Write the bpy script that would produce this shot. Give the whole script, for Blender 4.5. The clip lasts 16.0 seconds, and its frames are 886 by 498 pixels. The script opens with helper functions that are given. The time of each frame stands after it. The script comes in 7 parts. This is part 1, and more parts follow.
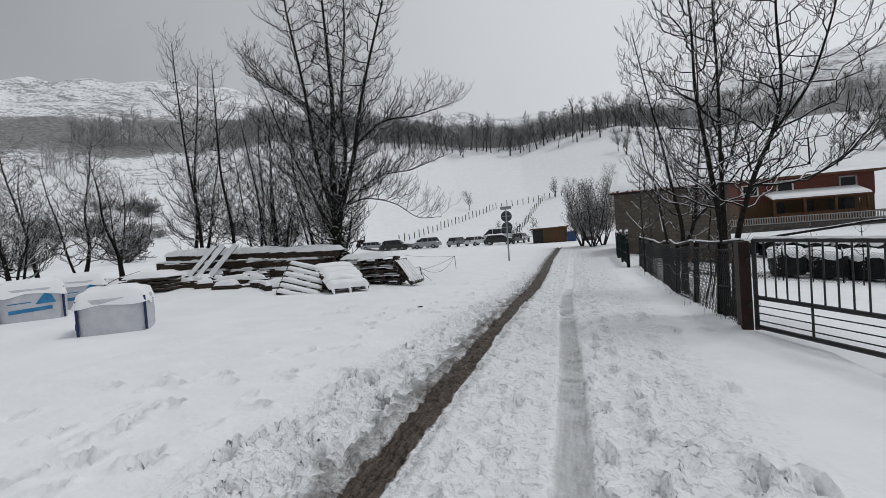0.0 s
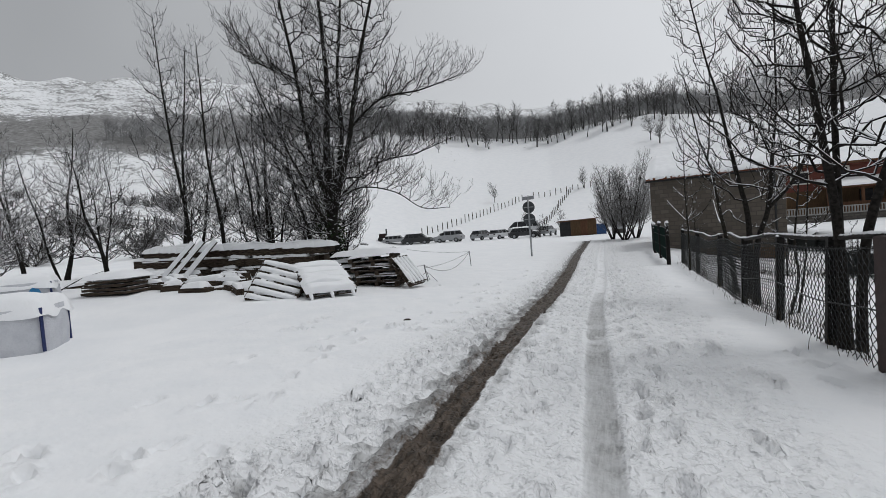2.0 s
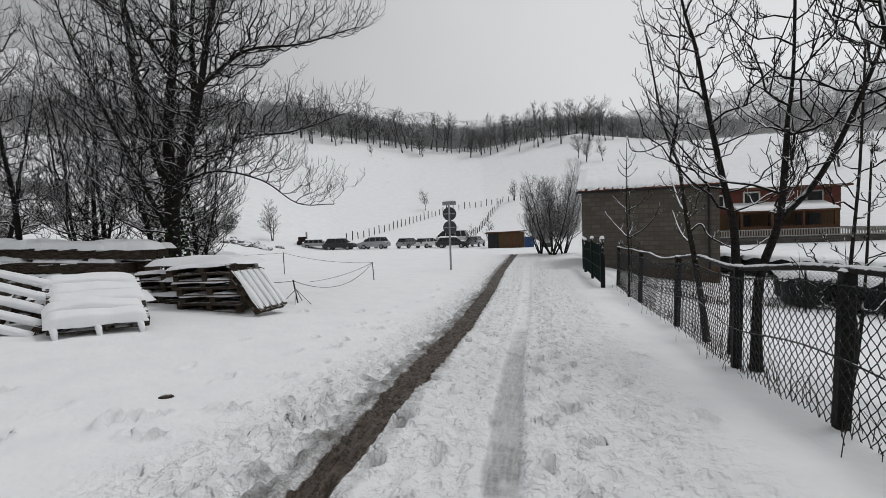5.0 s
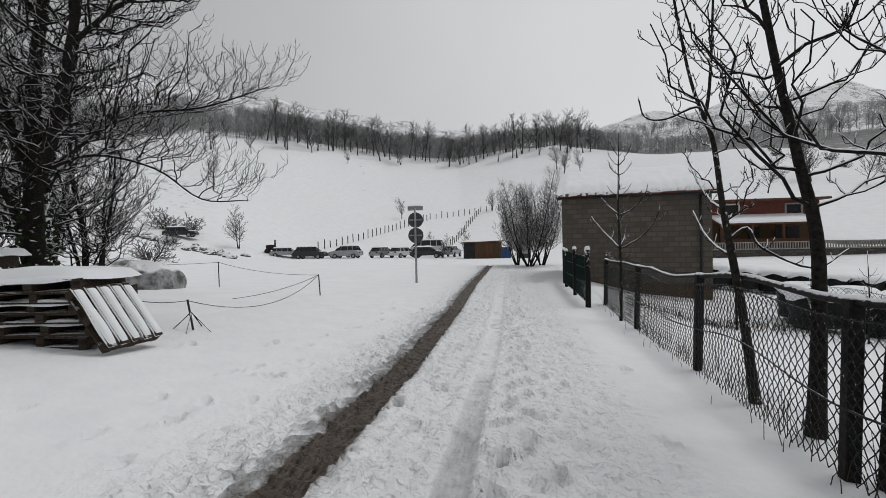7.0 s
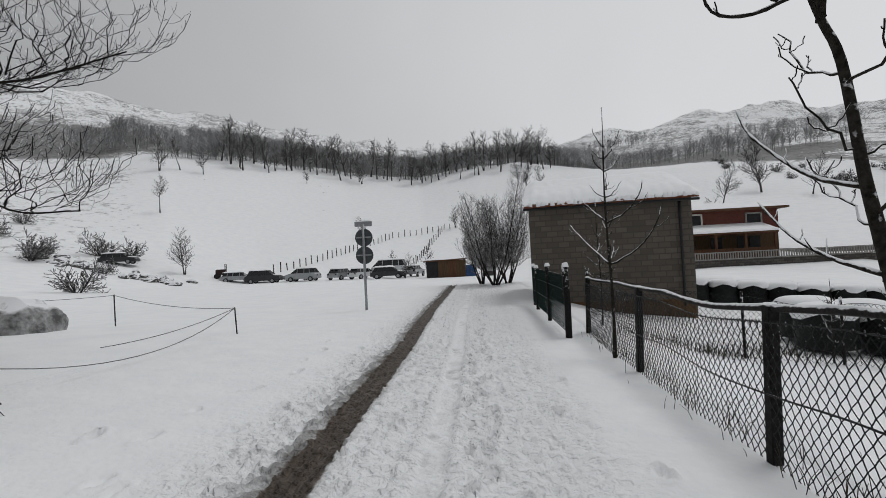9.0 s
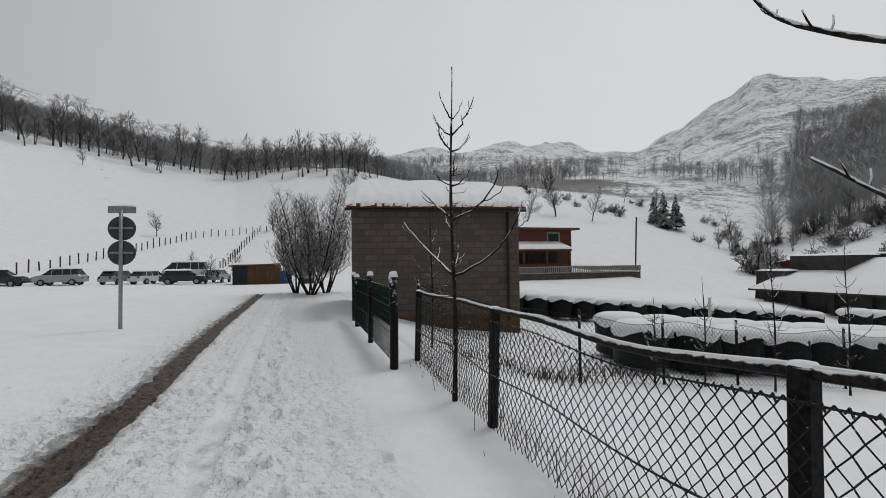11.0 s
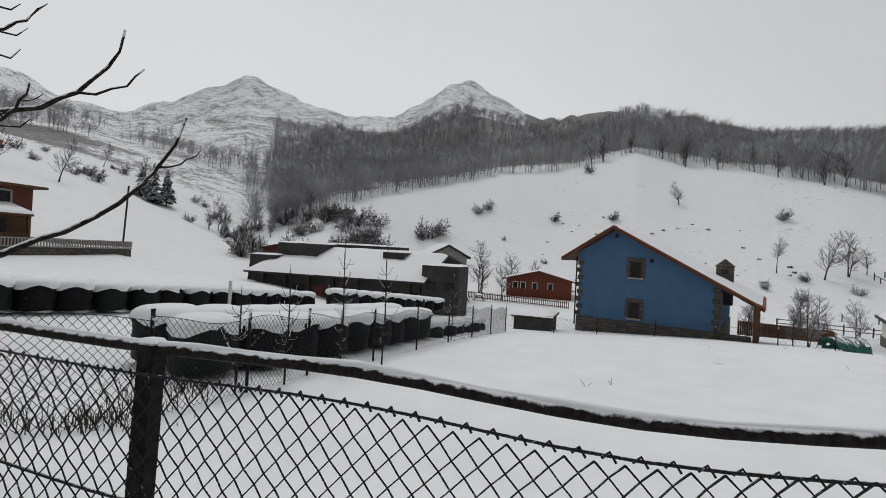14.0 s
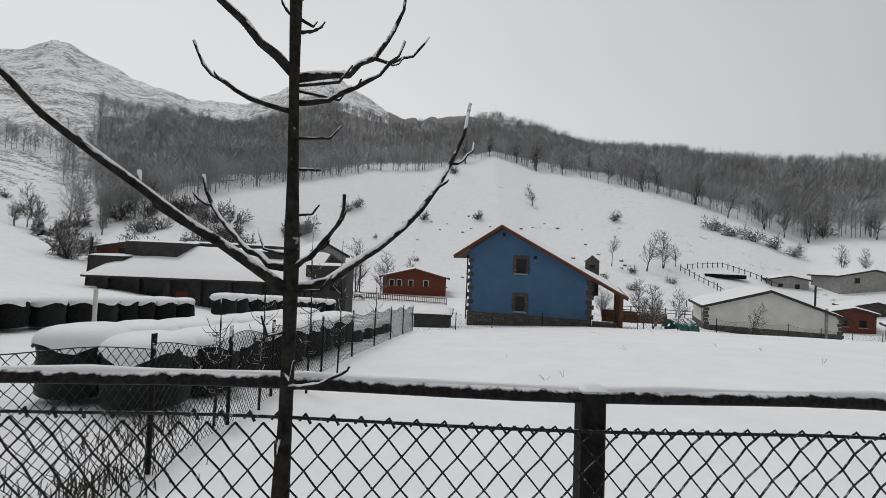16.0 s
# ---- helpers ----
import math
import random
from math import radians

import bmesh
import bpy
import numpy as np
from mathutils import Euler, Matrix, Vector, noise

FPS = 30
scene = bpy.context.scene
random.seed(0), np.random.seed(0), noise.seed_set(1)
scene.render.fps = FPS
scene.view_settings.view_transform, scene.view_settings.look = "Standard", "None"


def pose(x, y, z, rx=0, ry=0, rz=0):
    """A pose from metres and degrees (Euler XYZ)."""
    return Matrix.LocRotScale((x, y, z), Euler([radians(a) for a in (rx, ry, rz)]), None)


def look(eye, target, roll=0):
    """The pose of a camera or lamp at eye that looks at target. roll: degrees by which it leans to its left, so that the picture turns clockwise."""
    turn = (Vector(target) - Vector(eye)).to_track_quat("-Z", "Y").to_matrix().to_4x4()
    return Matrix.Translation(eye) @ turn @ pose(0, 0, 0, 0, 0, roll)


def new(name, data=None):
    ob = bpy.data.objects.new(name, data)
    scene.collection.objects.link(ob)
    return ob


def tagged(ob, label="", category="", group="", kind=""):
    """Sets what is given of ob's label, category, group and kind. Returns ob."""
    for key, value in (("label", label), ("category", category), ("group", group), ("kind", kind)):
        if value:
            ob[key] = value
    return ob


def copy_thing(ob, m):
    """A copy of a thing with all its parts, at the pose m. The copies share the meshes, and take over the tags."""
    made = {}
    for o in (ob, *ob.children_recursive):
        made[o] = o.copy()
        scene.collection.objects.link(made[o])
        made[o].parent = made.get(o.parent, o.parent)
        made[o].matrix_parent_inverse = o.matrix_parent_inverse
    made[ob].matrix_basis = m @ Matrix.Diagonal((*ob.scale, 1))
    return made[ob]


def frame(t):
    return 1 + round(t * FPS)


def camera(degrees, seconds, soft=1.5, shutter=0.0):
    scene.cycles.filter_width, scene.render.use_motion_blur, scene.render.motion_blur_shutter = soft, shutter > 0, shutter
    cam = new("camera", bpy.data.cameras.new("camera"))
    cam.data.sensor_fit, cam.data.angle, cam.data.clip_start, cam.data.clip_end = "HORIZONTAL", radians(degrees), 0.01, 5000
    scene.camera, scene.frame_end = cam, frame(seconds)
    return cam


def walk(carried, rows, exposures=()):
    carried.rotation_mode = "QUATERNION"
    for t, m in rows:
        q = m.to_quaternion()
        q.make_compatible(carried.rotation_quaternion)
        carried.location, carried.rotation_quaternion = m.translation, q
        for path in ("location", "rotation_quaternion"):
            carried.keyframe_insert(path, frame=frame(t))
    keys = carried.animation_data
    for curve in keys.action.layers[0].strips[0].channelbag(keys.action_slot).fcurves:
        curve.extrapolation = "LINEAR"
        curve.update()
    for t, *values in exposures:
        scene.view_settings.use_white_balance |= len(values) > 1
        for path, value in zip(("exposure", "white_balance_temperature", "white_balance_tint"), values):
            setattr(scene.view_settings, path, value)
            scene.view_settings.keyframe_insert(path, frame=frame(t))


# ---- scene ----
cam = camera(87.0, 16.0, soft=0.6)
METRES, EYE, TILT, LEAN, TURN = 18.0, 1.6, 0.0, 0.0, 15.9
PATH = [
    (0, (0.098, 0.069, 1.528), (-0.47, 1.985, 1.467), -4.3),
    (0.5, (0.076, 0.62, 1.51), (-0.534, 2.523, 1.447), -4.9),
    (1, (0.048, 1.141, 1.492), (-0.597, 3.032, 1.421), -5.1),
    (1.5, (0.038, 1.72, 1.484), (-0.64, 3.6, 1.4), -5.3),
    (2, (0.031, 2.273, 1.483), (-0.648, 4.152, 1.402), -4.6),
    (2.5, (0.059, 2.845, 1.489), (-0.548, 4.749, 1.406), -4.1),
    (3, (0.021, 3.432, 1.466), (-0.569, 5.341, 1.376), -3.3),
    (3.5, (0.032, 4.005, 1.456), (-0.507, 5.929, 1.363), -3.2),
    (4, (-0.009, 4.582, 1.443), (-0.535, 6.509, 1.359), -3.1),
    (4.5, (0.012, 5.144, 1.413), (-0.471, 7.082, 1.316), -2.5),
    (4.7, (0.008, 5.387, 1.408), (-0.437, 7.335, 1.324), -2.3),
    (7, (0.107, 8.087, 1.34), (-0.202, 10.063, 1.315), -1.3),
    (7.5, (0.07, 8.754, 1.315), (-0.239, 10.729, 1.302), -2.3),
    (8, (0.106, 9.289, 1.383), (-0.128, 11.276, 1.365), -3.1),
    (8.2, (0.112, 9.517, 1.383), (-0.097, 11.506, 1.385), -3.1),
    (10.3, (0.254, 12.068, 1.274), (0.382, 14.063, 1.332), -1.5),
    (10.5, (0.267, 12.308, 1.269), (0.51, 14.293, 1.322), -1.2),
    (11, (0.476, 12.861, 1.306), (1.057, 14.774, 1.366), -0.8),
    (11.5, (0.623, 13.314, 1.306), (1.578, 15.069, 1.373), -0.7),
    (12, (0.752, 13.733, 1.31), (2.0, 15.295, 1.373), 0.6),
    (12.5, (0.769, 14.162, 1.337), (2.271, 15.482, 1.399), 1.9),
    (13, (0.781, 14.557, 1.327), (2.456, 15.648, 1.389), 2.4),
    (13.5, (0.736, 15.105, 1.32), (2.573, 15.893, 1.373), 3.2),
    (14, (0.692, 15.525, 1.301), (2.625, 16.037, 1.316), 3.0),
    (14.5, (0.713, 16.0, 1.295), (2.696, 16.26, 1.318), 3.0),
    (15, (0.709, 16.56, 1.276), (2.709, 16.588, 1.31), 2.9),
    (15.5, (0.666, 17.123, 1.315), (2.662, 17.009, 1.351), 2.8),
    (16, (0.743, 17.841, 1.282), (2.741, 17.77, 1.314), 2.4),
]
walk(cam, [(t, look(eye, target, roll)) for t, eye, target, roll in PATH], [(0, 0.0, 6220, 10), (1.5, 0.02, 6220, 10), (3, 0.07, 6380, 10), (8, -0.08, 6380, 10), (10.3, -0.16, 6400, 10), (11.5, -0.17, 6420, 10), (13.5, -0.12, 6420, 10), (15, -0.05, 6420, 10), (16, 0.0, 6420, 10)])

# world and light: an even, overcast winter sky
world = bpy.data.worlds.new("world")
scene.world = world
world.use_nodes = True
wn, wl = world.node_tree.nodes, world.node_tree.links
sky = wn.new("ShaderNodeTexSky")
sky.sky_type, sky.sun_disc, sky.sun_elevation, sky.sun_rotation = "NISHITA", False, radians(64), radians(56)
grey = wn.new("ShaderNodeRGBToBW")
wl.new(sky.outputs[0], grey.inputs[0])
scale = wn.new("ShaderNodeMath")
scale.operation = "MULTIPLY"
scale.inputs[1].default_value = 0.16
wl.new(grey.outputs[0], scale.inputs[0])
tc = wn.new("ShaderNodeTexCoord")
cl = wn.new("ShaderNodeTexNoise")
cl.inputs["Scale"].default_value, cl.inputs["Detail"].default_value = 1.6, 4
wl.new(tc.outputs["Generated"], cl.inputs["Vector"])
dotn = wn.new("ShaderNodeVectorMath")
dotn.operation = "DOT_PRODUCT"
dotn.inputs[1].default_value = (0.80, 0.56, 0.20)
wl.new(tc.outputs["Generated"], dotn.inputs[0])
mad = wn.new("ShaderNodeMath")
mad.operation = "MULTIPLY_ADD"
mad.inputs[1].default_value, mad.inputs[2].default_value = 0.54, 0.27
wl.new(dotn.outputs["Value"], mad.inputs[0])
mix2 = wn.new("ShaderNodeMath")
mix2.operation = "MULTIPLY_ADD"
mix2.inputs[1].default_value = 0.30
wl.new(cl.outputs["Fac"], mix2.inputs[0])
wl.new(mad.outputs[0], mix2.inputs[2])
ramp = wn.new("ShaderNodeValToRGB")
ramp.color_ramp.elements[0].position, ramp.color_ramp.elements[0].color = 0.25, (0.34, 0.345, 0.35, 1)
ramp.color_ramp.elements[1].position, ramp.color_ramp.elements[1].color = 0.95, (0.74, 0.745, 0.75, 1)
wl.new(mix2.outputs[0], ramp.inputs[0])
mixw = wn.new("ShaderNodeMix")
mixw.data_type = "RGBA"
mixw.inputs[0].default_value = 0.9
wl.new(scale.outputs[0], mixw.inputs[6])
wl.new(ramp.outputs[0], mixw.inputs[7])
wl.new(mixw.outputs[2], wn["Background"].inputs[0])
wn["Background"].inputs[1].default_value = 1.0
sun = new("sun", bpy.data.lights.new("sun", "SUN"))
sun.data.energy, sun.data.angle, sun.data.color = 0.72, radians(14), (1.0, 0.98, 0.95)
sun.matrix_world = look((0, 0, 60), (-20, -13.5, 8))


# ---- materials
def nodes(name):
    m = bpy.data.materials.new(name)
    m.use_nodes = True
    return m, m.node_tree.nodes, m.node_tree.links, m.node_tree.nodes["Principled BSDF"]


def put(n, l, sock, v):
    if isinstance(v, (int, float, tuple)):
        sock.default_value = v if not isinstance(v, tuple) or len(v) != 3 else (*v, 1)
    else:
        l.new(v, sock)


def noise_fac(n, l, scale, detail=4, rough=0.55, vec=None, stretch=None):
    t = n.new("ShaderNodeTexNoise")
    t.inputs["Scale"].default_value, t.inputs["Detail"].default_value, t.inputs["Roughness"].default_value = scale, detail, rough
    if vec is None:
        vec = n.new("ShaderNodeTexCoord").outputs["Object"]
    if stretch:
        mp = n.new("ShaderNodeMapping")
        mp.inputs["Scale"].default_value = stretch
        l.new(vec, mp.inputs[0])
        vec = mp.outputs[0]
    l.new(vec, t.inputs["Vector"])
    return t.outputs["Fac"]


def mathn(n, l, op, a, b=0.0, clamp=False):
    m = n.new("ShaderNodeMath")
    m.operation, m.use_clamp = op, clamp
    put(n, l, m.inputs[0], a)
    put(n, l, m.inputs[1], b)
    return m.outputs[0]


def mapr(n, l, v, a, b, c=0.0, d=1.0):
    m = n.new("ShaderNodeMapRange")
    put(n, l, m.inputs[0], v)
    for i, x in enumerate((a, b, c, d)):
        m.inputs[i + 1].default_value = x
    return m.outputs[0]


def mixc(n, l, f, a, b):
    m = n.new("ShaderNodeMix")
    m.data_type = "RGBA"
    put(n, l, m.inputs[0], f)
    put(n, l, m.inputs[6], a)
    put(n, l, m.inputs[7], b)
    return m.outputs[2]


def bump(n, l, bs, h, dist, strength=1.0):
    b = n.new("ShaderNodeBump")
    b.inputs["Strength"].default_value, b.inputs["Distance"].default_value = strength, dist
    l.new(h, b.inputs["Height"])
    l.new(b.outputs[0], bs.inputs["Normal"])


def world_pos(n):
    return n.new("ShaderNodeNewGeometry").outputs["Position"]


def simple(name, c1, c2, scale=6.0, rough=0.7, metal=0.0, bumpd=0.003, stretch=None, detail=5, spec=0.3):
    m, n, l, b = nodes(name)
    f = noise_fac(n, l, scale, detail, 0.6, stretch=stretch)
    g = noise_fac(n, l, scale * 9, 3, 0.6, stretch=stretch)
    f2 = mapr(n, l, mathn(n, l, "ADD", mathn(n, l, "MULTIPLY", f, 0.7), mathn(n, l, "MULTIPLY", g, 0.3)), 0.35, 0.65)
    put(n, l, b.inputs["Base Color"], mixc(n, l, f2, c1, c2))
    b.inputs["Roughness"].default_value, b.inputs["Metallic"].default_value = rough, metal
    b.inputs["Specular IOR Level"].default_value = spec
    if bumpd:
        bump(n, l, b, mathn(n, l, "ADD", f, mathn(n, l, "MULTIPLY", g, 0.5)), bumpd)
    return m


def frosted(name, c1, c2, scale=20.0, rough=0.85, lo=0.35, hi=0.7, patch=0.35, stretch=None, metal=0.0, bumpd=0.004):
    """A surface with snow lying on its upward faces."""
    m, n, l, b = nodes(name)
    f = noise_fac(n, l, scale, 4, 0.6, stretch=stretch)
    nz = n.new("ShaderNodeSeparateXYZ")
    l.new(n.new("ShaderNodeNewGeometry").outputs["Normal"], nz.inputs[0])
    p = noise_fac(n, l, scale * 0.45, 3, 0.6, vec=world_pos(n))
    k = mathn(n, l, "ADD", nz.outputs["Z"], mathn(n, l, "MULTIPLY", mathn(n, l, "SUBTRACT", p, 0.5), patch * 4))
    s = mapr(n, l, k, lo, hi)
    col = mixc(n, l, mapr(n, l, f, 0.35, 0.65), c1, c2)
    put(n, l, b.inputs["Base Color"], mixc(n, l, s, col, (0.83, 0.84, 0.86)))
    b.inputs["Roughness"].default_value, b.inputs["Metallic"].default_value = rough, metal
    b.inputs["Specular IOR Level"].default_value = 0.08
    bump(n, l, b, f, bumpd)
    return m


def snow_mat(name, coarse=1.2, fine=14.0, d=0.03):
    m, n, l, b = nodes(name)
    pos = world_pos(n)
    a, c, e = noise_fac(n, l, coarse, 5, 0.55, vec=pos), noise_fac(n, l, fine, 5, 0.65, vec=pos), noise_fac(n, l, 0.12, 3, vec=pos)
    put(n, l, b.inputs["Base Color"], mixc(n, l, mapr(n, l, mathn(n, l, "ADD", a, e), 0.7, 1.3), (0.84, 0.852, 0.868), (0.90, 0.905, 0.915)))
    b.inputs["Roughness"].default_value, b.inputs["Specular IOR Level"].default_value = 0.75, 0.2
    bump(n, l, b, mathn(n, l, "ADD", a, mathn(n, l, "MULTIPLY", c, 0.22)), d)
    return m


def ground_mat():
    m, n, l, b = nodes("ground_snow")
    pos = world_pos(n)
    at = n.new("ShaderNodeAttribute")
    at.attribute_name = "scrub"
    a, c = noise_fac(n, l, 0.9, 5, 0.55, vec=pos), noise_fac(n, l, 9.0, 4, 0.6, vec=pos)
    big, mid, tiny = noise_fac(n, l, 0.035, 5, 0.6, vec=pos), noise_fac(n, l, 0.16, 5, 0.65, vec=pos), noise_fac(n, l, 0.7, 4, 0.7, vec=pos)
    k = mathn(n, l, "ADD", mathn(n, l, "MULTIPLY", big, 0.35), mathn(n, l, "ADD", mathn(n, l, "MULTIPLY", mid, 0.4), mathn(n, l, "MULTIPLY", tiny, 0.65)))
    th = mathn(n, l, "SUBTRACT", 1.05, mathn(n, l, "MULTIPLY", at.outputs["Fac"], 0.62))
    f = mapr(n, l, mathn(n, l, "SUBTRACT", k, th), -0.03, 0.07)
    snow = mixc(n, l, mapr(n, l, a, 0.35, 0.65), (0.85, 0.862, 0.878), (0.905, 0.91, 0.918))
    # scrub and rock grey, lightened so that distant haze is part of the colour
    rock = mixc(n, l, mapr(n, l, tiny, 0.35, 0.65), (0.13, 0.128, 0.125), (0.32, 0.318, 0.315))
    put(n, l, b.inputs["Base Color"], mixc(n, l, f, snow, rock))
    b.inputs["Roughness"].default_value, b.inputs["Specular IOR Level"].default_value = 0.8, 0.15
    bump(n, l, b, mathn(n, l, "ADD", a, mathn(n, l, "MULTIPLY", c, 0.18)), 0.035)
    return m


def road_mat():
    m, n, l, b = nodes("trodden_snow")
    pos = world_pos(n)
    dirt, wet_shade = n.new("ShaderNodeAttribute"), n.new("ShaderNodeAttribute")
    dirt.attribute_name, wet_shade.attribute_name = "dirt", "slush_shade"
    a, c = noise_fac(n, l, 2.2, 5, 0.6, vec=pos), noise_fac(n, l, 26.0, 5, 0.65, vec=pos)
    streak = noise_fac(n, l, 10.0, 4, 0.6, vec=pos, stretch=(4, 0.5, 1))
    tread = n.new("ShaderNodeAttribute")
    tread.attribute_name = "crumbs"
    fresh = mixc(n, l, mapr(n, l, a, 0.35, 0.65), (0.85, 0.862, 0.878), (0.905, 0.91, 0.918))
    snow = mixc(n, l, mathn(n, l, "MULTIPLY", tread.outputs["Fac"], 0.8, True), fresh, (0.83, 0.836, 0.846))
    mud = mixc(n, l, mapr(n, l, streak, 0.35, 0.65), (0.022, 0.017, 0.0125), (0.108, 0.082, 0.062))
    # one grey for wet slush and for the shade painted into pits and footprints
    slush_shade = mixc(n, l, mapr(n, l, mathn(n, l, "ADD", mathn(n, l, "MULTIPLY", c, 0.4), mathn(n, l, "MULTIPLY", streak, 0.6)), 0.38, 0.62), (0.30, 0.30, 0.30), (0.52, 0.525, 0.525))
    fs = mapr(n, l, mathn(n, l, "ADD", wet_shade.outputs["Fac"], mathn(n, l, "MULTIPLY", mathn(n, l, "SUBTRACT", mathn(n, l, "ADD", a, c), 1.0), 0.45)), 0.35, 0.85)
    fd = mapr(n, l, mathn(n, l, "ADD", dirt.outputs["Fac"], mathn(n, l, "MULTIPLY", mathn(n, l, "SUBTRACT", mathn(n, l, "ADD", c, streak), 1.0), 0.55)), 0.35, 0.7)
    put(n, l, b.inputs["Base Color"], mixc(n, l, fd, mixc(n, l, fs, snow, slush_shade), mud))
    put(n, l, b.inputs["Roughness"], mathn(n, l, "SUBTRACT", 0.78, mathn(n, l, "MULTIPLY", fd, 0.3)))
    b.inputs["Specular IOR Level"].default_value = 0.25
    ab, cb = noise_fac(n, l, 0.9, 4, 0.5, vec=pos), noise_fac(n, l, 9.0, 2, 0.5, vec=pos)
    crumb = mapr(n, l, noise_fac(n, l, 15.0, 2, 0.5, vec=pos), 0.34, 0.58)
    fine = mathn(n, l, "MULTIPLY", crumb, mathn(n, l, "MULTIPLY", tread.outputs["Fac"], 0.42))
    bump(n, l, b, mathn(n, l, "ADD", fine, mathn(n, l, "ADD", ab, mathn(n, l, "MULTIPLY", cb, 0.22))), 0.045)
    return m


def brickish(name, c1, c2, mortar, w, h, scale=1.0, bumpd=0.01, rough=0.85, axis="x"):
    m, n, l, b = nodes(name)
    tcn = n.new("ShaderNodeTexCoord").outputs["Object"]
    sp, cb = n.new("ShaderNodeSeparateXYZ"), n.new("ShaderNodeCombineXYZ")
    l.new(tcn, sp.inputs[0])
    l.new(mathn(n, l, "ADD", sp.outputs["X"], sp.outputs["Y"]), cb.inputs[0])
    l.new(sp.outputs["Z"], cb.inputs[1])
    t = n.new("ShaderNodeTexBrick")
    for k, v in (("Scale", scale), ("Mortar Size", 0.02 * h / 0.2), ("Brick Width", w), ("Row Height", h), ("Bias", 0.0)):
        t.inputs[k].default_value = v
    for k, v in (("Color1", c1), ("Color2", c2), ("Mortar", mortar)):
        t.inputs[k].default_value = (*v, 1)
    l.new(cb.outputs[0], t.inputs["Vector"])
    f = noise_fac(n, l, 3.0, 5)
    put(n, l, b.inputs["Base Color"], mixc(n, l, mapr(n, l, f, 0.3, 0.8, 0, 0.5), t.outputs["Color"], mortar))
    b.inputs["Roughness"].default_value = rough
    bump(n, l, b, mathn(n, l, "ADD", t.outputs["Fac"], f), -bumpd)
    return m


SNOW = snow_mat("fresh_snow")
CAP = snow_mat("snow_cap", 3.0, 30.0, 0.02)
GROUND, ROAD = ground_mat(), road_mat()
BARK = frosted("bark_snow", (0.009, 0.008, 0.0075), (0.03, 0.027, 0.024), 30, lo=0.5, hi=0.85)
TWIG = frosted("twig_snow", (0.009, 0.008, 0.0075), (0.026, 0.023, 0.021), 18, lo=0.3, hi=0.6)
YOUNG = frosted("young_bark", (0.012, 0.011, 0.009), (0.04, 0.036, 0.03), 30, lo=0.3, hi=0.55, patch=0.55, bumpd=0.002)
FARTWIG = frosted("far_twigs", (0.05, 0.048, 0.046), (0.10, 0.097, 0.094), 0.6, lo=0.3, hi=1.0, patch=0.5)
# frosty far woods, paled further: the haze of distance is in this colour
HAZED_HOAR = frosted("hazed_hoary_woods", (0.25, 0.25, 0.25), (0.40, 0.40, 0.40), 0.08, lo=0.5, hi=1.3, patch=0.6)
IVY = frosted("ivy_leaf", (0.012, 0.02, 0.009), (0.03, 0.045, 0.02), 8, lo=0.55, hi=0.85)
NEEDLE = frosted("needles", (0.012, 0.02, 0.014), (0.03, 0.045, 0.03), 4, lo=0.55, hi=1.1)
TIMBER = frosted("old_timber", (0.018, 0.014, 0.011), (0.085, 0.066, 0.05), 9, lo=0.75, hi=0.95, stretch=(0.3, 6, 6))
POSTM = frosted("fence_post_steel", (0.008, 0.008, 0.008), (0.022, 0.02, 0.019), 30, rough=0.6, lo=0.6, hi=0.9, patch=0.5)
RAILM = frosted("fence_rail_steel", (0.01, 0.009, 0.009), (0.03, 0.026, 0.024), 40, rough=0.6, lo=0.5, hi=0.8, patch=0.4)
WIRE = frosted("chain_link_wire", (0.012, 0.013, 0.013), (0.04, 0.042, 0.042), 120, rough=0.5, lo=0.7, hi=1.2, patch=0.5)
GREENW = frosted("green_wire", (0.006, 0.014, 0.012), (0.014, 0.03, 0.025), 80, rough=0.6, lo=0.7, hi=1.0)
RUST = simple("red_steel", (0.014, 0.005, 0.004), (0.03, 0.01, 0.008), 12, 0.6)
BLACKST = simple("black_steel", (0.012, 0.012, 0.013), (0.03, 0.03, 0.03), 20, 0.5)
BARNW = brickish("grey_blockwork", (0.085, 0.072, 0.058), (0.135, 0.115, 0.094), (0.075, 0.066, 0.056), 0.42, 0.2, bumpd=0.012, rough=0.9)
BRICKRED = brickish("red_brick", (0.11, 0.022, 0.014), (0.16, 0.036, 0.022), (0.13, 0.06, 0.045), 0.25, 0.08)
STONE = brickish("rubble_stone", (0.06, 0.053, 0.047), (0.13, 0.116, 0.10), (0.05, 0.046, 0.042), 0.45, 0.22, bumpd=0.03)
BLUEW = simple("blue_render", (0.058, 0.125, 0.225), (0.075, 0.15, 0.26), 0.9, 0.85, bumpd=0.004)
WHITEW = simple("white_render", (0.55, 0.54, 0.49), (0.68, 0.67, 0.62), 0.8, 0.85, bumpd=0.004)
ORANGE = simple("orange_timber", (0.10, 0.026, 0.014), (0.165, 0.045, 0.023), 2.5, 0.7, stretch=(0.4, 0.4, 8))
DARKW = simple("dark_wall", (0.03, 0.028, 0.027), (0.065, 0.06, 0.057), 1.2, 0.85)
CONC = simple("concrete", (0.22, 0.215, 0.2), (0.36, 0.35, 0.33), 2.0, 0.85, bumpd=0.006)
DARKB = simple("dark_brown_timber", (0.03, 0.016, 0.010), (0.06, 0.032, 0.02), 3.0, 0.6, stretch=(6, 6, 0.5))
WOODB = simple("brown_timber", (0.06, 0.028, 0.014), (0.14, 0.068, 0.034), 3.0, 0.7, stretch=(6, 6, 0.5))
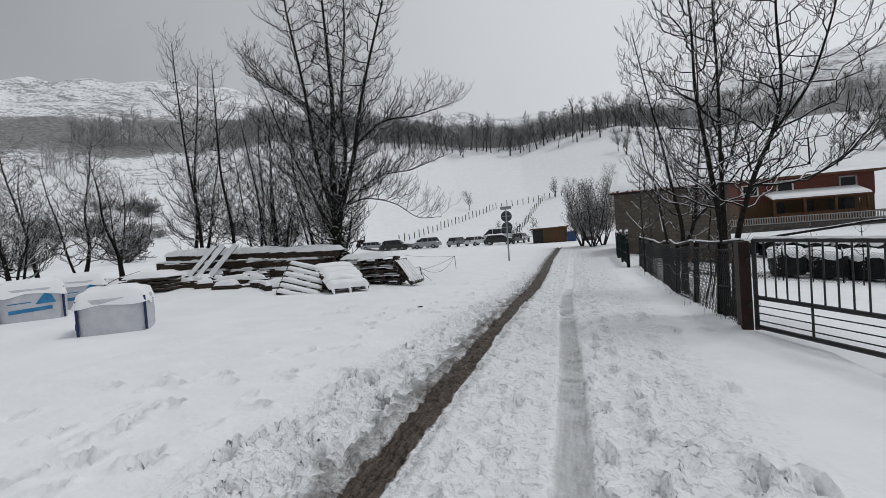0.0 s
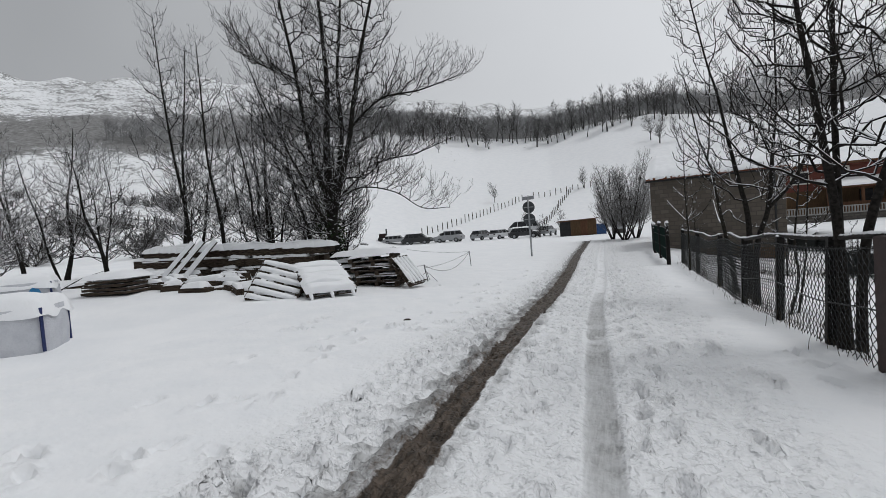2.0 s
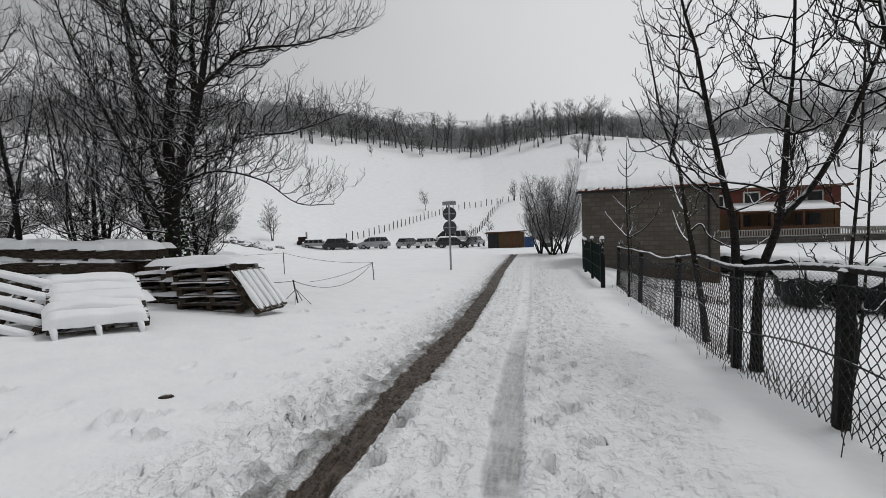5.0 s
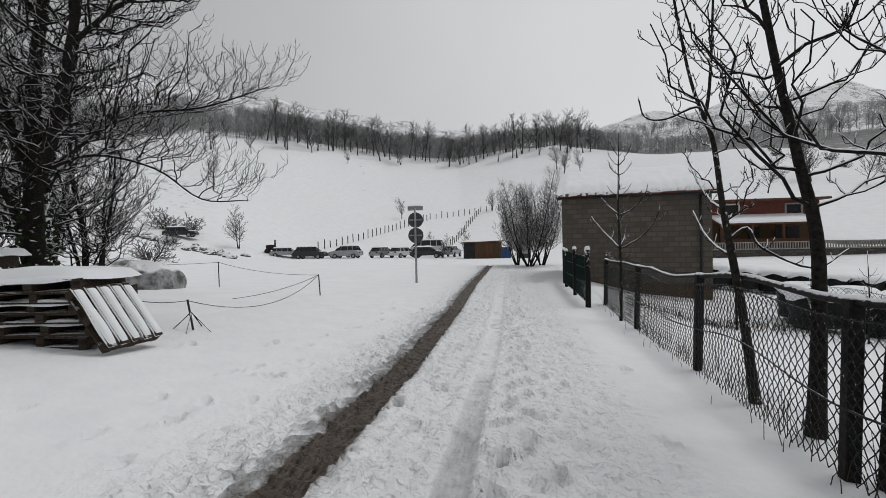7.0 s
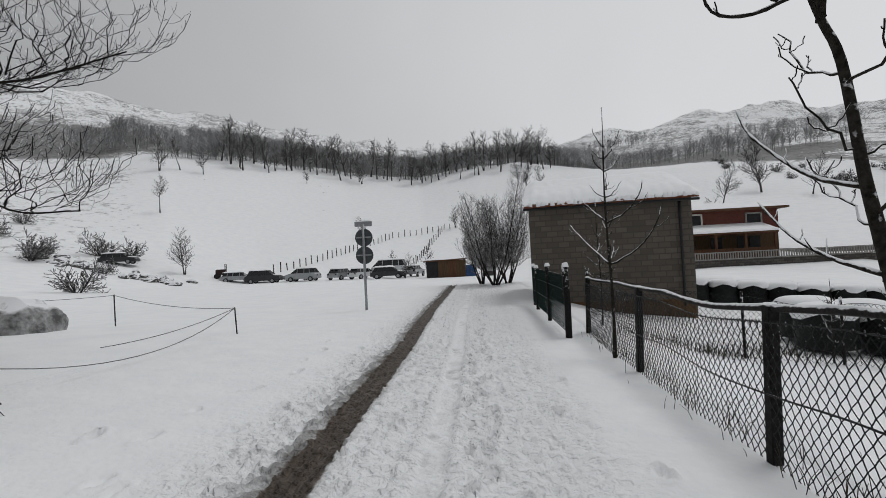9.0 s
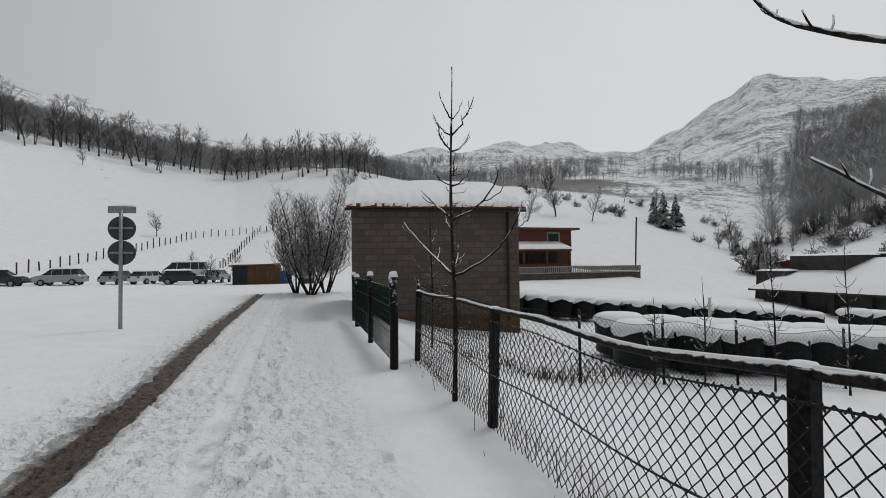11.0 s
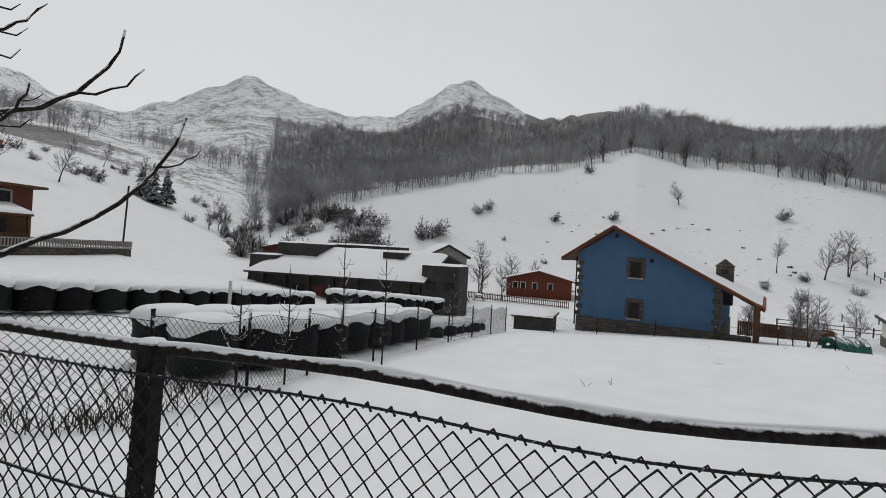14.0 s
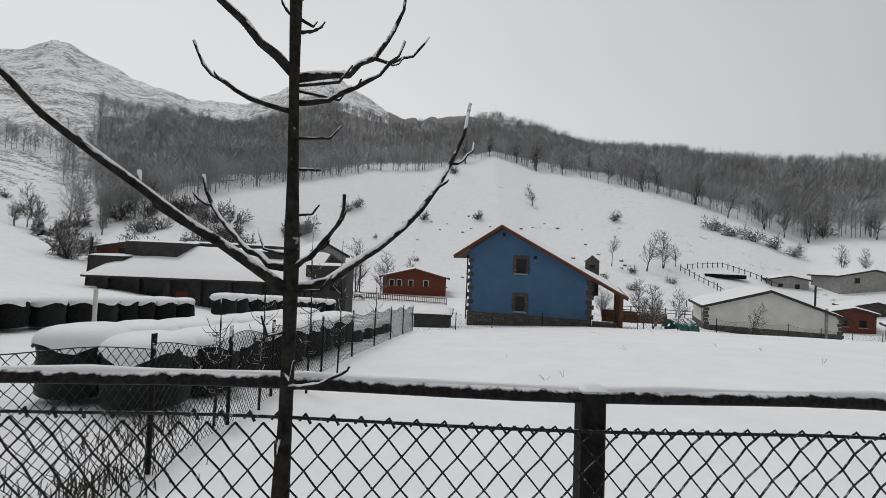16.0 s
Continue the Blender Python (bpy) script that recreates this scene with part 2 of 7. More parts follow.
SHEDW = simple("shed_boards", (0.06, 0.036, 0.018), (0.13, 0.078, 0.038), 3.0, 0.75, stretch=(6, 6, 0.5))
FASCIA = simple("roof_fascia", (0.065, 0.023, 0.012), (0.12, 0.042, 0.02), 4.0, 0.65, stretch=(0.5, 4, 4))
GLASS = simple("dark_window", (0.012, 0.012, 0.013), (0.028, 0.028, 0.03), 2.0, 0.25, bumpd=0, spec=0.22)
CARGLASS = simple("car_glass", (0.01, 0.012, 0.013), (0.02, 0.022, 0.025), 2.0, 0.1, bumpd=0, spec=0.5)
RUBBER = simple("tyre_rubber", (0.012, 0.012, 0.012), (0.03, 0.03, 0.03), 20, 0.8)
STEEL = simple("galvanised_steel", (0.24, 0.25, 0.26), (0.36, 0.37, 0.38), 14, 0.45, metal=0.6)
SIGNB = simple("sign_back", (0.055, 0.062, 0.066), (0.085, 0.092, 0.096), 5, 0.5, metal=0.3)
BAGW = simple("woven_bag", (0.50, 0.51, 0.55), (0.62, 0.63, 0.66), 5, 0.7, bumpd=0.02)
BAGBLUE = simple("bag_blue_print", (0.03, 0.17, 0.36), (0.06, 0.26, 0.46), 9, 0.6, bumpd=0.004)
BAGSTRAP = simple("bag_strap", (0.02, 0.03, 0.09), (0.04, 0.05, 0.14), 30, 0.8)
YELLOW = simple("yellow_tag", (0.55, 0.30, 0.03), (0.7, 0.4, 0.05), 12, 0.6)
WRAP = frosted("black_bale_wrap", (0.005, 0.005, 0.005), (0.016, 0.017, 0.018), 14, rough=0.5, lo=0.62, hi=1.0, patch=0.75, bumpd=0.012)
WRAPG = simple("green_bale_wrap", (0.006, 0.0075, 0.007), (0.015, 0.018, 0.017), 3.5, 0.5, bumpd=0.02, spec=0.15)
TARPG = frosted("green_tarpaulin", (0.02, 0.11, 0.08), (0.05, 0.19, 0.14), 3, rough=0.5, lo=0.6, hi=0.9)
TARPW = frosted("grey_tarpaulin", (0.10, 0.10, 0.10), (0.42, 0.42, 0.42), 5, rough=0.6, lo=0.6, hi=0.9)
BLUEBOX = simple("blue_plastic", (0.02, 0.06, 0.16), (0.04, 0.09, 0.22), 4, 0.5)
ROPE = simple("cord", (0.10, 0.10, 0.10), (0.2, 0.2, 0.2), 40, 0.8)
GRASS = simple("dry_grass", (0.025, 0.02, 0.013), (0.07, 0.058, 0.036), 9, 0.9, bumpd=0)
TERRA = simple("roof_tiles", (0.16, 0.055, 0.03), (0.26, 0.10, 0.055), 6, 0.8)


# ---- mesh helpers
class G:
    """Collects vertices and faces for one mesh."""

    def __init__(self):
        self.v, self.f = [], []

    def add(self, vs, fs, m=None):
        o = len(self.v)
        self.v += [tuple(m @ Vector(p)) for p in vs] if m else [tuple(p) for p in vs]
        self.f += [tuple(i + o for i in f) for f in fs]
        return self

    def box(self, x, y, z, sx, sy, sz, m=None, rz=0.0, ch=0.0):
        """A box centred at x, y, with its foot at z; ch: chamfer of the upright and top edges."""
        a, b = sx / 2, sy / 2
        if ch <= 0:
            vs = [(i * a, j * b, k) for k in (0, sz) for i, j in ((-1, -1), (1, -1), (1, 1), (-1, 1))]
            fs = [(3, 2, 1, 0), (4, 5, 6, 7), (0, 1, 5, 4), (1, 2, 6, 5), (2, 3, 7, 6), (3, 0, 4, 7)]
        else:
            ring = lambda p, q, h: [(-p + ch, -q, h), (p - ch, -q, h), (p, -q + ch, h), (p, q - ch, h), (p - ch, q, h), (-p + ch, q, h), (-p, q - ch, h), (-p, -q + ch, h)]
            vs = ring(a, b, 0) + ring(a, b, sz - ch) + ring(a - ch, b - ch, sz)
            fs = [tuple(range(7, -1, -1)), tuple(range(16, 24))]
            fs += [(k * 8 + i, k * 8 + (i + 1) % 8, k * 8 + 8 + (i + 1) % 8, k * 8 + 8 + i) for k in (0, 1) for i in range(8)]
        t = pose(x, y, z, 0, 0, rz)
        return self.add(vs, fs, m @ t if m else t)

    def tube(self, pts, rad, n=6, cap=True):
        """A tube along pts; rad: one radius or one for each point."""
        k = len(pts)
        rad = [rad] * k if isinstance(rad, (int, float)) else rad
        o = len(self.v)
        p = [Vector(q) for q in pts]
        d = (p[-1] - p[0]).normalized() if k > 1 else Vector((0, 0, 1))
        u = d.orthogonal().normalized()
        for i in range(k):
            t = (p[min(i + 1, k - 1)] - p[max(i - 1, 0)]).normalized()
            u = (u - t * u.dot(t)).normalized()
            w = t.cross(u)
            for j in range(n):
                a = 2 * math.pi * j / n
                self.v.append(tuple(p[i] + (u * math.cos(a) + w * math.sin(a)) * rad[i]))
        for i in range(k - 1):
            for j in range(n):
                a, b = o + i * n + j, o + i * n + (j + 1) % n
                self.f.append((a, b, b + n, a + n))
        if cap:
            self.f.append(tuple(o + j for j in range(n - 1, -1, -1)))
            self.f.append(tuple(o + (k - 1) * n + j for j in range(n)))
        return self

    def prism(self, prof, y0, y1, m=None):
        """A solid with the outline prof (x, z), from y0 to y1."""
        k = len(prof)
        vs = [(x, y, z) for y in (y0, y1) for x, z in prof]
        fs = [tuple(range(k)), tuple(range(2 * k - 1, k - 1, -1))] + [(i, i + k, (i + 1) % k + k, (i + 1) % k) for i in range(k)]
        return self.add(vs, fs, m)

    def pad(self, x, y, z, w, d, h, rz=0.0, seed=0.0, nx=10, ny=10, m=None, droop=0.0):
        """A rounded pad of snow of w by d, lying on z."""
        vs, fs = [], []
        for j in range(ny + 1):
            for i in range(nx + 1):
                u, v = 2 * i / nx - 1, 2 * j / ny - 1
                e = (max(0.0, 1 - abs(u) ** 5) * max(0.0, 1 - abs(v) ** 5)) ** 0.5
                q = noise.noise(Vector((u * w * 1.3 + seed, v * d * 1.3 + seed * 2.1, seed)))
                edge = 1.0 if e > 0 else 0.0
                vs.append((u * w / 2 * (1 + 0.05 * q), v * d / 2 * (1 + 0.05 * q), h * e * (1 + 0.45 * q) - (droop if not edge else 0) * (1 + q)))
        for j in range(ny):
            for i in range(nx):
                a = j * (nx + 1) + i
                fs.append((a, a + 1, a + nx + 2, a + nx + 1))
        t = pose(x, y, z, 0, 0, rz)
        return self.add(vs, fs, m @ t if m else t)


def mesh_of(name, g, mat, smooth=False):
    me = bpy.data.meshes.new(name)
    me.from_pydata(g.v, [], g.f)
    me.materials.append(mat)
    if smooth:
        me.shade_smooth()
    me.update()
    return me


def part(name, g, mat, parent=None, label="", smooth=False):
    ob = new(name, mesh_of(name, g, mat, smooth))
    ob.parent = parent
    return tagged(ob, label)


def thing(name, m, label, category, group="", kind=""):
    ob = new(name)
    ob.matrix_basis = m
    return tagged(ob, label, category, group, kind)


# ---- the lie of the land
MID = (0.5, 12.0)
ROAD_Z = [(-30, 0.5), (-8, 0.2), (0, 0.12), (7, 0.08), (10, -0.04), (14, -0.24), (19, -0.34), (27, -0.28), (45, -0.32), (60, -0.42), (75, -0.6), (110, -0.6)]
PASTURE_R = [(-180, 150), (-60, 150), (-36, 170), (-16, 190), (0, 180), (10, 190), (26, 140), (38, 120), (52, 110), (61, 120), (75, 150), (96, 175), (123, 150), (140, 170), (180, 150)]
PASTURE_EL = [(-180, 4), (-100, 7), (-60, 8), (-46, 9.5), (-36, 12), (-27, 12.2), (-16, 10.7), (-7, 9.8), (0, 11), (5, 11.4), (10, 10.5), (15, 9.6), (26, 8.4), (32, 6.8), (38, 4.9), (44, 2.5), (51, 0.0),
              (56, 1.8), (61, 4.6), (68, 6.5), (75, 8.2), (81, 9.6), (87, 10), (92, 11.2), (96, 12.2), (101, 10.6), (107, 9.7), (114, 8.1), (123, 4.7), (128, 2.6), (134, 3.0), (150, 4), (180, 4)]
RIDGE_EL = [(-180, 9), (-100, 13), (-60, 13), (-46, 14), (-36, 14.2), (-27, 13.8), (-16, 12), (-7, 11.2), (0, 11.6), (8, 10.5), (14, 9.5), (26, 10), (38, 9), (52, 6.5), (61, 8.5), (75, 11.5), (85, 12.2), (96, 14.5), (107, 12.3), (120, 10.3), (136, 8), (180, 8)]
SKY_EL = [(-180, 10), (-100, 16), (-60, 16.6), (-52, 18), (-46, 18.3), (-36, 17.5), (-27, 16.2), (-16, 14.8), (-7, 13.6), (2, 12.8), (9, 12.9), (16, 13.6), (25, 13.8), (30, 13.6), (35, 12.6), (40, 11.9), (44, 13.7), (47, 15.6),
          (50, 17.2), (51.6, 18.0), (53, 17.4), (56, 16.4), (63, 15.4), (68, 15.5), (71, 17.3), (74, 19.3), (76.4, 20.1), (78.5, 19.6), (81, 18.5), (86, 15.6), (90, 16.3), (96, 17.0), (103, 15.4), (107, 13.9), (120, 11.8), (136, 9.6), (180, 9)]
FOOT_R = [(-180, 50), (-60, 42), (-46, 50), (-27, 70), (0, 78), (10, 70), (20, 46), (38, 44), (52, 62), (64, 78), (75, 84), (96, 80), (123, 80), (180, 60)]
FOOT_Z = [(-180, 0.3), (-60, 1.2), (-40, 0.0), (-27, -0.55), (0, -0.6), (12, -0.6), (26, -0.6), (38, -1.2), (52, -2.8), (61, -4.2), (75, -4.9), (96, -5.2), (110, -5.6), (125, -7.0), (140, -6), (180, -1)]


def knots(table, v):
    a = np.array(table, float)
    return np.interp(v, a[:, 0], a[:, 1])


def blend(v, a, b):
    t = np.clip((v - a) / (b - a), 0, 1)
    return t * t * (3 - 2 * t)


def road_lat(y):
    """How far the fence line lies to the right of the lane's middle."""
    return 2.02 + 0.4 * blend(y, 8, 20)


def near_z(x, y):
    z = knots(ROAD_Z, y)
    left = np.clip(-x - 2.0, 0, 14)
    left = left - 0.35 * np.clip(left - 5, 0, 20)
    z = z + left * (0.04 + 0.05 * blend(y, 7.5, 11.5)) * (1 - blend(y, 16, 30))
    right = np.clip(x - 2.6, 0, 42)
    z = z - right * 0.098 * (1 - blend(y, 32, 52)) - 0.05 * blend(x, 1.2, 2.4) * (1 - blend(y, 20, 30))
    return z - 0.3 * blend(x, 2.7, 5.2) * (1 - 0.8 * blend(x, 10, 22)) * (1 - blend(y, 28, 40))


def swell(x, y, s, k=0.0):
    return np.sin(x / s + k) * np.cos(y / s * 1.13 + 1.7 * k) * 0.5 + np.sin((x * 0.6 + y * 0.8) / s * 1.9 + 2.3 * k) * 0.3 + np.sin((x * 0.8 - y * 0.5) / s * 3.7 + k) * 0.2


def vnoise(x, y, s, seed=0):
    """Smooth value noise from 0 to 1 with cells of s metres."""
    u, v = np.asarray(x, float) / s + 1000.3, np.asarray(y, float) / s + 1000.7
    i, j = np.floor(u), np.floor(v)
    a, b = u - i, v - j
    a, b = a * a * (3 - 2 * a), b * b * (3 - 2 * b)
    h = lambda p, q: np.modf(np.abs(np.sin(p * 12.9898 + q * 78.233 + seed * 37.719) * 43758.5453))[0]
    return (h(i, j) * (1 - a) + h(i + 1, j) * a) * (1 - b) + (h(i, j + 1) * (1 - a) + h(i + 1, j + 1) * a) * b


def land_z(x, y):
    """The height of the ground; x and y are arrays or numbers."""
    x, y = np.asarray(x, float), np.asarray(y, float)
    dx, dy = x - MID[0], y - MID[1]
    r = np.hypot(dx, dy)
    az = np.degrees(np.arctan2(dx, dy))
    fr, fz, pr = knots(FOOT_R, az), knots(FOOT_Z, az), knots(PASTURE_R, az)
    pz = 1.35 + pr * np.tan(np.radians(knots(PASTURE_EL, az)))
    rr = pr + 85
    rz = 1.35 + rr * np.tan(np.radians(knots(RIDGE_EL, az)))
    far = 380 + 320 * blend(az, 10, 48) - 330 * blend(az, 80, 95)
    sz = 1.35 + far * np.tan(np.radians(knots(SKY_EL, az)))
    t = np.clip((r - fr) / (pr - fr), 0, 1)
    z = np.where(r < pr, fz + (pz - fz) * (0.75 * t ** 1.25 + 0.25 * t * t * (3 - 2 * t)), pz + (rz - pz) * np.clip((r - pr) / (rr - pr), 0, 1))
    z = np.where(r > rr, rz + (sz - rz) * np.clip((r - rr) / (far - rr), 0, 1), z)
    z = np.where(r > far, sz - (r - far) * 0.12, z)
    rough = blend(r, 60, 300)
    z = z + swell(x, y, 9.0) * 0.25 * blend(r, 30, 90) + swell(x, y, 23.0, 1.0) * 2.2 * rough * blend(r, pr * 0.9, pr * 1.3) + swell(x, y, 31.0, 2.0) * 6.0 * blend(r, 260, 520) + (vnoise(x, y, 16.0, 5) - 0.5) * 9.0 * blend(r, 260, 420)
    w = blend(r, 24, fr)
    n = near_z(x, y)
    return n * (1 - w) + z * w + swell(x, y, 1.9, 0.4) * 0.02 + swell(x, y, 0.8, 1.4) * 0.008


def lz(x, y):
    return float(land_z(x, y))


def grid_mesh(name, xs, ys, zs, mat, wrap=False, attrs=()):
    rows, cols = xs.shape
    me = bpy.data.meshes.new(name)
    v = np.stack([xs, ys, zs], -1).reshape(-1, 3)
    c = np.arange(cols if wrap else cols - 1)
    q = np.arange(rows - 1)[:, None] * cols
    nx = (c + 1) % cols
    f = np.stack([q + c, q + nx, q + cols + nx, q + cols + c], -1).reshape(-1, 4)
    me.vertices.add(len(v))
    me.vertices.foreach_set("co", v.astype(np.float32).ravel())
    me.loops.add(f.size)
    me.loops.foreach_set("vertex_index", f.astype(np.int32).ravel())
    me.polygons.add(len(f))
    me.polygons.foreach_set("loop_start", np.arange(0, f.size, 4, dtype=np.int32))
    for key, val in attrs:
        me.attributes.new(key, "FLOAT", "POINT").data.foreach_set("value", val.astype(np.float32).ravel())
    me.materials.append(mat)
    me.update(calc_edges=True)
    me.validate()
    me.shade_smooth()
    return new(name, me)


def in_road(x, y):
    """1 where the fine sheet of trodden snow lies."""
    return blend(x, -5.1, -4.3) * (1 - blend(x, 2.35, 2.6)) * blend(y, -3.5, -3.0) * (1 - blend(y, 41, 42))


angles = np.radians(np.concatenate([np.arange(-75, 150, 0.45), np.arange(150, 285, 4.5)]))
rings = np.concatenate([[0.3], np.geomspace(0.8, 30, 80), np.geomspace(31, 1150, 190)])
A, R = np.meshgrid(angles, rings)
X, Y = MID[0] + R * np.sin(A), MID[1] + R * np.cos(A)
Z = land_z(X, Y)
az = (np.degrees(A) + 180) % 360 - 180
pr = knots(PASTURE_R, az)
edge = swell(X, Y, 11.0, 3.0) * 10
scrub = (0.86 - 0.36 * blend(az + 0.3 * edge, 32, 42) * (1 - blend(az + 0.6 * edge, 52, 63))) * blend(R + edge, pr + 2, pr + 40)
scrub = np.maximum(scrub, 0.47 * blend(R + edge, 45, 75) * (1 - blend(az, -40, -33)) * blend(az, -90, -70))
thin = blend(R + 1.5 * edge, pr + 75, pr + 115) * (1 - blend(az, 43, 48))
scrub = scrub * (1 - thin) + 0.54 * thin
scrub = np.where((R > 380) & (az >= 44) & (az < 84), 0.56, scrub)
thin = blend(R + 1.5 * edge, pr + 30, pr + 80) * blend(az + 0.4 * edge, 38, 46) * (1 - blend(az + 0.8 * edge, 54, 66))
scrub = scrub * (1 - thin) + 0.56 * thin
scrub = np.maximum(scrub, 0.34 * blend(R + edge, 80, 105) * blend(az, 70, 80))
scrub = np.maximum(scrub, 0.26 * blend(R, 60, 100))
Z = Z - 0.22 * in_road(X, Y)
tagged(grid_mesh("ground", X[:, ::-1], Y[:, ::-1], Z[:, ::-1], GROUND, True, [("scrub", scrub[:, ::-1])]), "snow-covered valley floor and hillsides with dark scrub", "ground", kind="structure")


# the lane: two wheel tracks and many footprints in the snow
def track_l(y):
    return -1.20 - 0.06 * blend(y, 3, 9) - 0.34 * blend(y, 8, 30) - 0.1 * blend(y, 28, 42)


def track_r(y):
    return -0.03 - 0.27 * blend(y, 2, 12) - 0.18 * blend(y, 14, 30)


xs, ys = np.concatenate([np.arange(-6.2, -4.0, 0.05), np.arange(-4.0, 2.61, 0.030)]), np.concatenate([np.arange(-3.5, 20, 0.038), np.arange(20, 42, 0.1)])
X, Y = np.meshgrid(xs, ys)
Z = land_z(X, Y) + 0.010
n1, n2, n3, n4 = vnoise(X, Y, 0.09, 1) - 0.5, vnoise(X, Y, 0.19, 2) - 0.5, vnoise(X, Y, 0.42, 3) - 0.5, vnoise(X, Y, 0.06, 4) - 0.5
wob = n3 * 0.02 + n2 * 0.012
dl, dr = X - track_l(Y) + wob, X - track_r(Y) + wob * 0.5
rut = np.exp(-(dl / 0.145) ** 4)
clods = np.clip(n2 + 0.7 * n1, 0, 1)
Z = Z - 0.045 * rut + 0.03 * clods * np.exp(-((np.abs(dl) - 0.30) / 0.12) ** 2)
Z = Z + rut * (0.016 * np.cos(dl * 2 * np.pi / 0.075) * (0.6 + 0.4 * np.sign(np.sin(Y * 70 + np.abs(dl) * 30))) + 0.02 * n4)
rut2 = np.exp(-(dr / 0.115) ** 8)
Z = Z - 0.04 * rut2 + (0.012 + 0.05 * clods) * np.exp(-((np.abs(dr) - 0.18) / 0.05) ** 2)
Z = Z + 0.007 * rut2 * np.cos(dr * 2 * np.pi / 0.06) * (0.6 + 0.4 * np.sign(np.sin(Y * 62)))
rut3 = np.exp(-((X - 0.75 - 0.1 * np.sin(Y * 0.4)) / 0.07) ** 2) * (1 - blend(Y, 8, 12))
Z = Z - 0.025 * rut3
lane = blend(X, -2.4, -1.8) * (1 - blend(X, 0.8, 1.5))
side = 1.3 * np.exp(-((dl + 0.65) / 0.5) ** 2) * (0.4 + vnoise(X, Y, 1.4, 9)) * (1 - 0.45 * blend(Y, 7, 12))
pits = np.clip(n2 + 0.8 * n1 - 0.10, 0, 1)
churn = n1 * 0.06 + n2 * 0.04 + np.minimum(n3, 0.1) * 0.02 + n4 * 0.055 - 0.20 * pits
Z = Z + churn * (0.8 * lane * (1 - 0.85 * np.maximum(rut, rut2)) + 0.5 * side) + (n3 * 0.015 + n2 * 0.006) * blend(X, -5.6, -4.6) + (n4 * 0.05 + n1 * 0.035) * np.exp(-((dl + 0.46) / 0.26) ** 2) - 0.03 * np.exp(-((dl + 0.36) / 0.2) ** 2)
rng = random.Random(4)
# slush of the wheel tracks, plus shade painted into the pits of churned snow
slush_shade = 0.8 * (1 - 0.5 * blend(Y, 10, 15)) * np.exp(-(dr / 0.13) ** 8) * (0.9 + 0.3 * n3) + 0.75 * np.exp(-((dl + 0.24) / 0.13) ** 4) * (0.9 + 0.4 * n2) + 0.5 * np.exp(-((dl - 0.21) / 0.08) ** 2) + 0.10 * lane * vnoise(X, Y, 0.8, 12) + 0.45 * np.clip(pits - 0.06, 0, 1) * np.clip(lane + side, 0, 1) + np.exp(-((dl + 0.40) / 0.16) ** 2) * np.clip(2.0 * (n1 + n4), 0, 0.55)
dirt = 1.1 * np.exp(-((dl + 0.0) / (0.115 + 0.05 * blend(Y, 8, 12))) ** 6) * (0.95 + 0.3 * n1) + 0.52 * np.exp(-((dl + 0.20) / 0.14) ** 4) * (0.95 + 0.5 * n2) + 0.34 * np.exp(-((dl - 0.17) / 0.09) ** 2) - 0.2 * np.exp(-((dl + 0.05) / 0.03) ** 2)
prints = []
for lane_x, step, n in ((0.3, 0.34, 110), (-0.6, 0.5, 80), (0.45, 0.7, 50), (-0.85, 0.7, 50), (1.15, 1.2, 16), (-2.2, 0.7, 46), (-3.0, 0.9, 26), (-3.8, 1.1, 12)):
    y = -3 + rng.random()
    for i in range(n):
        y += step * rng.uniform(0.7, 1.3)
        prints.append((lane_x + 0.1 * (-1) ** i + rng.gauss(0, 0.06 if lane_x == 0.3 else 0.12) + (track_r(y) if lane_x > -1 else 0) * 0.8, y, rng.gauss(0, 14), rng.uniform(1.0, 1.4) if lane_x == 0.3 else rng.uniform(0.6, 1.0)))
for i in range(14):
    prints.append((-1.9 - 0.3 * i + rng.gauss(0, 0.05), 4.6 - 0.09 * i + 0.14 * (-1) ** i, 75 + rng.gauss(0, 8), 1.1))
for cx, cy, n, sp in ((-2.5, 2.7, 16, 0.45), (-3.3, 2.0, 14, 0.5), (-4.6, 3.0, 9, 0.5), (-2.1, 4.4, 8, 0.4), (1.35, 2.6, 12, 0.4), (-2.4, 8.5, 9, 0.6), (-3.2, 6.2, 8, 0.7), (-4.4, 8.8, 6, 0.6), (-2.8, 13.0, 7, 0.7), (1.3, 7.0, 8, 0.4)):
    for i in range(n):
        prints.append((cx + rng.gauss(0, sp * 1.3), cy + rng.gauss(0, sp), rng.gauss(-20, 35), rng.uniform(1.0, 1.6)))
for px, py, turn, deep in prints:
    if not -3.3 < py < 41 or not -4.8 < px < 2.2:
        continue
    i0, i1 = np.searchsorted(xs, [px - 0.35, px + 0.35])
    j0, j1 = np.searchsorted(ys, [py - 0.35, py + 0.35])
    sx, sy = X[j0:j1, i0:i1] - px, Y[j0:j1, i0:i1] - py
    c, s = math.cos(radians(turn)), math.sin(radians(turn))
    keep = 1 - np.maximum(rut, rut2)[j0:j1, i0:i1]
    q = np.hypot((sx * c + sy * s) / 0.045, (sy * c - sx * s) / 0.12) * (1 + 0.5 * n2[j0:j1, i0:i1])
    Z[j0:j1, i0:i1] += keep * deep * (-0.085 * np.exp(-q ** 6) + 0.034 * np.exp(-((q - 1.35) / 0.28) ** 2))
    # the hollow's shade, painted in as grey
    slush_shade[j0:j1, i0:i1] += 0.5 * deep * keep * np.exp(-q ** 4)
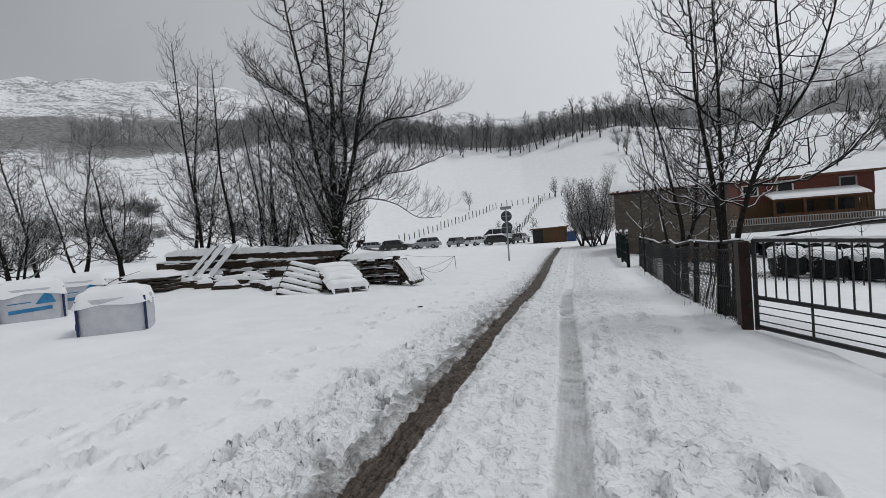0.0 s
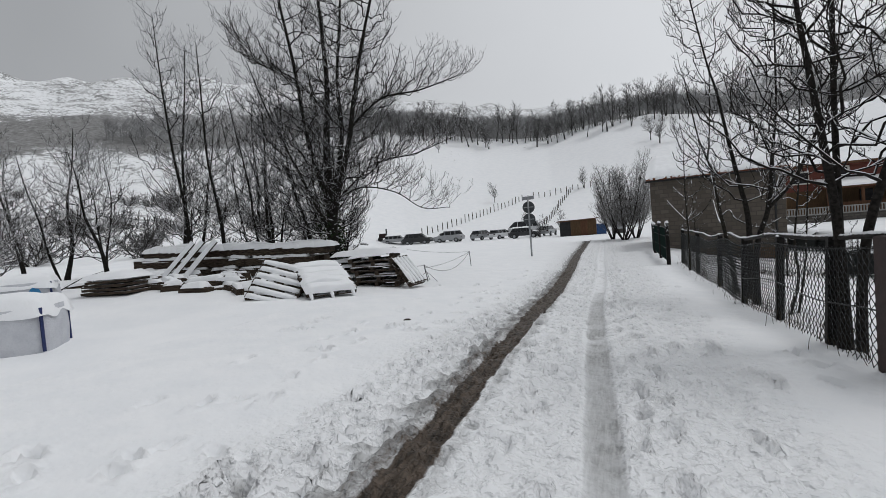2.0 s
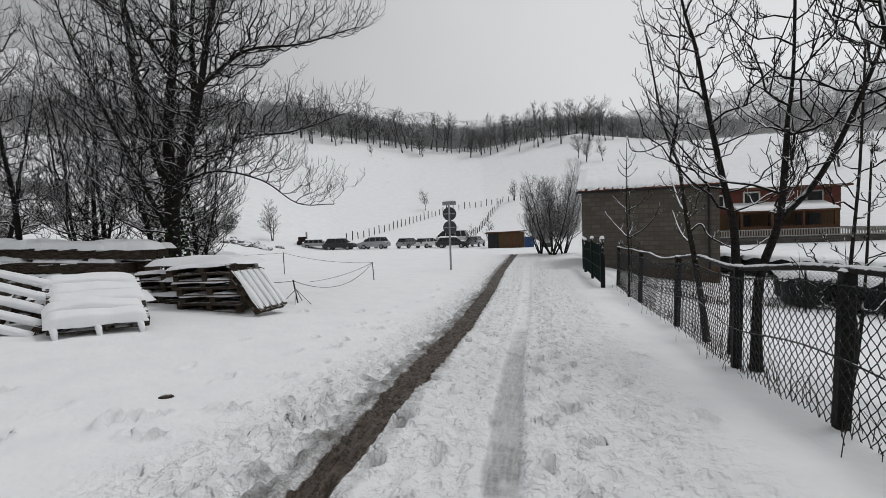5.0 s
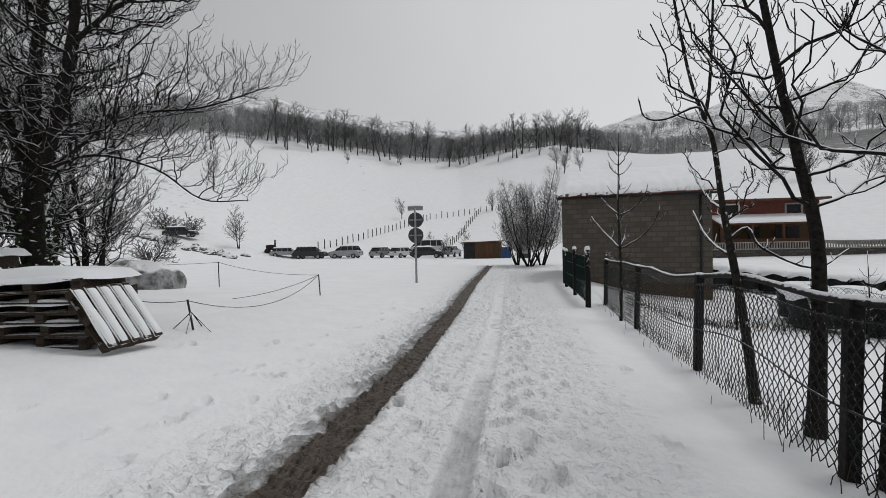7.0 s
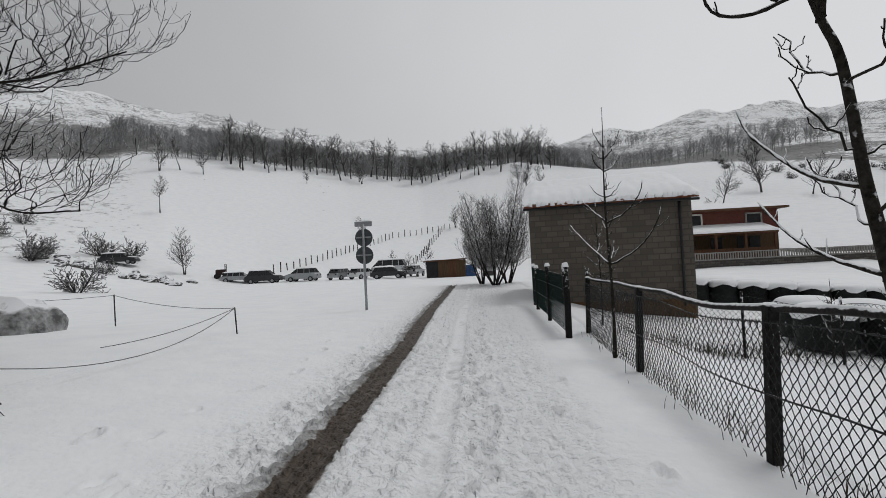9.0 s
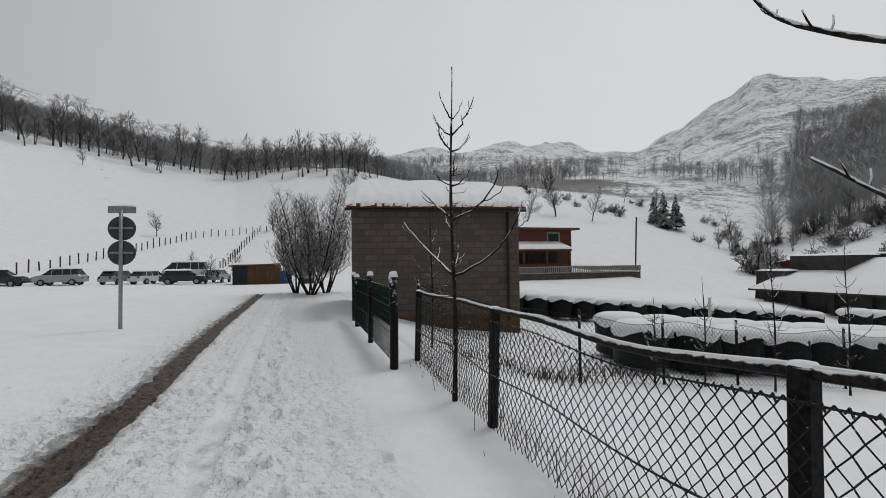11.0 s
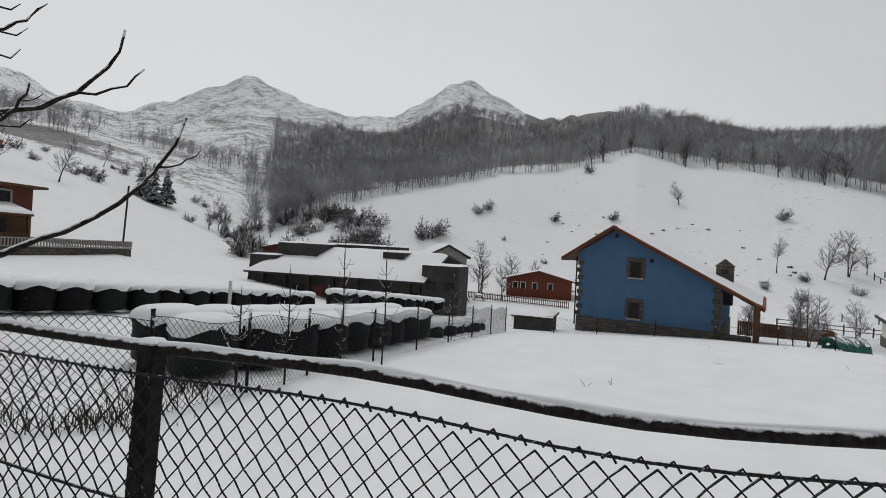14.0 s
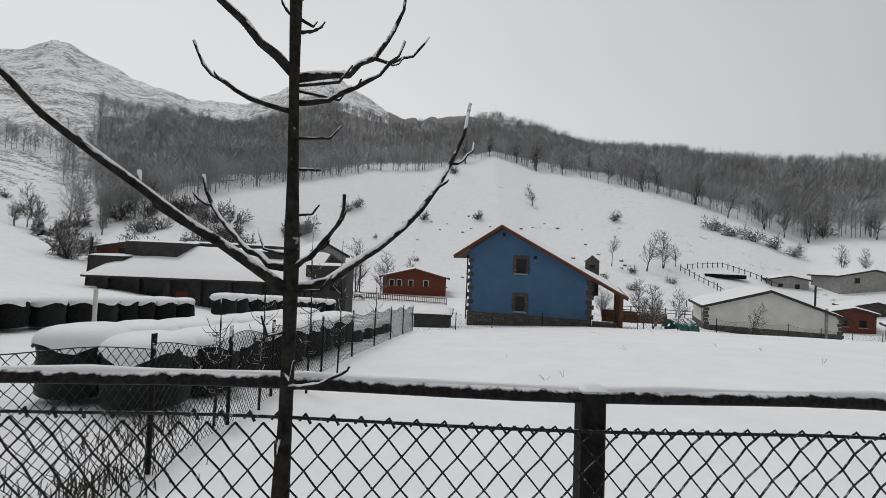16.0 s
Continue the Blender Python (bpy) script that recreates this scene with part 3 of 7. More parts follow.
Z = Z - 0.16 * (1 - blend(X, -6.2, -5.8) * (1 - blend(X, 2.47, 2.6)) * blend(Y, -3.5, -3.35) * (1 - blend(Y, 41.6, 42)))
road = tagged(grid_mesh("road", X, Y, Z, ROAD, attrs=[("dirt", dirt), ("slush_shade", slush_shade), ("crumbs", np.clip(0.12 + 0.75 * lane * (1 - 0.6 * rut2) + 0.8 * side, 0, 1))]), "snowy lane with a muddy wheel rut, a slushy one and footprints", "road", kind="structure")


# ---- bare trees
def limb(out, rng, p, d, length, r0, r1, level, spec):
    """One branch with its own branches; out collects (points, radii, level)."""
    n = max(3, int(length / spec["seg"][min(level, len(spec["seg"]) - 1)]))
    n = min(n, 14)
    pts, rad = [Vector(p)], [r0]
    d = Vector(d).normalized()
    up = spec["up"][min(level, len(spec["up"]) - 1)]
    crook = spec["crook"]
    for i in range(n):
        d = (d + Vector((rng.gauss(0, crook), rng.gauss(0, crook), rng.gauss(0, crook) + up))).normalized()
        pts.append(pts[-1] + d * length / n)
        rad.append(r0 + (r1 - r0) * ((i + 1) / n) ** 0.8)
    out.append((pts, rad, level))
    if level >= spec["levels"]:
        return
    k = max(1, int(length * spec["per_m"][level]))
    start = spec["bare"][min(level, len(spec["bare"]) - 1)]
    for i in range(k):
        f = start + (1 - start) * (i + rng.random()) / k
        a = min(int(f * n), n - 1)
        q = pts[a].lerp(pts[a + 1], f * n - a)
        t = (pts[a + 1] - pts[a]).normalized()
        u = t.orthogonal().normalized()
        u.rotate(Matrix.Rotation(rng.random() * 2 * math.pi, 3, t))
        ang = radians(rng.uniform(*spec["angle"]))
        cd = t * math.cos(ang) + u * math.sin(ang)
        ln = length * spec["ratio"][level] * (1.15 - 0.75 * f) * rng.uniform(0.65, 1.2)
        rr = min(rad[a] * 0.62, max(spec["tip"], ln * spec["thick"]))
        limb(out, rng, q, cd, max(ln, 0.12), rr, spec["tip"], level + 1, spec)


def tree_meshes(seed, height, spec, stems=1, lean=0.0, r=None, way=None):
    rng = random.Random(seed)
    out = []
    for s in range(stems):
        a = rng.random() * 2 * math.pi
        o = Vector((math.cos(a), math.sin(a), 0)) * (0.16 * (stems > 1) * rng.random())
        d = Vector((math.cos(a) * (lean + 0.12 * (stems > 1)), math.sin(a) * (lean + 0.12 * (stems > 1)), 1))
        if way and s == 0:
            d = Vector((way[0], way[1], 1))
        h = height * (1 if s == 0 else rng.uniform(0.6, 0.95))
        limb(out, rng, o - Vector((0, 0, 0.15)), d, h, (r or height * 0.013) * (1 if s == 0 else 0.7), spec["tip"], 0, spec)
    trunk, crown = G(), G()
    for pts, rad, level in out:
        if level == 0:
            rad = [q * (1 + 0.5 * math.exp(-i * 1.3)) for i, q in enumerate(rad)]
        (trunk if level == 0 else crown).tube(pts, rad, (7, 5, 3, 3, 3)[level], cap=level == 0)
    return trunk, crown


def tree(name, seed, height, spec, m, label, category="tree", group="", stems=1, lean=0.0, r=None, mats=None, way=None):
    trunk, crown = tree_meshes(seed, height, spec, stems, lean, r, way)
    t = thing(name, m, label, category, group)
    part("trunk", trunk, (mats or (BARK, TWIG))[0], t, smooth=True)
    part("crown", crown, (mats or (BARK, TWIG))[1], t, "bare twigs edged with snow", smooth=True)
    return t


ASH = dict(levels=3, seg=(0.6, 0.4, 0.25, 0.15), up=(0.03, 0.09, 0.10, 0.12), crook=0.085, per_m=(3.2, 3.2, 4.5), bare=(0.18, 0.15, 0.1), angle=(28, 55), ratio=(0.42, 0.42, 0.5), tip=0.006, thick=0.013)
FAR = dict(ASH, levels=2, per_m=(3.8, 3.2), tip=0.024, thick=0.018, bare=(0.22, 0.15), seg=(1.5, 1.2, 0.8), angle=(32, 66), ratio=(0.42, 0.46), crook=0.08)


def at(x, y, rz=0.0, dz=0.0, s=1.0):
    return pose(x, y, lz(x, y) + dz, 0, 0, rz) @ Matrix.Diagonal((s, s, s, 1))


# ash-like trees: given stems, paired branches that arch out and turn up
def curve(ctrl, n):
    """A smooth line through the control points (Catmull-Rom), n steps each."""
    c = [Vector(p) for p in ctrl]
    c = [c[0] * 2 - c[1]] + c + [c[-1] * 2 - c[-2]]
    out = []
    for i in range(1, len(c) - 2):
        a, b, d, e = c[i - 1:i + 3]
        for k in range(n):
            t = k / n
            out.append(0.5 * (2 * b + (d - a) * t + (2 * a - 5 * b + 4 * d - e) * t * t + (3 * b - a - 3 * d + e) * t ** 3))
    return out + [c[-2]]


def arch(p, azm, out, up, rng, n=6, crook=0.02, curl=0.65):
    """A branch from p that runs out flat and turns up towards its tip."""
    c, s = math.cos(azm), math.sin(azm)
    pts = [Vector(p)]
    ln = math.hypot(out, up)
    for i in range(1, n + 1):
        f = i / n
        h = out * (1 - (1 - f) ** (0.9 + 0.7 * curl))
        pts.append(Vector(p) + Vector((c * h, s * h, up * ((1 - curl) * f + curl * f ** 2.1))) + Vector((rng.gauss(0, crook), rng.gauss(0, crook), rng.gauss(0, crook))) * ln)
    return pts


def boughs(g, rng, line, rads, levels):
    """Branches off a line; levels: (spacing, length, lift, radius, bare share) from the thickest down."""
    gap, length, lift, thick, bare = levels[0]
    run = [0.0]
    for a, b in zip(line, line[1:]):
        run.append(run[-1] + (b - a).length)
    total, d, azm, side = run[-1], run[-1] * bare + gap * rng.random(), rng.random() * 6.28, 0
    while d < total * 0.985:
        i = max(k for k in range(len(run)) if run[k] <= d)
        i = min(i, len(line) - 2)
        f = (d - run[i]) / max(1e-6, run[i + 1] - run[i])
        p, t = line[i].lerp(line[i + 1], f), (line[i + 1] - line[i]).normalized()
        r = rads[i] + (rads[i + 1] - rads[i]) * f
        q = length * (1.12 - 0.8 * d / total) * rng.uniform(0.6, 1.2)
        if abs(t.z) > 0.75:
            a = azm
        else:
            a = math.atan2(t.y, t.x) + (1 if side % 2 else -1) * rng.uniform(0.5, 1.25)
        rise = q * rng.uniform(0.75, 1.3) * lift
        k = min(r * 0.7, thick * (0.45 + 0.55 * q / length))
        pts = arch(p, a, q * 0.8, rise, rng, 7 if len(levels) > 2 else 5 if len(levels) > 1 else 3, 0.034)
        n = len(pts)
        rr = [k + (max(0.0035, k * 0.3) - k) * j / (n - 1) for j in range(n)]
        g.tube(pts, rr, 5 if len(levels) > 2 else 4 if len(levels) > 1 else 3, cap=len(levels) < 2)
        if len(levels) > 1:
            boughs(g, rng, pts, rr, levels[1:])
        side += 1
        azm += math.pi + rng.gauss(0, 0.35) if side % 2 else math.pi / 2 + rng.gauss(0, 0.4)
        d += gap * (rng.uniform(0.1, 0.4) if side % 2 else rng.uniform(1.2, 1.9))


def ash_tree(seed, base, stems, levels, label, group, mats=None):
    """stems: (control points over the base, radius at the foot, radius at the tip)."""
    rng = random.Random(seed)
    t = thing("bare_tree", pose(*base), label, "tree", group)
    for k, (ctrl, r0, r1) in enumerate(stems):
        line = curve(ctrl, 5)
        n = len(line)
        rads = [r0 + (r1 - r0) * (i / (n - 1)) ** 0.75 + (r0 * 0.45 * math.exp(-i * 0.9) if k == 0 else 0) for i in range(n)]
        part("trunk" if k == 0 else "limb", G().tube(line, rads, 9), (mats or (BARK, TWIG))[0], t, smooth=True)
        g = G()
        boughs(g, rng, line, rads, levels)
        part("crown", g, (mats or (BARK, TWIG))[1], t, "bare twigs edged with snow", True)
    return t


# the great tree beside the timber stack
gz = lz(-8.3, 15.1)
ash_tree(12, (-8.3, 15.1, gz), [
    ([(0, 0, -0.2), (0.03, 0, 1.6), (0.0, 0.1, 4.0), (0.1, 0.3, 6.2), (0.05, 0.3, 8.9), (0.0, 0.2, 12.0)], 0.21, 0.02),
    ([(0.05, 0, 1.5), (0.3, -0.1, 2.3), (1.0, -0.2, 4.1), (1.35, -0.2, 5.6), (1.85, -0.3, 7.1), (2.7, -0.4, 9.4), (3.1, -0.4, 11.0)], 0.13, 0.015),
    ([(1.03, -0.2, 4.5), (2.1, 0.0, 5.3), (3.3, 0.2, 5.4), (4.6, 0.4, 5.7)], 0.05, 0.012),
    ([(0, 0.1, 2.2), (0.35, 0.5, 4.4), (0.25, 0.7, 6.4), (0.5, 0.9, 9.0), (0.6, 1.0, 11.6)], 0.11, 0.015),
    ([(0.0, 0.1, 2.0), (-0.35, -0.3, 4.2), (-0.5, -0.5, 6.6), (-0.9, -0.6, 9.4), (-1.0, -0.7, 11.2)], 0.10, 0.015),
    ([(-0.05, 0.2, 5.4), (-1.0, 0.1, 6.5), (-2.3, 0.0, 7.3), (-3.5, -0.2, 8.8)], 0.06, 0.012),
    ([(0.4, -0.1, 2.5), (1.2, 0.1, 2.75), (2.2, 0.3, 2.5), (3.0, 0.4, 1.95), (3.8, 0.5, 1.9)], 0.035, 0.010),
    ([(0.5, 0.0, 2.6), (1.5, 0.5, 3.5), (2.7, 0.9, 3.7), (3.9, 1.2, 4.1)], 0.04, 0.010),
    ([(0.1, 0.1, 0.9), (-0.5, -0.5, 3.0), (-1.3, -0.9, 5.2), (-1.9, -1.0, 7.0)], 0.06, 0.012),
], [(0.20, 2.2, 0.62, 0.030, 0.12), (0.21, 0.95, 0.7, 0.017, 0.15), (0.22, 0.33, 0.9, 0.0115, 0.2)], "tall bare many-stemmed tree with snow on its twigs", "roadside trees")
under = G()
rng = random.Random(2)
for i in range(900):
    a, z = rng.random() * 6.28, abs(rng.gauss(0, 1.1))
    q = 0.22 + abs(rng.gauss(0, 0.12))
    x, y, s = q * math.cos(a), q * math.sin(a), rng.uniform(0.03, 0.07)
    n = Vector((rng.gauss(0, 1), rng.gauss(0, 1), rng.gauss(0.6, 1))).normalized()
    u = n.orthogonal().normalized() * s
    w = n.cross(u)
    p = Vector((x, y, z))
    under.add([p + u, p + w * 0.8, p - u * 0.6, p - w * 0.8], [(0, 1, 2, 3)])
ivy = thing("ivy", at(-8.3, 15.1), "dark ivy leaves clinging to a tree trunk", "ivy", kind="stuff")
part("leaves", under, IVY, ivy)
SLIM = [(0.21, 1.8, 0.8, 0.024, 0.16), (0.22, 0.75, 0.85, 0.015, 0.15), (0.26, 0.3, 0.9, 0.011, 0.2)]
rng = random.Random(6)
for i, (x, y, h, st) in enumerate(((-12.9, 15.3, 8.0, 1), (-14.1, 15.0, 9.0, 1), (-14.9, 15.2, 8.4, 1), (-11.4, 16.0, 7.2, 3), (-10.2, 16.8, 7.0, 3), (-9.4, 17.4, 5.6, 4), (-13.5, 17.5, 6.6, 2), (-16.4, 17.0, 6.4, 2), (-18.2, 13.2, 5.6, 2), (-19.8, 11.0, 5.4, 3), (-17.2, 10.4, 3.6, 3), (-21.5, 14.0, 6.4, 2), (-12.2, 16.9, 6.4, 1), (-17.3, 14.2, 4.6, 3))):
    stems = []
    for k in range(st):
        a, ln, hh = rng.random() * 6.28, rng.uniform(0.04, 0.10) + 0.10 * (st > 1), h * (1 if k == 0 else rng.uniform(0.6, 0.95))
        c, s_ = math.cos(a), math.sin(a)
        o = 0.14 * (st > 1)
        stems.append(([(c * (o + ln * hh * f ** 0.8) + rng.gauss(0, 0.07), s_ * (o + ln * hh * f ** 0.8) + rng.gauss(0, 0.07), -0.2 + (hh + 0.2) * f) for f in (0, 0.25, 0.5, 0.75, 1.0)], 0.085 if k == 0 else 0.055, 0.010))
    ash_tree(20 + i, (x, y, lz(x, y)), stems, SLIM, "slim bare tree with snow-edged twigs", "roadside trees")
# trees along the chain-link fence
KNOB = [(0.155, 1.55, 0.75, 0.017, 0.28), (0.16, 0.52, 0.9, 0.012, 0.2), (0.12, 0.11, 0.9, 0.0085, 0.2)]
KNOB2 = [(0.24, 0.75, 0.7, 0.011, 0.36), (0.14, 0.2, 0.9, 0.0075, 0.25), (0.10, 0.05, 0.9, 0.0055, 0.3)]
FT = "bare young tree with knobby upturned branches beside the fence"
t = ash_tree(41, (2.20, 12.85, -0.24), [
    ([(0.12, 0, -0.15), (0.02, 0.04, 0.84), (-0.09, 0.06, 1.58), (-0.13, 0.08, 1.90), (-0.20, 0.08, 2.48), (-0.28, 0.1, 2.75), (-0.42, 0.1, 3.25), (-0.62, 0.15, 4.6)], 0.048, 0.010),
    ([(-0.27, 0.1, 2.7), (-0.2, 0.12, 3.2), (-0.12, 0.15, 4.8)], 0.022, 0.008),
], KNOB2, FT, "fence trees", (YOUNG, YOUNG))
for line, r in (([(-0.09, 0.06, 1.55), (0.05, 0.0, 1.66), (0.15, -0.05, 1.47), (0.55, -0.1, 1.28), (0.9, 0.0, 1.45)], 0.016), ([(-0.25, 0.1, 2.72), (-0.36, 0.05, 2.83), (-0.65, 0.0, 2.72), (-0.84, 0.0, 2.75), (-0.9, 0.0, 2.95)], 0.013), ([(-0.13, 0.08, 1.85), (-0.08, 0.5, 1.97), (-0.02, 0.95, 2.2), (0.01, 1.3, 2.45), (0.025, 1.45, 2.66)], 0.016), ([(-0.1, 0.06, 1.42), (-0.06, 0.45, 1.5), (-0.02, 0.85, 1.65), (0.0, 1.2, 1.90)], 0.015)):
    pts = curve(line, 4)
    rr = [r * (1 - 0.62 * i / (len(pts) - 1)) + 0.002 * (i % 2) for i in range(len(pts))]
    g = G().tube(pts, rr, 6)
    boughs(g, random.Random(7), pts, rr, [(0.16, 0.13, 0.9, 0.007, 0.3)])
    part("branch", g, YOUNG, t, "long upturned branch lined with snow", True)
ash_tree(42, (2.32, 12.0, -0.2), [([(0, 0, -0.15), (0.04, 0, 1.35), (-0.06, 0.05, 2.1), (-0.18, 0.1, 2.85), (-0.32, 0.15, 3.8), (-0.45, 0.2, 4.4), (-0.75, 0.3, 6.2)], 0.06, 0.010)], KNOB, FT, "fence trees")
ash_tree(43, (2.26, 11.1, -0.1), [
    ([(-0.06, 0, -0.15), (-0.02, 0, 0.89), (0.17, 0, 1.53), (0.27, 0.05, 2.36), (0.30, 0.1, 2.53), (0.38, 0.12, 3.33), (0.45, 0.2, 5.9)], 0.055, 0.010),
    ([(0.15, 0, 1.5), (0.56, 0.0, 1.99), (0.9, -0.1, 2.86), (1.06, -0.1, 3.45), (1.3, 0.0, 5.0)], 0.036, 0.009),
], KNOB, FT, "fence trees")
ash_tree(44, (2.08, 7.75, 0.0), [
    ([(0.02, 0, -0.15), (0.0, 0, 1.1), (-0.09, 0, 2.0), (-0.18, 0, 2.75), (-0.24, 0.05, 3.45), (-0.24, 0.1, 4.5), (-0.35, 0.1, 5.9)], 0.055, 0.010),
    ([(0.06, 0.2, -0.15), (0.08, 0.2, 1.2), (0.08, 0.2, 2.3), (0.10, 0.2, 3.5), (0.09, 0.2, 4.7), (0.15, 0.2, 6.1)], 0.045, 0.010),
    ([(0.05, -0.2, -0.15), (0.09, -0.25, 1.0), (0.29, -0.35, 1.9), (0.58, -0.35, 2.6), (0.70, -0.35, 3.2), (0.70, -0.3, 4.2), (0.75, -0.3, 5.6)], 0.05, 0.010),
    ([(0.56, -0.35, 2.55), (0.97, -0.4, 3.1), (1.2, -0.5, 3.8), (1.4, -0.5, 4.6)], 0.024, 0.008),
    ([(0.3, -0.35, 1.88), (0.75, -0.4, 1.88), (1.2, -0.4, 2.05), (1.58, -0.4, 2.38), (1.9, -0.4, 2.6)], 0.022, 0.008),
], KNOB, FT, "fence trees")
ash_tree(45, (2.35, 9.9, -0.08), [([(-0.1, 0, -0.15), (0.06, 0, 0.5), (0.05, 0.05, 1.0), (0.15, 0.1, 1.9), (0.2, 0.1, 3.0)], 0.024, 0.007), ([(0.05, 0.1, -0.15), (0.2, 0.15, 0.8), (0.3, 0.2, 2.2)], 0.018, 0.007)], KNOB2, "thin double-stemmed sapling behind the fence", "fence trees", (YOUNG, YOUNG))


# ---- the chain-link fence along the lane
def fence_x(y):
    return float(2.03 + 0.24 * blend(y, 10.5, 14.5) + 0.1 * blend(y, 15, 20.7))


def fence_h(y):
    return float(1.10 + 0.10 * blend(y, 11, 13.5) - 0.10 * math.exp(-((y - 15.3) / 0.85) ** 2))


def link_mesh(path, foot, height, p=0.046):
    """Chain link: zigzag wires along path(s), from foot(s) up to foot + height(s)."""
    g = G()
    n = int(path[1] / p)
    rows = max(2, int(round(height(0) / (p * 1.05))))
    for i in range(n):
        pts = []
        for k in range(rows + 1):
            s = (i + ((k + i) % 2)) * p
            x, y = path[0](s)
            pts.append((x + 0.004 * (-1) ** k, y, foot(s) + height(s) * k / rows))
        g.tube(pts, 0.0046, 3, cap=False)
    return g


fence = thing("chain_link_fence", pose(0, 0, 0), "black chain-link fence with a snow-topped rail beside the lane", "fence")
posts = (7.9, 9.4, 11.2, 14.17, 17.25, 20.7)
rng = random.Random(8)
for y in posts:
    x, h = fence_x(y), fence_h(y)
    g = G().box(0, 0, -0.3, 0.085, 0.085, h + 0.3, rz=rng.uniform(-4, 4), ch=0.008)
    ob = part("post", g, POSTM, fence)
    ob.matrix_basis = pose(x, y, lz(x, y), rng.uniform(-1, 1), 2.2, 0)
    c = part("snow_cap", G().pad(0, 0, h, 0.092, 0.092, 0.02, seed=y, nx=6, ny=6), CAP, ob, "small cap of snow", True)
top = lambda y: lz(fence_x(y), y) + fence_h(y) - 0.005
rail, snowline, wire1, wire2 = [], [], [], []
for i in range(57):
    y = 6.9 + (20.7 - 6.9) * i / 56
    sag = 0.02 * math.sin(y * 2.1)
    rail.append((fence_x(y) + 0.045, y, top(y) + sag))
    snowline.append((fence_x(y) + 0.045, y, top(y) + sag + 0.022 + 0.004 * math.sin(y * 9)))
    wire1.append((fence_x(y) - 0.02, y, top(y) - 0.10 + sag))
    wire2.append((fence_x(y) - 0.02, y, top(y) - 0.62 + sag * 2))
part("top_rail", G().tube(rail, 0.026, 10), RAILM, fence, "steel rail crusted with snow", True)
part("rail_snow", G().tube(snowline, [0.013 + 0.004 * math.sin(i * 1.7) for i in range(57)], 7), CAP, fence, "ridge of snow", True)
part("tension_wire", G().tube(wire1, 0.006, 5), WIRE, fence)
part("tension_wire", G().tube(wire2, 0.008, 5), WIRE, fence)
part("chain_link", link_mesh((lambda s: (fence_x(6.9 + s) - 0.02, 6.9 + s), 13.8), lambda s: lz(fence_x(6.9 + s), 6.9 + s) - 0.03, lambda s: fence_h(6.9 + s) - 0.08), WIRE, fence, "diamond wire mesh")
ties = G()
for i in range(150):
    y = 6.9 + 0.092 * i
    z = top(y) - 0.10 + 0.02 * math.sin(y * 2.1)
    ties.tube([(fence_x(y) - 0.03, y - 0.02, z - 0.015), (fence_x(y) - 0.02, y, z + 0.014), (fence_x(y) - 0.01, y + 0.022, z - 0.012)], 0.005, 4)
tagged(part("wire_binding", ties, WIRE, fence), kind="stuff")
# weeds at the fence's foot
weeds = G()
for i in range(280):
    y = rng.uniform(7, 20.6)
    x = fence_x(y) + rng.gauss(0.05, 0.12)
    h = rng.uniform(0.06, 0.3)
    a, b = rng.gauss(0, 0.3) * h, rng.gauss(0, 0.3) * h
    z = lz(x, y)
    weeds.tube([(x, y, z - 0.03), (x + a * 0.4, y + b * 0.4, z + h * 0.6), (x + a, y + b, z + h)], [0.004, 0.003, 0.0015], 3, cap=False)
for cx, cy, n, sp in ((5.0, 20.6, 170, 0.45), (6.6, 21.2, 150, 0.5), (4.0, 21.5, 90, 0.4)):
    for i in range(n):
        x, y = cx + rng.gauss(0, sp), cy + rng.gauss(0, sp * 0.5)
        h = rng.uniform(0.06, 0.26)
        a, b = rng.gauss(0, 0.35) * h, rng.gauss(0, 0.35) * h
        z = lz(x, y)
        weeds.tube([(x, y, z - 0.03), (x + a * 0.4, y + b * 0.4, z + h * 0.6), (x + a, y + b, z + h)], [0.006, 0.005, 0.002], 3, cap=False)
for i in range(20):
    x, y = rng.uniform(6, 28), rng.uniform(2, 16)
    z = lz(x, y)
    for k in range(rng.randint(1, 4)):
        h = rng.uniform(0.05, 0.18)
        weeds.tube([(x, y, z - 0.03), (x + rng.gauss(0, 0.1), y + rng.gauss(0, 0.1), z + h)], [0.006, 0.002], 3, cap=False)
tagged(part("dry_weeds", weeds, GRASS), "dry weed stalks sticking out of the snow", "weeds", kind="stuff")

# the red gate post and the barred gate
gp = thing("gate_post", at(2.03, 6.78), "dark red steel gate post", "post")
part("shaft", G().box(0, 0, -0.3, 0.13, 0.2, 1.42, ch=0.01), RUST, gp)
for z in (0.3, 0.85):
    part("hinge", G().box(0.02, -0.13, z, 0.04, 0.07, 0.06), BLACKST, gp)
gate = thing("barred_gate", pose(2.10, 6.58, lz(2.1, 6.58) + 0.02, 0, 0, -66), "black steel gate with upright bars and snow on its top rail", "gate")
L = 4.2
part("gate_frame", G().tube([(0, 0, 0.02), (0, 0, 1.12)], 0.026, 8).tube([(0, 0, 1.12), (L, 0, 1.12)], 0.024, 8).tube([(0, 0, 0.42), (L, 0, 0.42)], 0.026, 8).tube([(0, 0, 0.06), (L, 0, 0.06)], 0.028, 8).tube([(L, 0, 0.02), (L, 0, 1.12)], 0.026, 8), BLACKST, gate, smooth=True)
for k in range(27):
    part("bar", G().tube([(0.15 + k * 0.15, 0, 0.42), (0.15 + k * 0.15, 0, 1.12)], 0.0095, 6), BLACKST, gate)
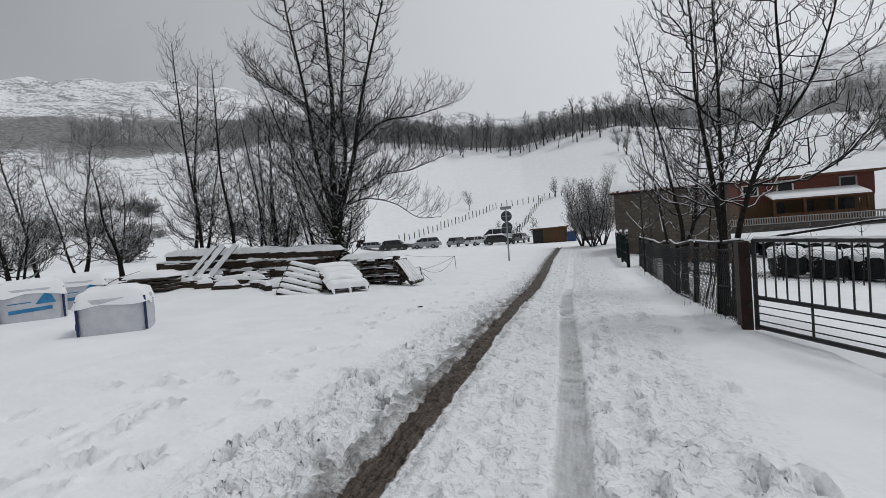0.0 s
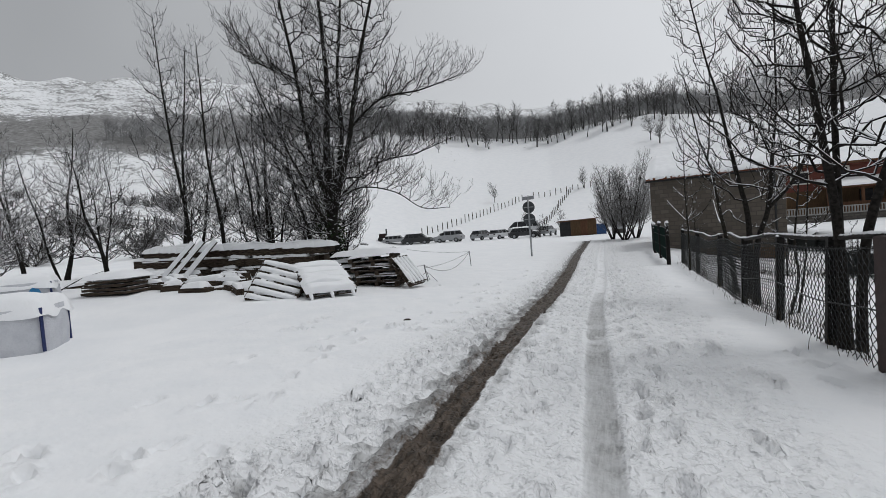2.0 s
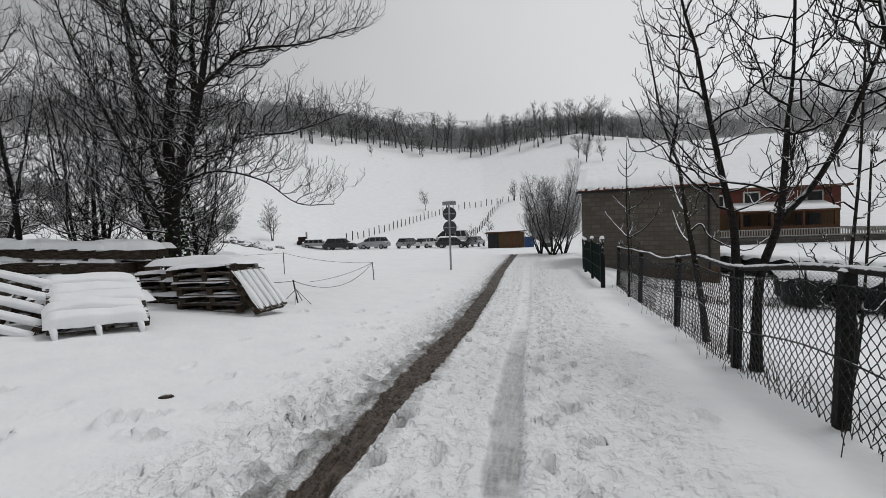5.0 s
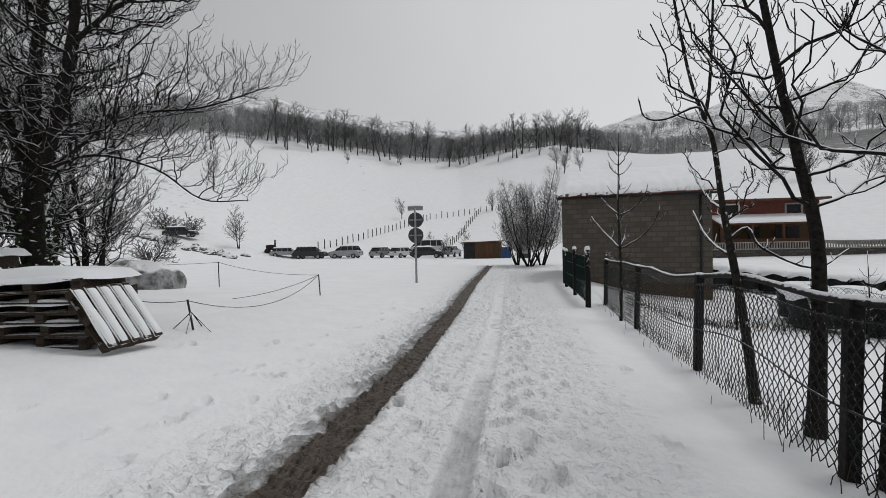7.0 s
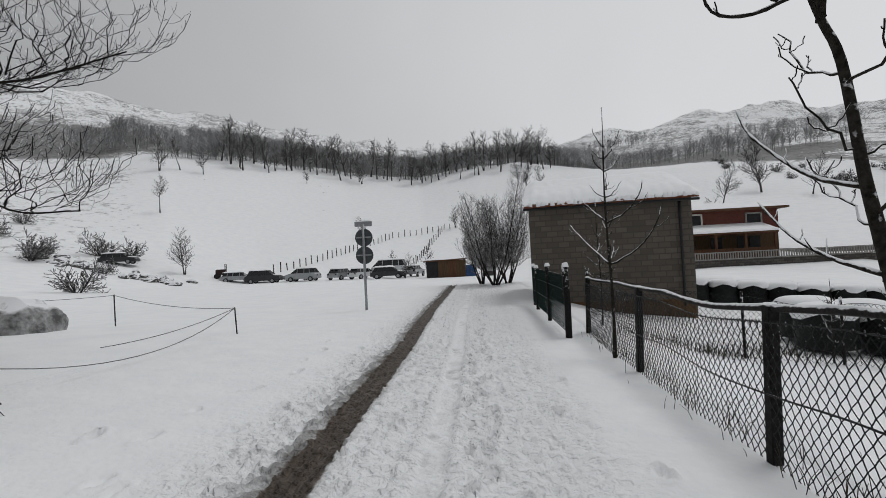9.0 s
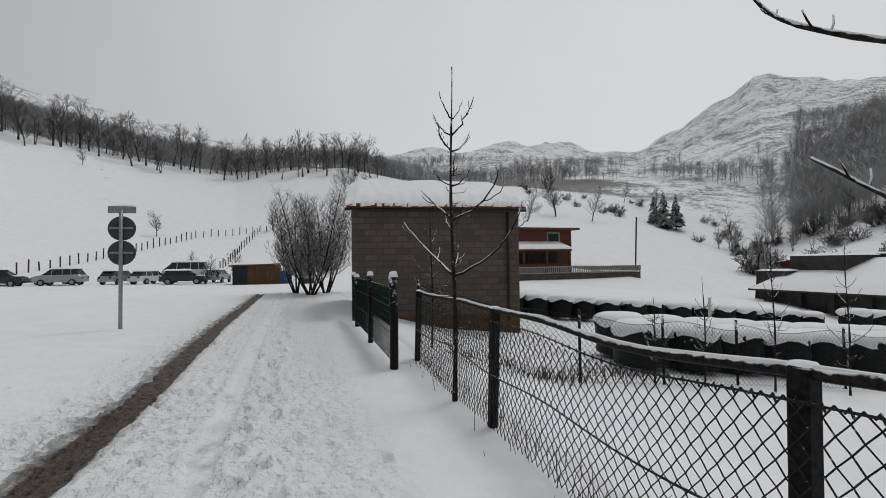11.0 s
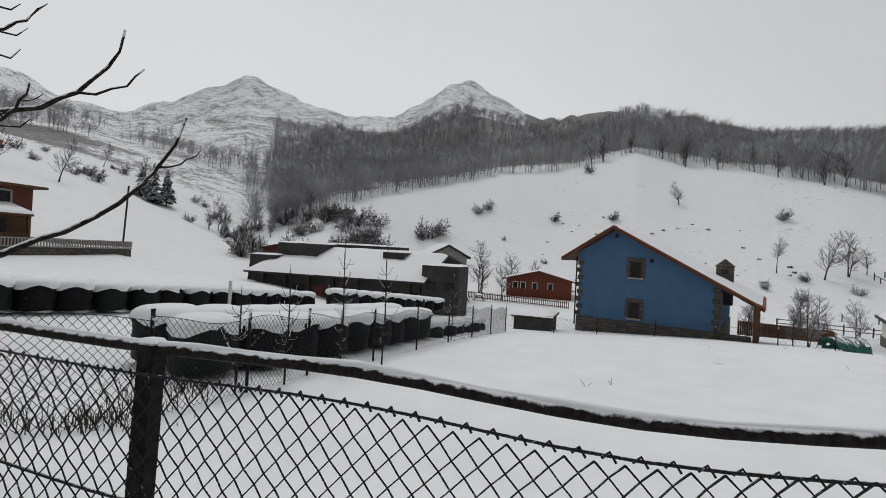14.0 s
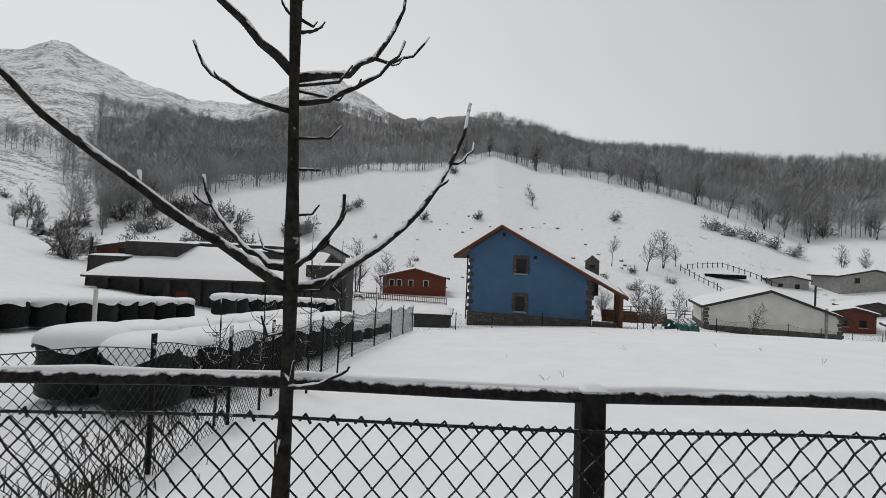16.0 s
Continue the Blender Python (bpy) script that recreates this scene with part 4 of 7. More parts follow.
for k in range(3):
    part("lower_bar", G().tube([(0, 0, 0.14 + 0.09 * k), (L, 0, 0.14 + 0.09 * k)], 0.008, 6), BLACKST, gate)
for x in (0.75, 2.4):
    part("strut", G().tube([(x, 0, 0.06), (x, 0, 0.42)], 0.013, 6), BLACKST, gate)
part("snow_ridge", G().tube([(0.02 + i * 0.1, 0, 1.147) for i in range(42)], [0.018 + 0.005 * math.sin(i * 2.3) for i in range(42)], 6), CAP, gate, smooth=True)
part("top_bow", G().tube([(0, 0, 1.12), (0.6, 0.02, 1.2), (1.4, 0.02, 1.3), (2.4, 0.02, 1.36), (L, 0.02, 1.38)], 0.016, 6), RAILM, gate, "bowed top pipe with snow", True)

# the green mesh fence in front of the barn
gf = thing("green_mesh_fence", pose(0, 0, 0), "dark green mesh fence panels between rough snow-capped posts", "fence")
for k, (x, y, h, r) in enumerate(((1.86, 20.15, 1.45, 0.07), (1.84, 22.6, 1.4, 0.055), (1.86, 25.2, 1.3, 0.06), (1.9, 26.4, 1.3, 0.05))):
    z = lz(x, y)
    ob = part("post", G().tube([(x, y, z - 0.3), (x + 0.01, y, z + h * 0.5), (x - 0.01, y, z + h)], [r, r * 0.95, r * 0.9], 9), POSTM, gf, smooth=True)
    part("snow_cap", G().pad(x, y, z + h, 0.135, 0.135, 0.09, seed=k, nx=8, ny=8), CAP, ob, "rounded cap of snow", True)
for y0, y1 in ((20.15, 22.6), (22.6, 25.2), (25.2, 26.4)):
    z0, z1 = lz(1.85, y0) + 0.12, lz(1.85, y1) + 0.12
    g = G()
    for k in range(int((y1 - y0) / 0.05)):
        y = y0 + (k + 0.5) * 0.05
        z = z0 + (z1 - z0) * (y - y0) / (y1 - y0)
        g.tube([(1.85, y, z), (1.85, y, z + 1.15)], 0.004, 3, cap=False)
    for k in range(12):
        g.tube([(1.855, y0, z0 + k * 0.105), (1.855, y1, z1 + k * 0.105)], 0.012 if k % 4 == 0 else 0.006, 4, cap=False)
    part("mesh_panel", g, GREENW, gf)
    part("shade_cloth", G().box(1.88, (y0 + y1) / 2, (z0 + z1) / 2 + 0.5, 0.01, y1 - y0 - 0.1, 0.62), GREENW, gf, "dark green woven cloth")


# ---- the young ash by the fence, with pairs of upturned branches
def young_ash(seed, whorls, height, r):
    """whorls: (height, direction of the first branch in degrees, length, rise)."""
    rng = random.Random(seed)
    trunk, crown = G(), G()
    line = [(0.015 * math.sin(z * 1.9), 0.012 * math.cos(z * 2.3), z) for z in [-0.25 + (height + 0.25) * i / 16 for i in range(17)]]
    trunk.tube(line, [r * (1 - 0.86 * (i / 16)) + (0.006 if i % 3 == 1 else 0) for i in range(17)], 9)
    for z, azm, ln, rise in whorls:
        for side in (0, 180):
            a = radians(azm + side + rng.uniform(-5, 5))
            q = ln * rng.uniform(0.85, 1.15)
            k = r * 0.52 * min(1, ln / 0.9) + 0.004
            pts = []
            for i in range(9):
                s = i / 8
                out, up = q * (s ** 0.85) * 0.92, q * rise * (0.68 * s + 0.42 * s ** 2.6)
                pts.append(Vector((math.cos(a) * out + rng.gauss(0, 0.008), math.sin(a) * out + rng.gauss(0, 0.008), z + up)))
            crown.tube(pts, [k * (1 - 0.7 * i / 8) + 0.002 * (i % 2) for i in range(9)], 6)
            for f in (0.35, 0.55, 0.72, 0.86):
                if ln < 0.35:
                    break
                b = pts[int(f * 8)]
                for sd in (-1, 1):
                    l2 = q * rng.uniform(0.04, 0.12) * (1.8 if f > 0.8 else 1)
                    aa = a + sd * radians(rng.uniform(40, 75))
                    e1 = b + Vector((math.cos(aa) * l2 * 0.6, math.sin(aa) * l2 * 0.6, l2 * 0.25))
                    e2 = e1 + Vector((math.cos(aa) * l2 * 0.35, math.sin(aa) * l2 * 0.35, l2 * 0.7))
                    crown.tube([b, e1, e2], [k * 0.42, k * 0.36, k * 0.26], 5)
    for i in range(22):
        z, a = rng.uniform(0.4, height * 0.75), rng.random() * 6.28
        l2 = rng.uniform(0.06, 0.2)
        crown.tube([(0, 0, z), (math.cos(a) * l2, math.sin(a) * l2, z + l2 * 0.1), (math.cos(a) * l2 * 1.3, math.sin(a) * l2 * 1.3, z + l2 * 0.5)], [0.006, 0.005, 0.003], 4)
    return trunk, crown


WHORLS = [(3.05, 35, 0.42, 0.7), (3.25, -55, 0.36, 0.95), (3.45, 30, 0.25, 1.2), (2.75, 80, 0.25, 0.9), (2.62, -20, 0.3, 0.8)]
tr, cr = young_ash(3, WHORLS, 4.1, 0.031)
# single arms: height, direction, reach, rise, radius, side shoots (share of the arm, turn, length)
ARMS = [(1.53, -45, 0.88, 0.84, 0.0175, ((0.78, 12, 0.26), (0.72, -40, 0.05), (0.5, 50, 0.05))),
        (1.53, 118, 0.92, 0.70, 0.0185, ((0.42, -60, 0.28), (0.62, 40, 0.05), (0.8, 30, 0.2))),
        (1.60, 62, 0.42, 0.32, 0.013, ((0.6, -50, 0.14), (0.8, 40, 0.08))),
        (1.60, -98, 0.18, 0.24, 0.012, ((0.5, 60, 0.06), (0.8, -50, 0.07))),
        (2.21, -32, 0.58, 0.60, 0.016, ((0.62, -14, 0.36), (0.4, 70, 0.05))),
        (2.21, 122, 0.52, 0.42, 0.016, ((0.6, 40, 0.2),)),
        (2.10, 88, 0.34, 0.22, 0.010, ((0.6, 40, 0.05),)),
        (2.13, -88, 0.34, 0.22, 0.010, ((0.85, 60, 0.10), (0.5, -50, 0.04))),
        (1.22, -100, 0.22, 0.09, 0.009, ()), (1.92, -85, 0.09, 0.0, 0.006, ()), (2.36, -70, 0.08, 0.05, 0.006, ()), (2.4, 110, 0.06, 0.06, 0.006, ())]
arng = random.Random(19)
for z, azm, out, up, r, shoots in ARMS:
    pts = arch((0, 0, z), radians(azm), out, up, arng, 9, 0.008, 0.12 if azm > 110 else 0.65)
    cr.tube(pts, [r * (1 - 0.66 * i / 9) + 0.0018 * (i % 2) for i in range(10)], 7)
    for f, turn, ln in shoots:
        p = pts[int(f * 9)]
        q = arch(p, radians(azm + turn), ln * 0.8, ln * 0.55, arng, 5, 0.02)
        k = r * (1 - 0.6 * f) * 0.85
        cr.tube(q, [k * (1 - 0.5 * i / 5) for i in range(6)], 6)
ash = thing("young_ash_tree", at(2.25, 18.28), "young bare ash with paired upturned branches touching the fence", "tree", "fence trees")
part("trunk", tr, YOUNG, ash, smooth=True)
part("crown", cr, YOUNG, ash, "knobbly branches with snow along the top", True)
for i, (x, y, h) in enumerate(((9.55, 19.95, 2.7), (7.2, 20.6, 1.5), (11.27, 19.7, 2.7), (8.2, 20.35, 1.9), (18.0, 19.6, 2.2), (3.0, 22.0, 2.6))):
    tr, cr = young_ash(60 + i, [(h * 0.4, 20 + 60 * i, 0.45, 0.8), (h * 0.55, 100 + 50 * i, 0.34, 0.9), (h * 0.7, 40 * i, 0.28, 1.0), (h * 0.82, 70 + 30 * i, 0.2, 1.2)], h * 1.15, 0.022)
    t = thing("sapling", at(x, y), "thin bare sapling standing in the snow", "sapling", "saplings")
    part("trunk", tr, YOUNG, t, smooth=True)
    part("crown", cr, YOUNG, t, smooth=True)


# ---- the second mesh fence across the paddock and along it
def line_fence(name, pts, label, h=1.15, step=2.4, mesh=0.09):
    f = thing(name, pose(0, 0, 0), label, "fence")
    for (xa, ya), (xb, yb) in zip(pts, pts[1:]):
        ln = math.hypot(xb - xa, yb - ya)
        n = max(1, round(ln / step))
        for k in range(n + 1):
            x, y = xa + (xb - xa) * k / n, ya + (yb - ya) * k / n
            z = lz(x, y)
            part("post", G().tube([(x, y, z - 0.2), (x + 0.02 * math.sin(k * 3.1), y, z + h + 0.06)], 0.027, 7), POSTM, f, smooth=True)
        path = lambda s: (xa + (xb - xa) * min(s, ln) / ln, ya + (yb - ya) * min(s, ln) / ln)
        part("chain_link", link_mesh((path, ln), lambda s: lz(*path(s)), lambda s: h - 0.10 + 0.06 * math.cos(s * 2 * math.pi / step), mesh), WIRE, f, "diamond wire mesh")
        part("tension_wire", G().tube([(*path(ln * i / 40), lz(*path(ln * i / 40)) + h - 0.1 + 0.06 * math.cos(ln * i / 40 * 2 * math.pi / step)) for i in range(41)], 0.006, 4), WIRE, f)
    return f


line_fence("paddock_fence", [(2.45, 20.9), (5.4, 20.45), (9.2, 20.5), (14.6, 19.9), (25.0, 18.4)], "dark wire mesh fence on thin posts across the snowy paddock", h=1.3, mesh=0.055)


# ---- silage bales
def bale(seed, wrap):
    rng = random.Random(seed)
    g, n, hs = G(), 20, (0.0, 0.04, 0.15, 0.3, 0.5, 0.7, 0.9, 1.0, 1.05)
    rs = (0.55, 0.61, 0.625, 0.60, 0.63, 0.605, 0.63, 0.60, 0.50)
    for z, r in zip(hs, rs):
        for k in range(n):
            a = 2 * math.pi * k / n
            q = 1 + 0.035 * math.sin(5 * a + seed) * math.sin(7 * z + seed) + rng.gauss(0, 0.008)
            g.v.append((r * q * math.cos(a), r * q * math.sin(a), z))
    for j in range(len(hs) - 1):
        for k in range(n):
            a, b = j * n + k, j * n + (k + 1) % n
            g.f.append((a, b, b + n, a + n))
    g.f.append(tuple((len(hs) - 1) * n + k for k in range(n)))
    t = thing("silage_bale", pose(0, 0, -5), "round silage bale in black wrap under thick snow", "bale", "silage bales")
    part("wrap", g, wrap, t, smooth=True)
    s = G()
    for j in range(9):
        f = j / 8
        for k in range(n):
            a = 2 * math.pi * k / n
            r = 0.665 * math.cos(f * math.pi / 2) ** 0.4 * (1 + 0.05 * math.sin(3 * a + seed * 2) + 0.03 * math.sin(7 * a))
            s.v.append((r * math.cos(a), r * math.sin(a), 0.93 - (0.05 + 0.09 * math.sin(4 * a + seed) if j == 0 else 0) + 0.27 * math.sin(f * math.pi / 2)))
    for j in range(8):
        for k in range(n):
            a, b = j * n + k, j * n + (k + 1) % n
            s.f.append((a, b, b + n, a + n))
    part("snow_cap", s, CAP, t, "thick white cap of snow", True)
    return t


protos = [bale(1, WRAP), bale(2, WRAPG), bale(3, WRAP)]
used = set()
rng = random.Random(17)
for x0, y0, x1, y1, n, hz in ((8.1, 22.0, 17.6, 20.9, 9, 0.10), (8.4, 23.2, 17.8, 22.1, 9, 0.15), (18.8, 20.7, 25.0, 19.9, 6, -0.35), (8.6, 33.0, 25.0, 30.2, 15, 0.15), (8.8, 34.2, 25.2, 31.4, 14, 0.15), (24.6, 28.0, 34.2, 24.8, 10, 0.5)):
    for i in range(n):
        f = i / (n - 1)
        x, y = x0 + (x1 - x0) * f + rng.gauss(0, 0.05), y0 + (y1 - y0) * f + rng.gauss(0, 0.06)
        k = rng.randrange(3)
        m = at(x, y, rng.uniform(0, 360), hz) @ Matrix.Diagonal((0.97, 0.97, 0.86, 1))
        if k not in used:
            used.add(k)
            protos[k].matrix_basis = m
        else:
            b = copy_thing(protos[k], m)
            b.scale = (0.97, 0.97, 0.86)
wp = thing("white_post", at(18.5, 30.0), "white painted post beside the bales", "post")
part("shaft", G().tube([(0, 0, -0.2), (0.02, 0, 1.5)], 0.075, 10), WHITEW, wp, smooth=True)


# ---- buildings
def gable(name, m, xl, xr, xa, d, zb, za, sl, sr, ol, orr, wall, label, fascia=WOODB, plinth=None, windows=(), over=0.45, snow=0.2, stone=True, group=""):
    """A house whose gable faces local -y: walls from xl to xr, apex at xa."""
    t = thing(name, m, label, "house" if "house" in name else "building", group)
    zl, zr = za - sl * (xa - xl), za - sr * (xr - xa)
    part("wall", G().prism([(xl, zb - 1.5), (xr, zb - 1.5), (xr, zr), (xa, za), (xl, zl)], 0, d), wall, t)
    if plinth:
        part("plinth", G().box((xl + xr) / 2, d / 2, zb - 1.5, xr - xl + 0.14, d + 0.14, plinth + 1.5), STONE, t, "rubble stone plinth")
    roof = part("roof", G().prism([(xl - ol, za - sl * (xa - xl + ol) - 0.02), (xa, za - 0.02), (xr + orr, za - sr * (xr - xa + orr) - 0.02), (xr + orr, za - sr * (xr - xa + orr) + 0.14), (xa, za + 0.16), (xl - ol, za - sl * (xa - xl + ol) + 0.14)], -over, d + over), fascia, t, "timber-edged roof")
    part("tile_edge", G().prism([(xl - ol - 0.05, za - sl * (xa - xl + ol) + 0.10), (xa, za + 0.14), (xr + orr + 0.05, za - sr * (xr - xa + orr) + 0.10), (xr + orr + 0.05, za - sr * (xr - xa + orr) + 0.2), (xa, za + 0.24), (xl - ol - 0.05, za - sl * (xa - xl + ol) + 0.2)], -over + 0.06, d + over - 0.06), TERRA if fascia in (FASCIA, WOODB) else fascia, roof, "tile edge")
    g, nx, ny = G(), 26, 14
    for j in range(ny + 1):
        for i in range(nx + 1):
            u, v = i / nx, j / ny
            x = xl - ol + (xr + orr - xl + ol) * u
            z = za - (sl * max(0, xa - x) + sr * max(0, x - xa)) + 0.19
            e = min(1, 8 * min(u, 1 - u, v, 1 - v) + 0.0)
            q = noise.noise(Vector((x * 0.9, v * d * 0.9, za)))
            g.v.append((x, -over + 0.08 + (d + 2 * over - 0.16) * v, z + snow * e ** 0.4 * (1 + 0.35 * q)))
    for j in range(ny):
        for i in range(nx):
            a = j * (nx + 1) + i
            g.f.append((a, a + 1, a + nx + 2, a + nx + 1))
    part("roof_snow", g, CAP, roof, "thick snow on the roof", True)
    for x, z, w, h in windows:
        wnd = part("window", G().box(x, -0.012, z, w, 0.03, h), GLASS, t, "dark window pane")
        part("window_frame", G().box(x - w / 2, -0.03, z, 0.07, 0.06, h).box(x + w / 2, -0.03, z, 0.07, 0.06, h).box(x, -0.03, z + h - 0.03, w + 0.07, 0.06, 0.07), DARKB, wnd)
        part("sill", G().box(x, -0.08, z - 0.1, w + 0.3, 0.2, 0.1, ch=0.01), CONC, wnd)
        if stone:
            for k in range(5):
                for sd in (-1, 1):
                    part("quoin", G().box(x + sd * (w / 2 + 0.12 + 0.03 * (k % 2)), -0.02, z - 0.06 + k * (h + 0.2) / 5, 0.2 + 0.06 * (k % 2), 0.07, (h + 0.2) / 5 - 0.02), STONE, wnd)
            part("lintel", G().box(x, -0.02, z + h + 0.07, w + 0.5, 0.07, 0.2), STONE, wnd)
    return t


# the blue house below the paddock
bh = gable("blue_house", pose(34, 12.35, 0, 0, 0, -110), -2.4, 6.1, 0.0, 11.0, -3.5, 3.45, 0.65, 0.54, 1.0, 2.3, BLUEW, "blue rendered gabled house with stone plinth and snowy roof", FASCIA, 0.9, [(1.35, 0.32, 0.68, 1.0), (1.35, -2.35, 0.62, 1.0)], over=0.9, group="houses")
for k in range(8):
    for sd, x in ((-1, -2.4), (1, 6.1)):
        part("corner_stone", G().box(x - sd * 0.12 * (k % 2), -0.0, -2.55 + k * (0.5 if sd < 0 else 0.33), 0.42, 0.09, 0.3), STONE, bh)
ch = part("chimney", G().box(6.1, 4.2, -1.2, 1.0, 0.9, 2.6).prism([(5.5, 1.35), (6.7, 1.35), (6.1, 1.85)], 3.65, 4.75), STONE, bh, "stone chimney with a pitched cap")
# the flue's dark inside, as a flat dark slab on the stone
part("flue_shade", G().box(6.1, 3.74, 0.85, 0.4, 0.04, 0.3), GLASS, ch)
for x in (8.0,):
    for y in (-0.4, 3.5, 7.5):
        part("porch_post", G().box(x, y, -4.0, 0.26, 0.26, 3.2, ch=0.02), WOODB, bh)
part("porch_beam", G().box(8.0, 3.5, -0.98, 0.24, 9.2, 0.26), WOODB, bh)
part("porch_wall", G().box(7.0, 0.3, -3.9, 1.6, 0.6, 1.2), STONE, bh)
part("downpipe", G().tube([(-2.55, -0.12, 1.5), (-2.55, -0.12, -3.2)], 0.05, 8), BLACKST, bh, smooth=True)
part("vent", G().box(2.3, -0.02, 1.35, 0.22, 0.06, 0.24), GLASS, bh)
part("vent", G().box(0.05, -0.02, 2.9, 0.18, 0.06, 0.26), GLASS, bh)

wh = gable("white_building", pose(46.5, -16.9, 0, 0, 0, -113), -5.7, 5.8, 0.0, 9.0, -5.8, -0.95, 0.32, 0.37, 0.5, 0.6, WHITEW, "white rendered gabled building with grey stone base and snowy roof", DARKW, 1.15, [], over=0.5, stone=False, group="houses")
for k in range(6):
    for x in (-5.7, 5.8):
        part("corner_stone", G().box(x + (0.1 if x < 0 else -0.1) * (k % 2), 0, -5.0 + k * 0.36, 0.45, 0.08, 0.3), STONE, wh)
part("gable_pipe", G().tube([(4.6, -0.1, -6.0), (4.6, -0.1, -2.2)], 0.12, 8), CONC, wh, smooth=True)
# no hole in the wall: a dark slab gives the opening's shade
part("side_opening_shade", G().box(-5.72, 1.8, -4.6, 0.05, 1.6, 1.6), GLASS, wh)
oc = gable("orange_cabin", pose(75, 19.5, 0, 0, 0, 0), -5.0, 5.0, 0.0, 9.4, -5.0, -1.0, 0.25, 0.25, 0.6, 0.6, ORANGE, "orange timber cabin with a low snowy roof", WOODB, None, [], stone=False, group="houses")
oc.matrix_basis = pose(75, 24.3, 0, 0, 0, -90) @ pose(4.8, 0, 0)
for y in (-3.6, -2.4, -0.6, 1.8):
    wnd = part("window", G().box(y, -0.03, -3.6, 0.7, 0.05, 0.9), GLASS, oc)
    part("window_frame", G().box(y - 0.38, -0.05, -3.65, 0.1, 0.07, 1.0).box(y + 0.38, -0.05, -3.65, 0.1, 0.07, 1.0).box(y, -0.05, -2.72, 0.86, 0.07, 0.1), WHITEW, wnd)
for i, (x, y, w, d, zb, za, s, mat, lab, rz, nm) in enumerate(((80, -61, 11, 8, -3.5, 1.9, 0.22, CONC, "grey stone village house with a snowy roof", -100, "village_house"), (86, -50.5, 6, 5, -2.5, 0.2, 0.2, CONC, "low grey barn with a snowy roof", -110, "village_house"),
        (60, -38.5, 4.4, 5, -7.0, -3.4, 0.25, BRICKRED, "dark red village house with a snowy roof", -120, "village_house"), (67, -48.5, 5.5, 5, -6, -3.0, 0.25, STONE, "stone village house with a snowy roof", -110, "village_house"), (49.5, -36.5, 4.5, 5, -7.4, -4.0, 0.25, SHEDW, "ochre village house with a snowy roof", -125, "village_house"))):
    gable(nm, pose(x, y, 0, 0, 0, rz), -w / 2, w / 2, 0, d, zb, za, s, s, 0.5, 0.5, mat, lab, DARKW, None, [(-w / 4, za - 2.3, 0.7, 0.9), (w / 5, za - 2.3, 0.7, 0.9)], stone=False, group="houses")

# the grey farm buildings behind the bales
gb = thing("low_farm_building", pose(0, 0, -0.4), "long low dark building under one wide snowy roof", "building")
part("wall", G().box(47.5, 36.5, -4.5, 14, 17, 3.3), DARKW, gb)
part("roof", G().prism([(39.4, -1.15), (47.5, 1.25), (55.5, 0.2), (55.5, 0.4), (47.5, 1.45), (39.4, -0.98)], 27.2, 45.6), DARKW, gb)
g, nx, ny = G(), 20, 24
for j in range(ny + 1):
    for i in range(nx + 1):
        u, v = i / nx, j / ny
        x, y = 39.3 + 16 * u, 27.3 + 18.2 * v
        z = -0.95 + (x - 39.4) * 0.297 if x < 47.5 else 1.47 - (x - 47.5) * 0.13
        e = min(1, 10 * min(u, 1 - u, v, 1 - v))
        g.v.append((x, y, z + 0.28 * e ** 0.4 * (1 + 0.4 * noise.noise(Vector((x * 0.5, y * 0.5, 3))))))
for j in range(ny):
    for i in range(nx):
        a = j * (nx + 1) + i
        g.f.append((a, a + 1, a + nx + 2, a + nx + 1))
part("roof_snow", g, CAP, gb, "wide sheet of snow", True)
for x, y, w, d, z0, z1 in ((42.5, 26.2, 4.0, 3.4, -4.5, 0.5), (46.0, 42.6, 4.5, 4.6, 0.2, 1.9), (50.0, 38.0, 3.0, 10.0, 0.4, 2.0), (45.5, 32.2, 2.2, 2.2, 0.3, 1.45), (44.0, 45.6, 3.5, 3.0, -4, 0.55)):
    b = part("annex", G().box(x, y, z0, w, d, z1 - z0, ch=0.03), DARKW, gb, "dark boxy annex with a white rim")
    part("snow_rim", G().pad(x, y, z1, w + 0.25, d + 0.25, 0.16, seed=x), CAP, b, smooth=True)
for y in (29, 31.5, 34, 36.5, 39, 41.5, 44):
    part("pillar", G().box(40.2, y, -4.5, 0.3, 0.3, 3.5), DARKW, gb)
# doorways are not cut out; dark slabs stand for the shade inside
for y in (28.8, 30.6, 35.2, 40.3):
    part("doorway_shade", G().box(40.46, y, -4.3, 0.06, 1.2, 2.3), GLASS, gb)
part("orange_door", G().box(40.44, 38.0, -4.3, 0.08, 1.0, 2.2), ORANGE, gb)
for y in (25.4, 27.0):
    part("window", G().box(40.46, y, -1.6, 0.06, 0.9, 0.7), GLASS, gb)
fh = gable("brown_house", pose(66, 57, 0, 0, 0, -75), -5, 5, 0, 7, -3.0, 1.6, 0.2, 0.2, 0.5, 0.5, BRICKRED, "dark red brick house half hidden by bushes", DARKW, None, [(-2, -0.4, 0.9, 1.0), (1.5, -0.4, 0.9, 1.0)], stone=False, group="houses")
tw = gable("grey_gabled_house", pose(58, 30.0, 0, 0, 0, -60), -2.5, 2.5, 0, 6, -4.0, 2.1, 0.5, 0.5, 0.4, 0.4, CONC, "small grey gabled house behind the farm", DARKW, None, [], stone=False, group="houses")

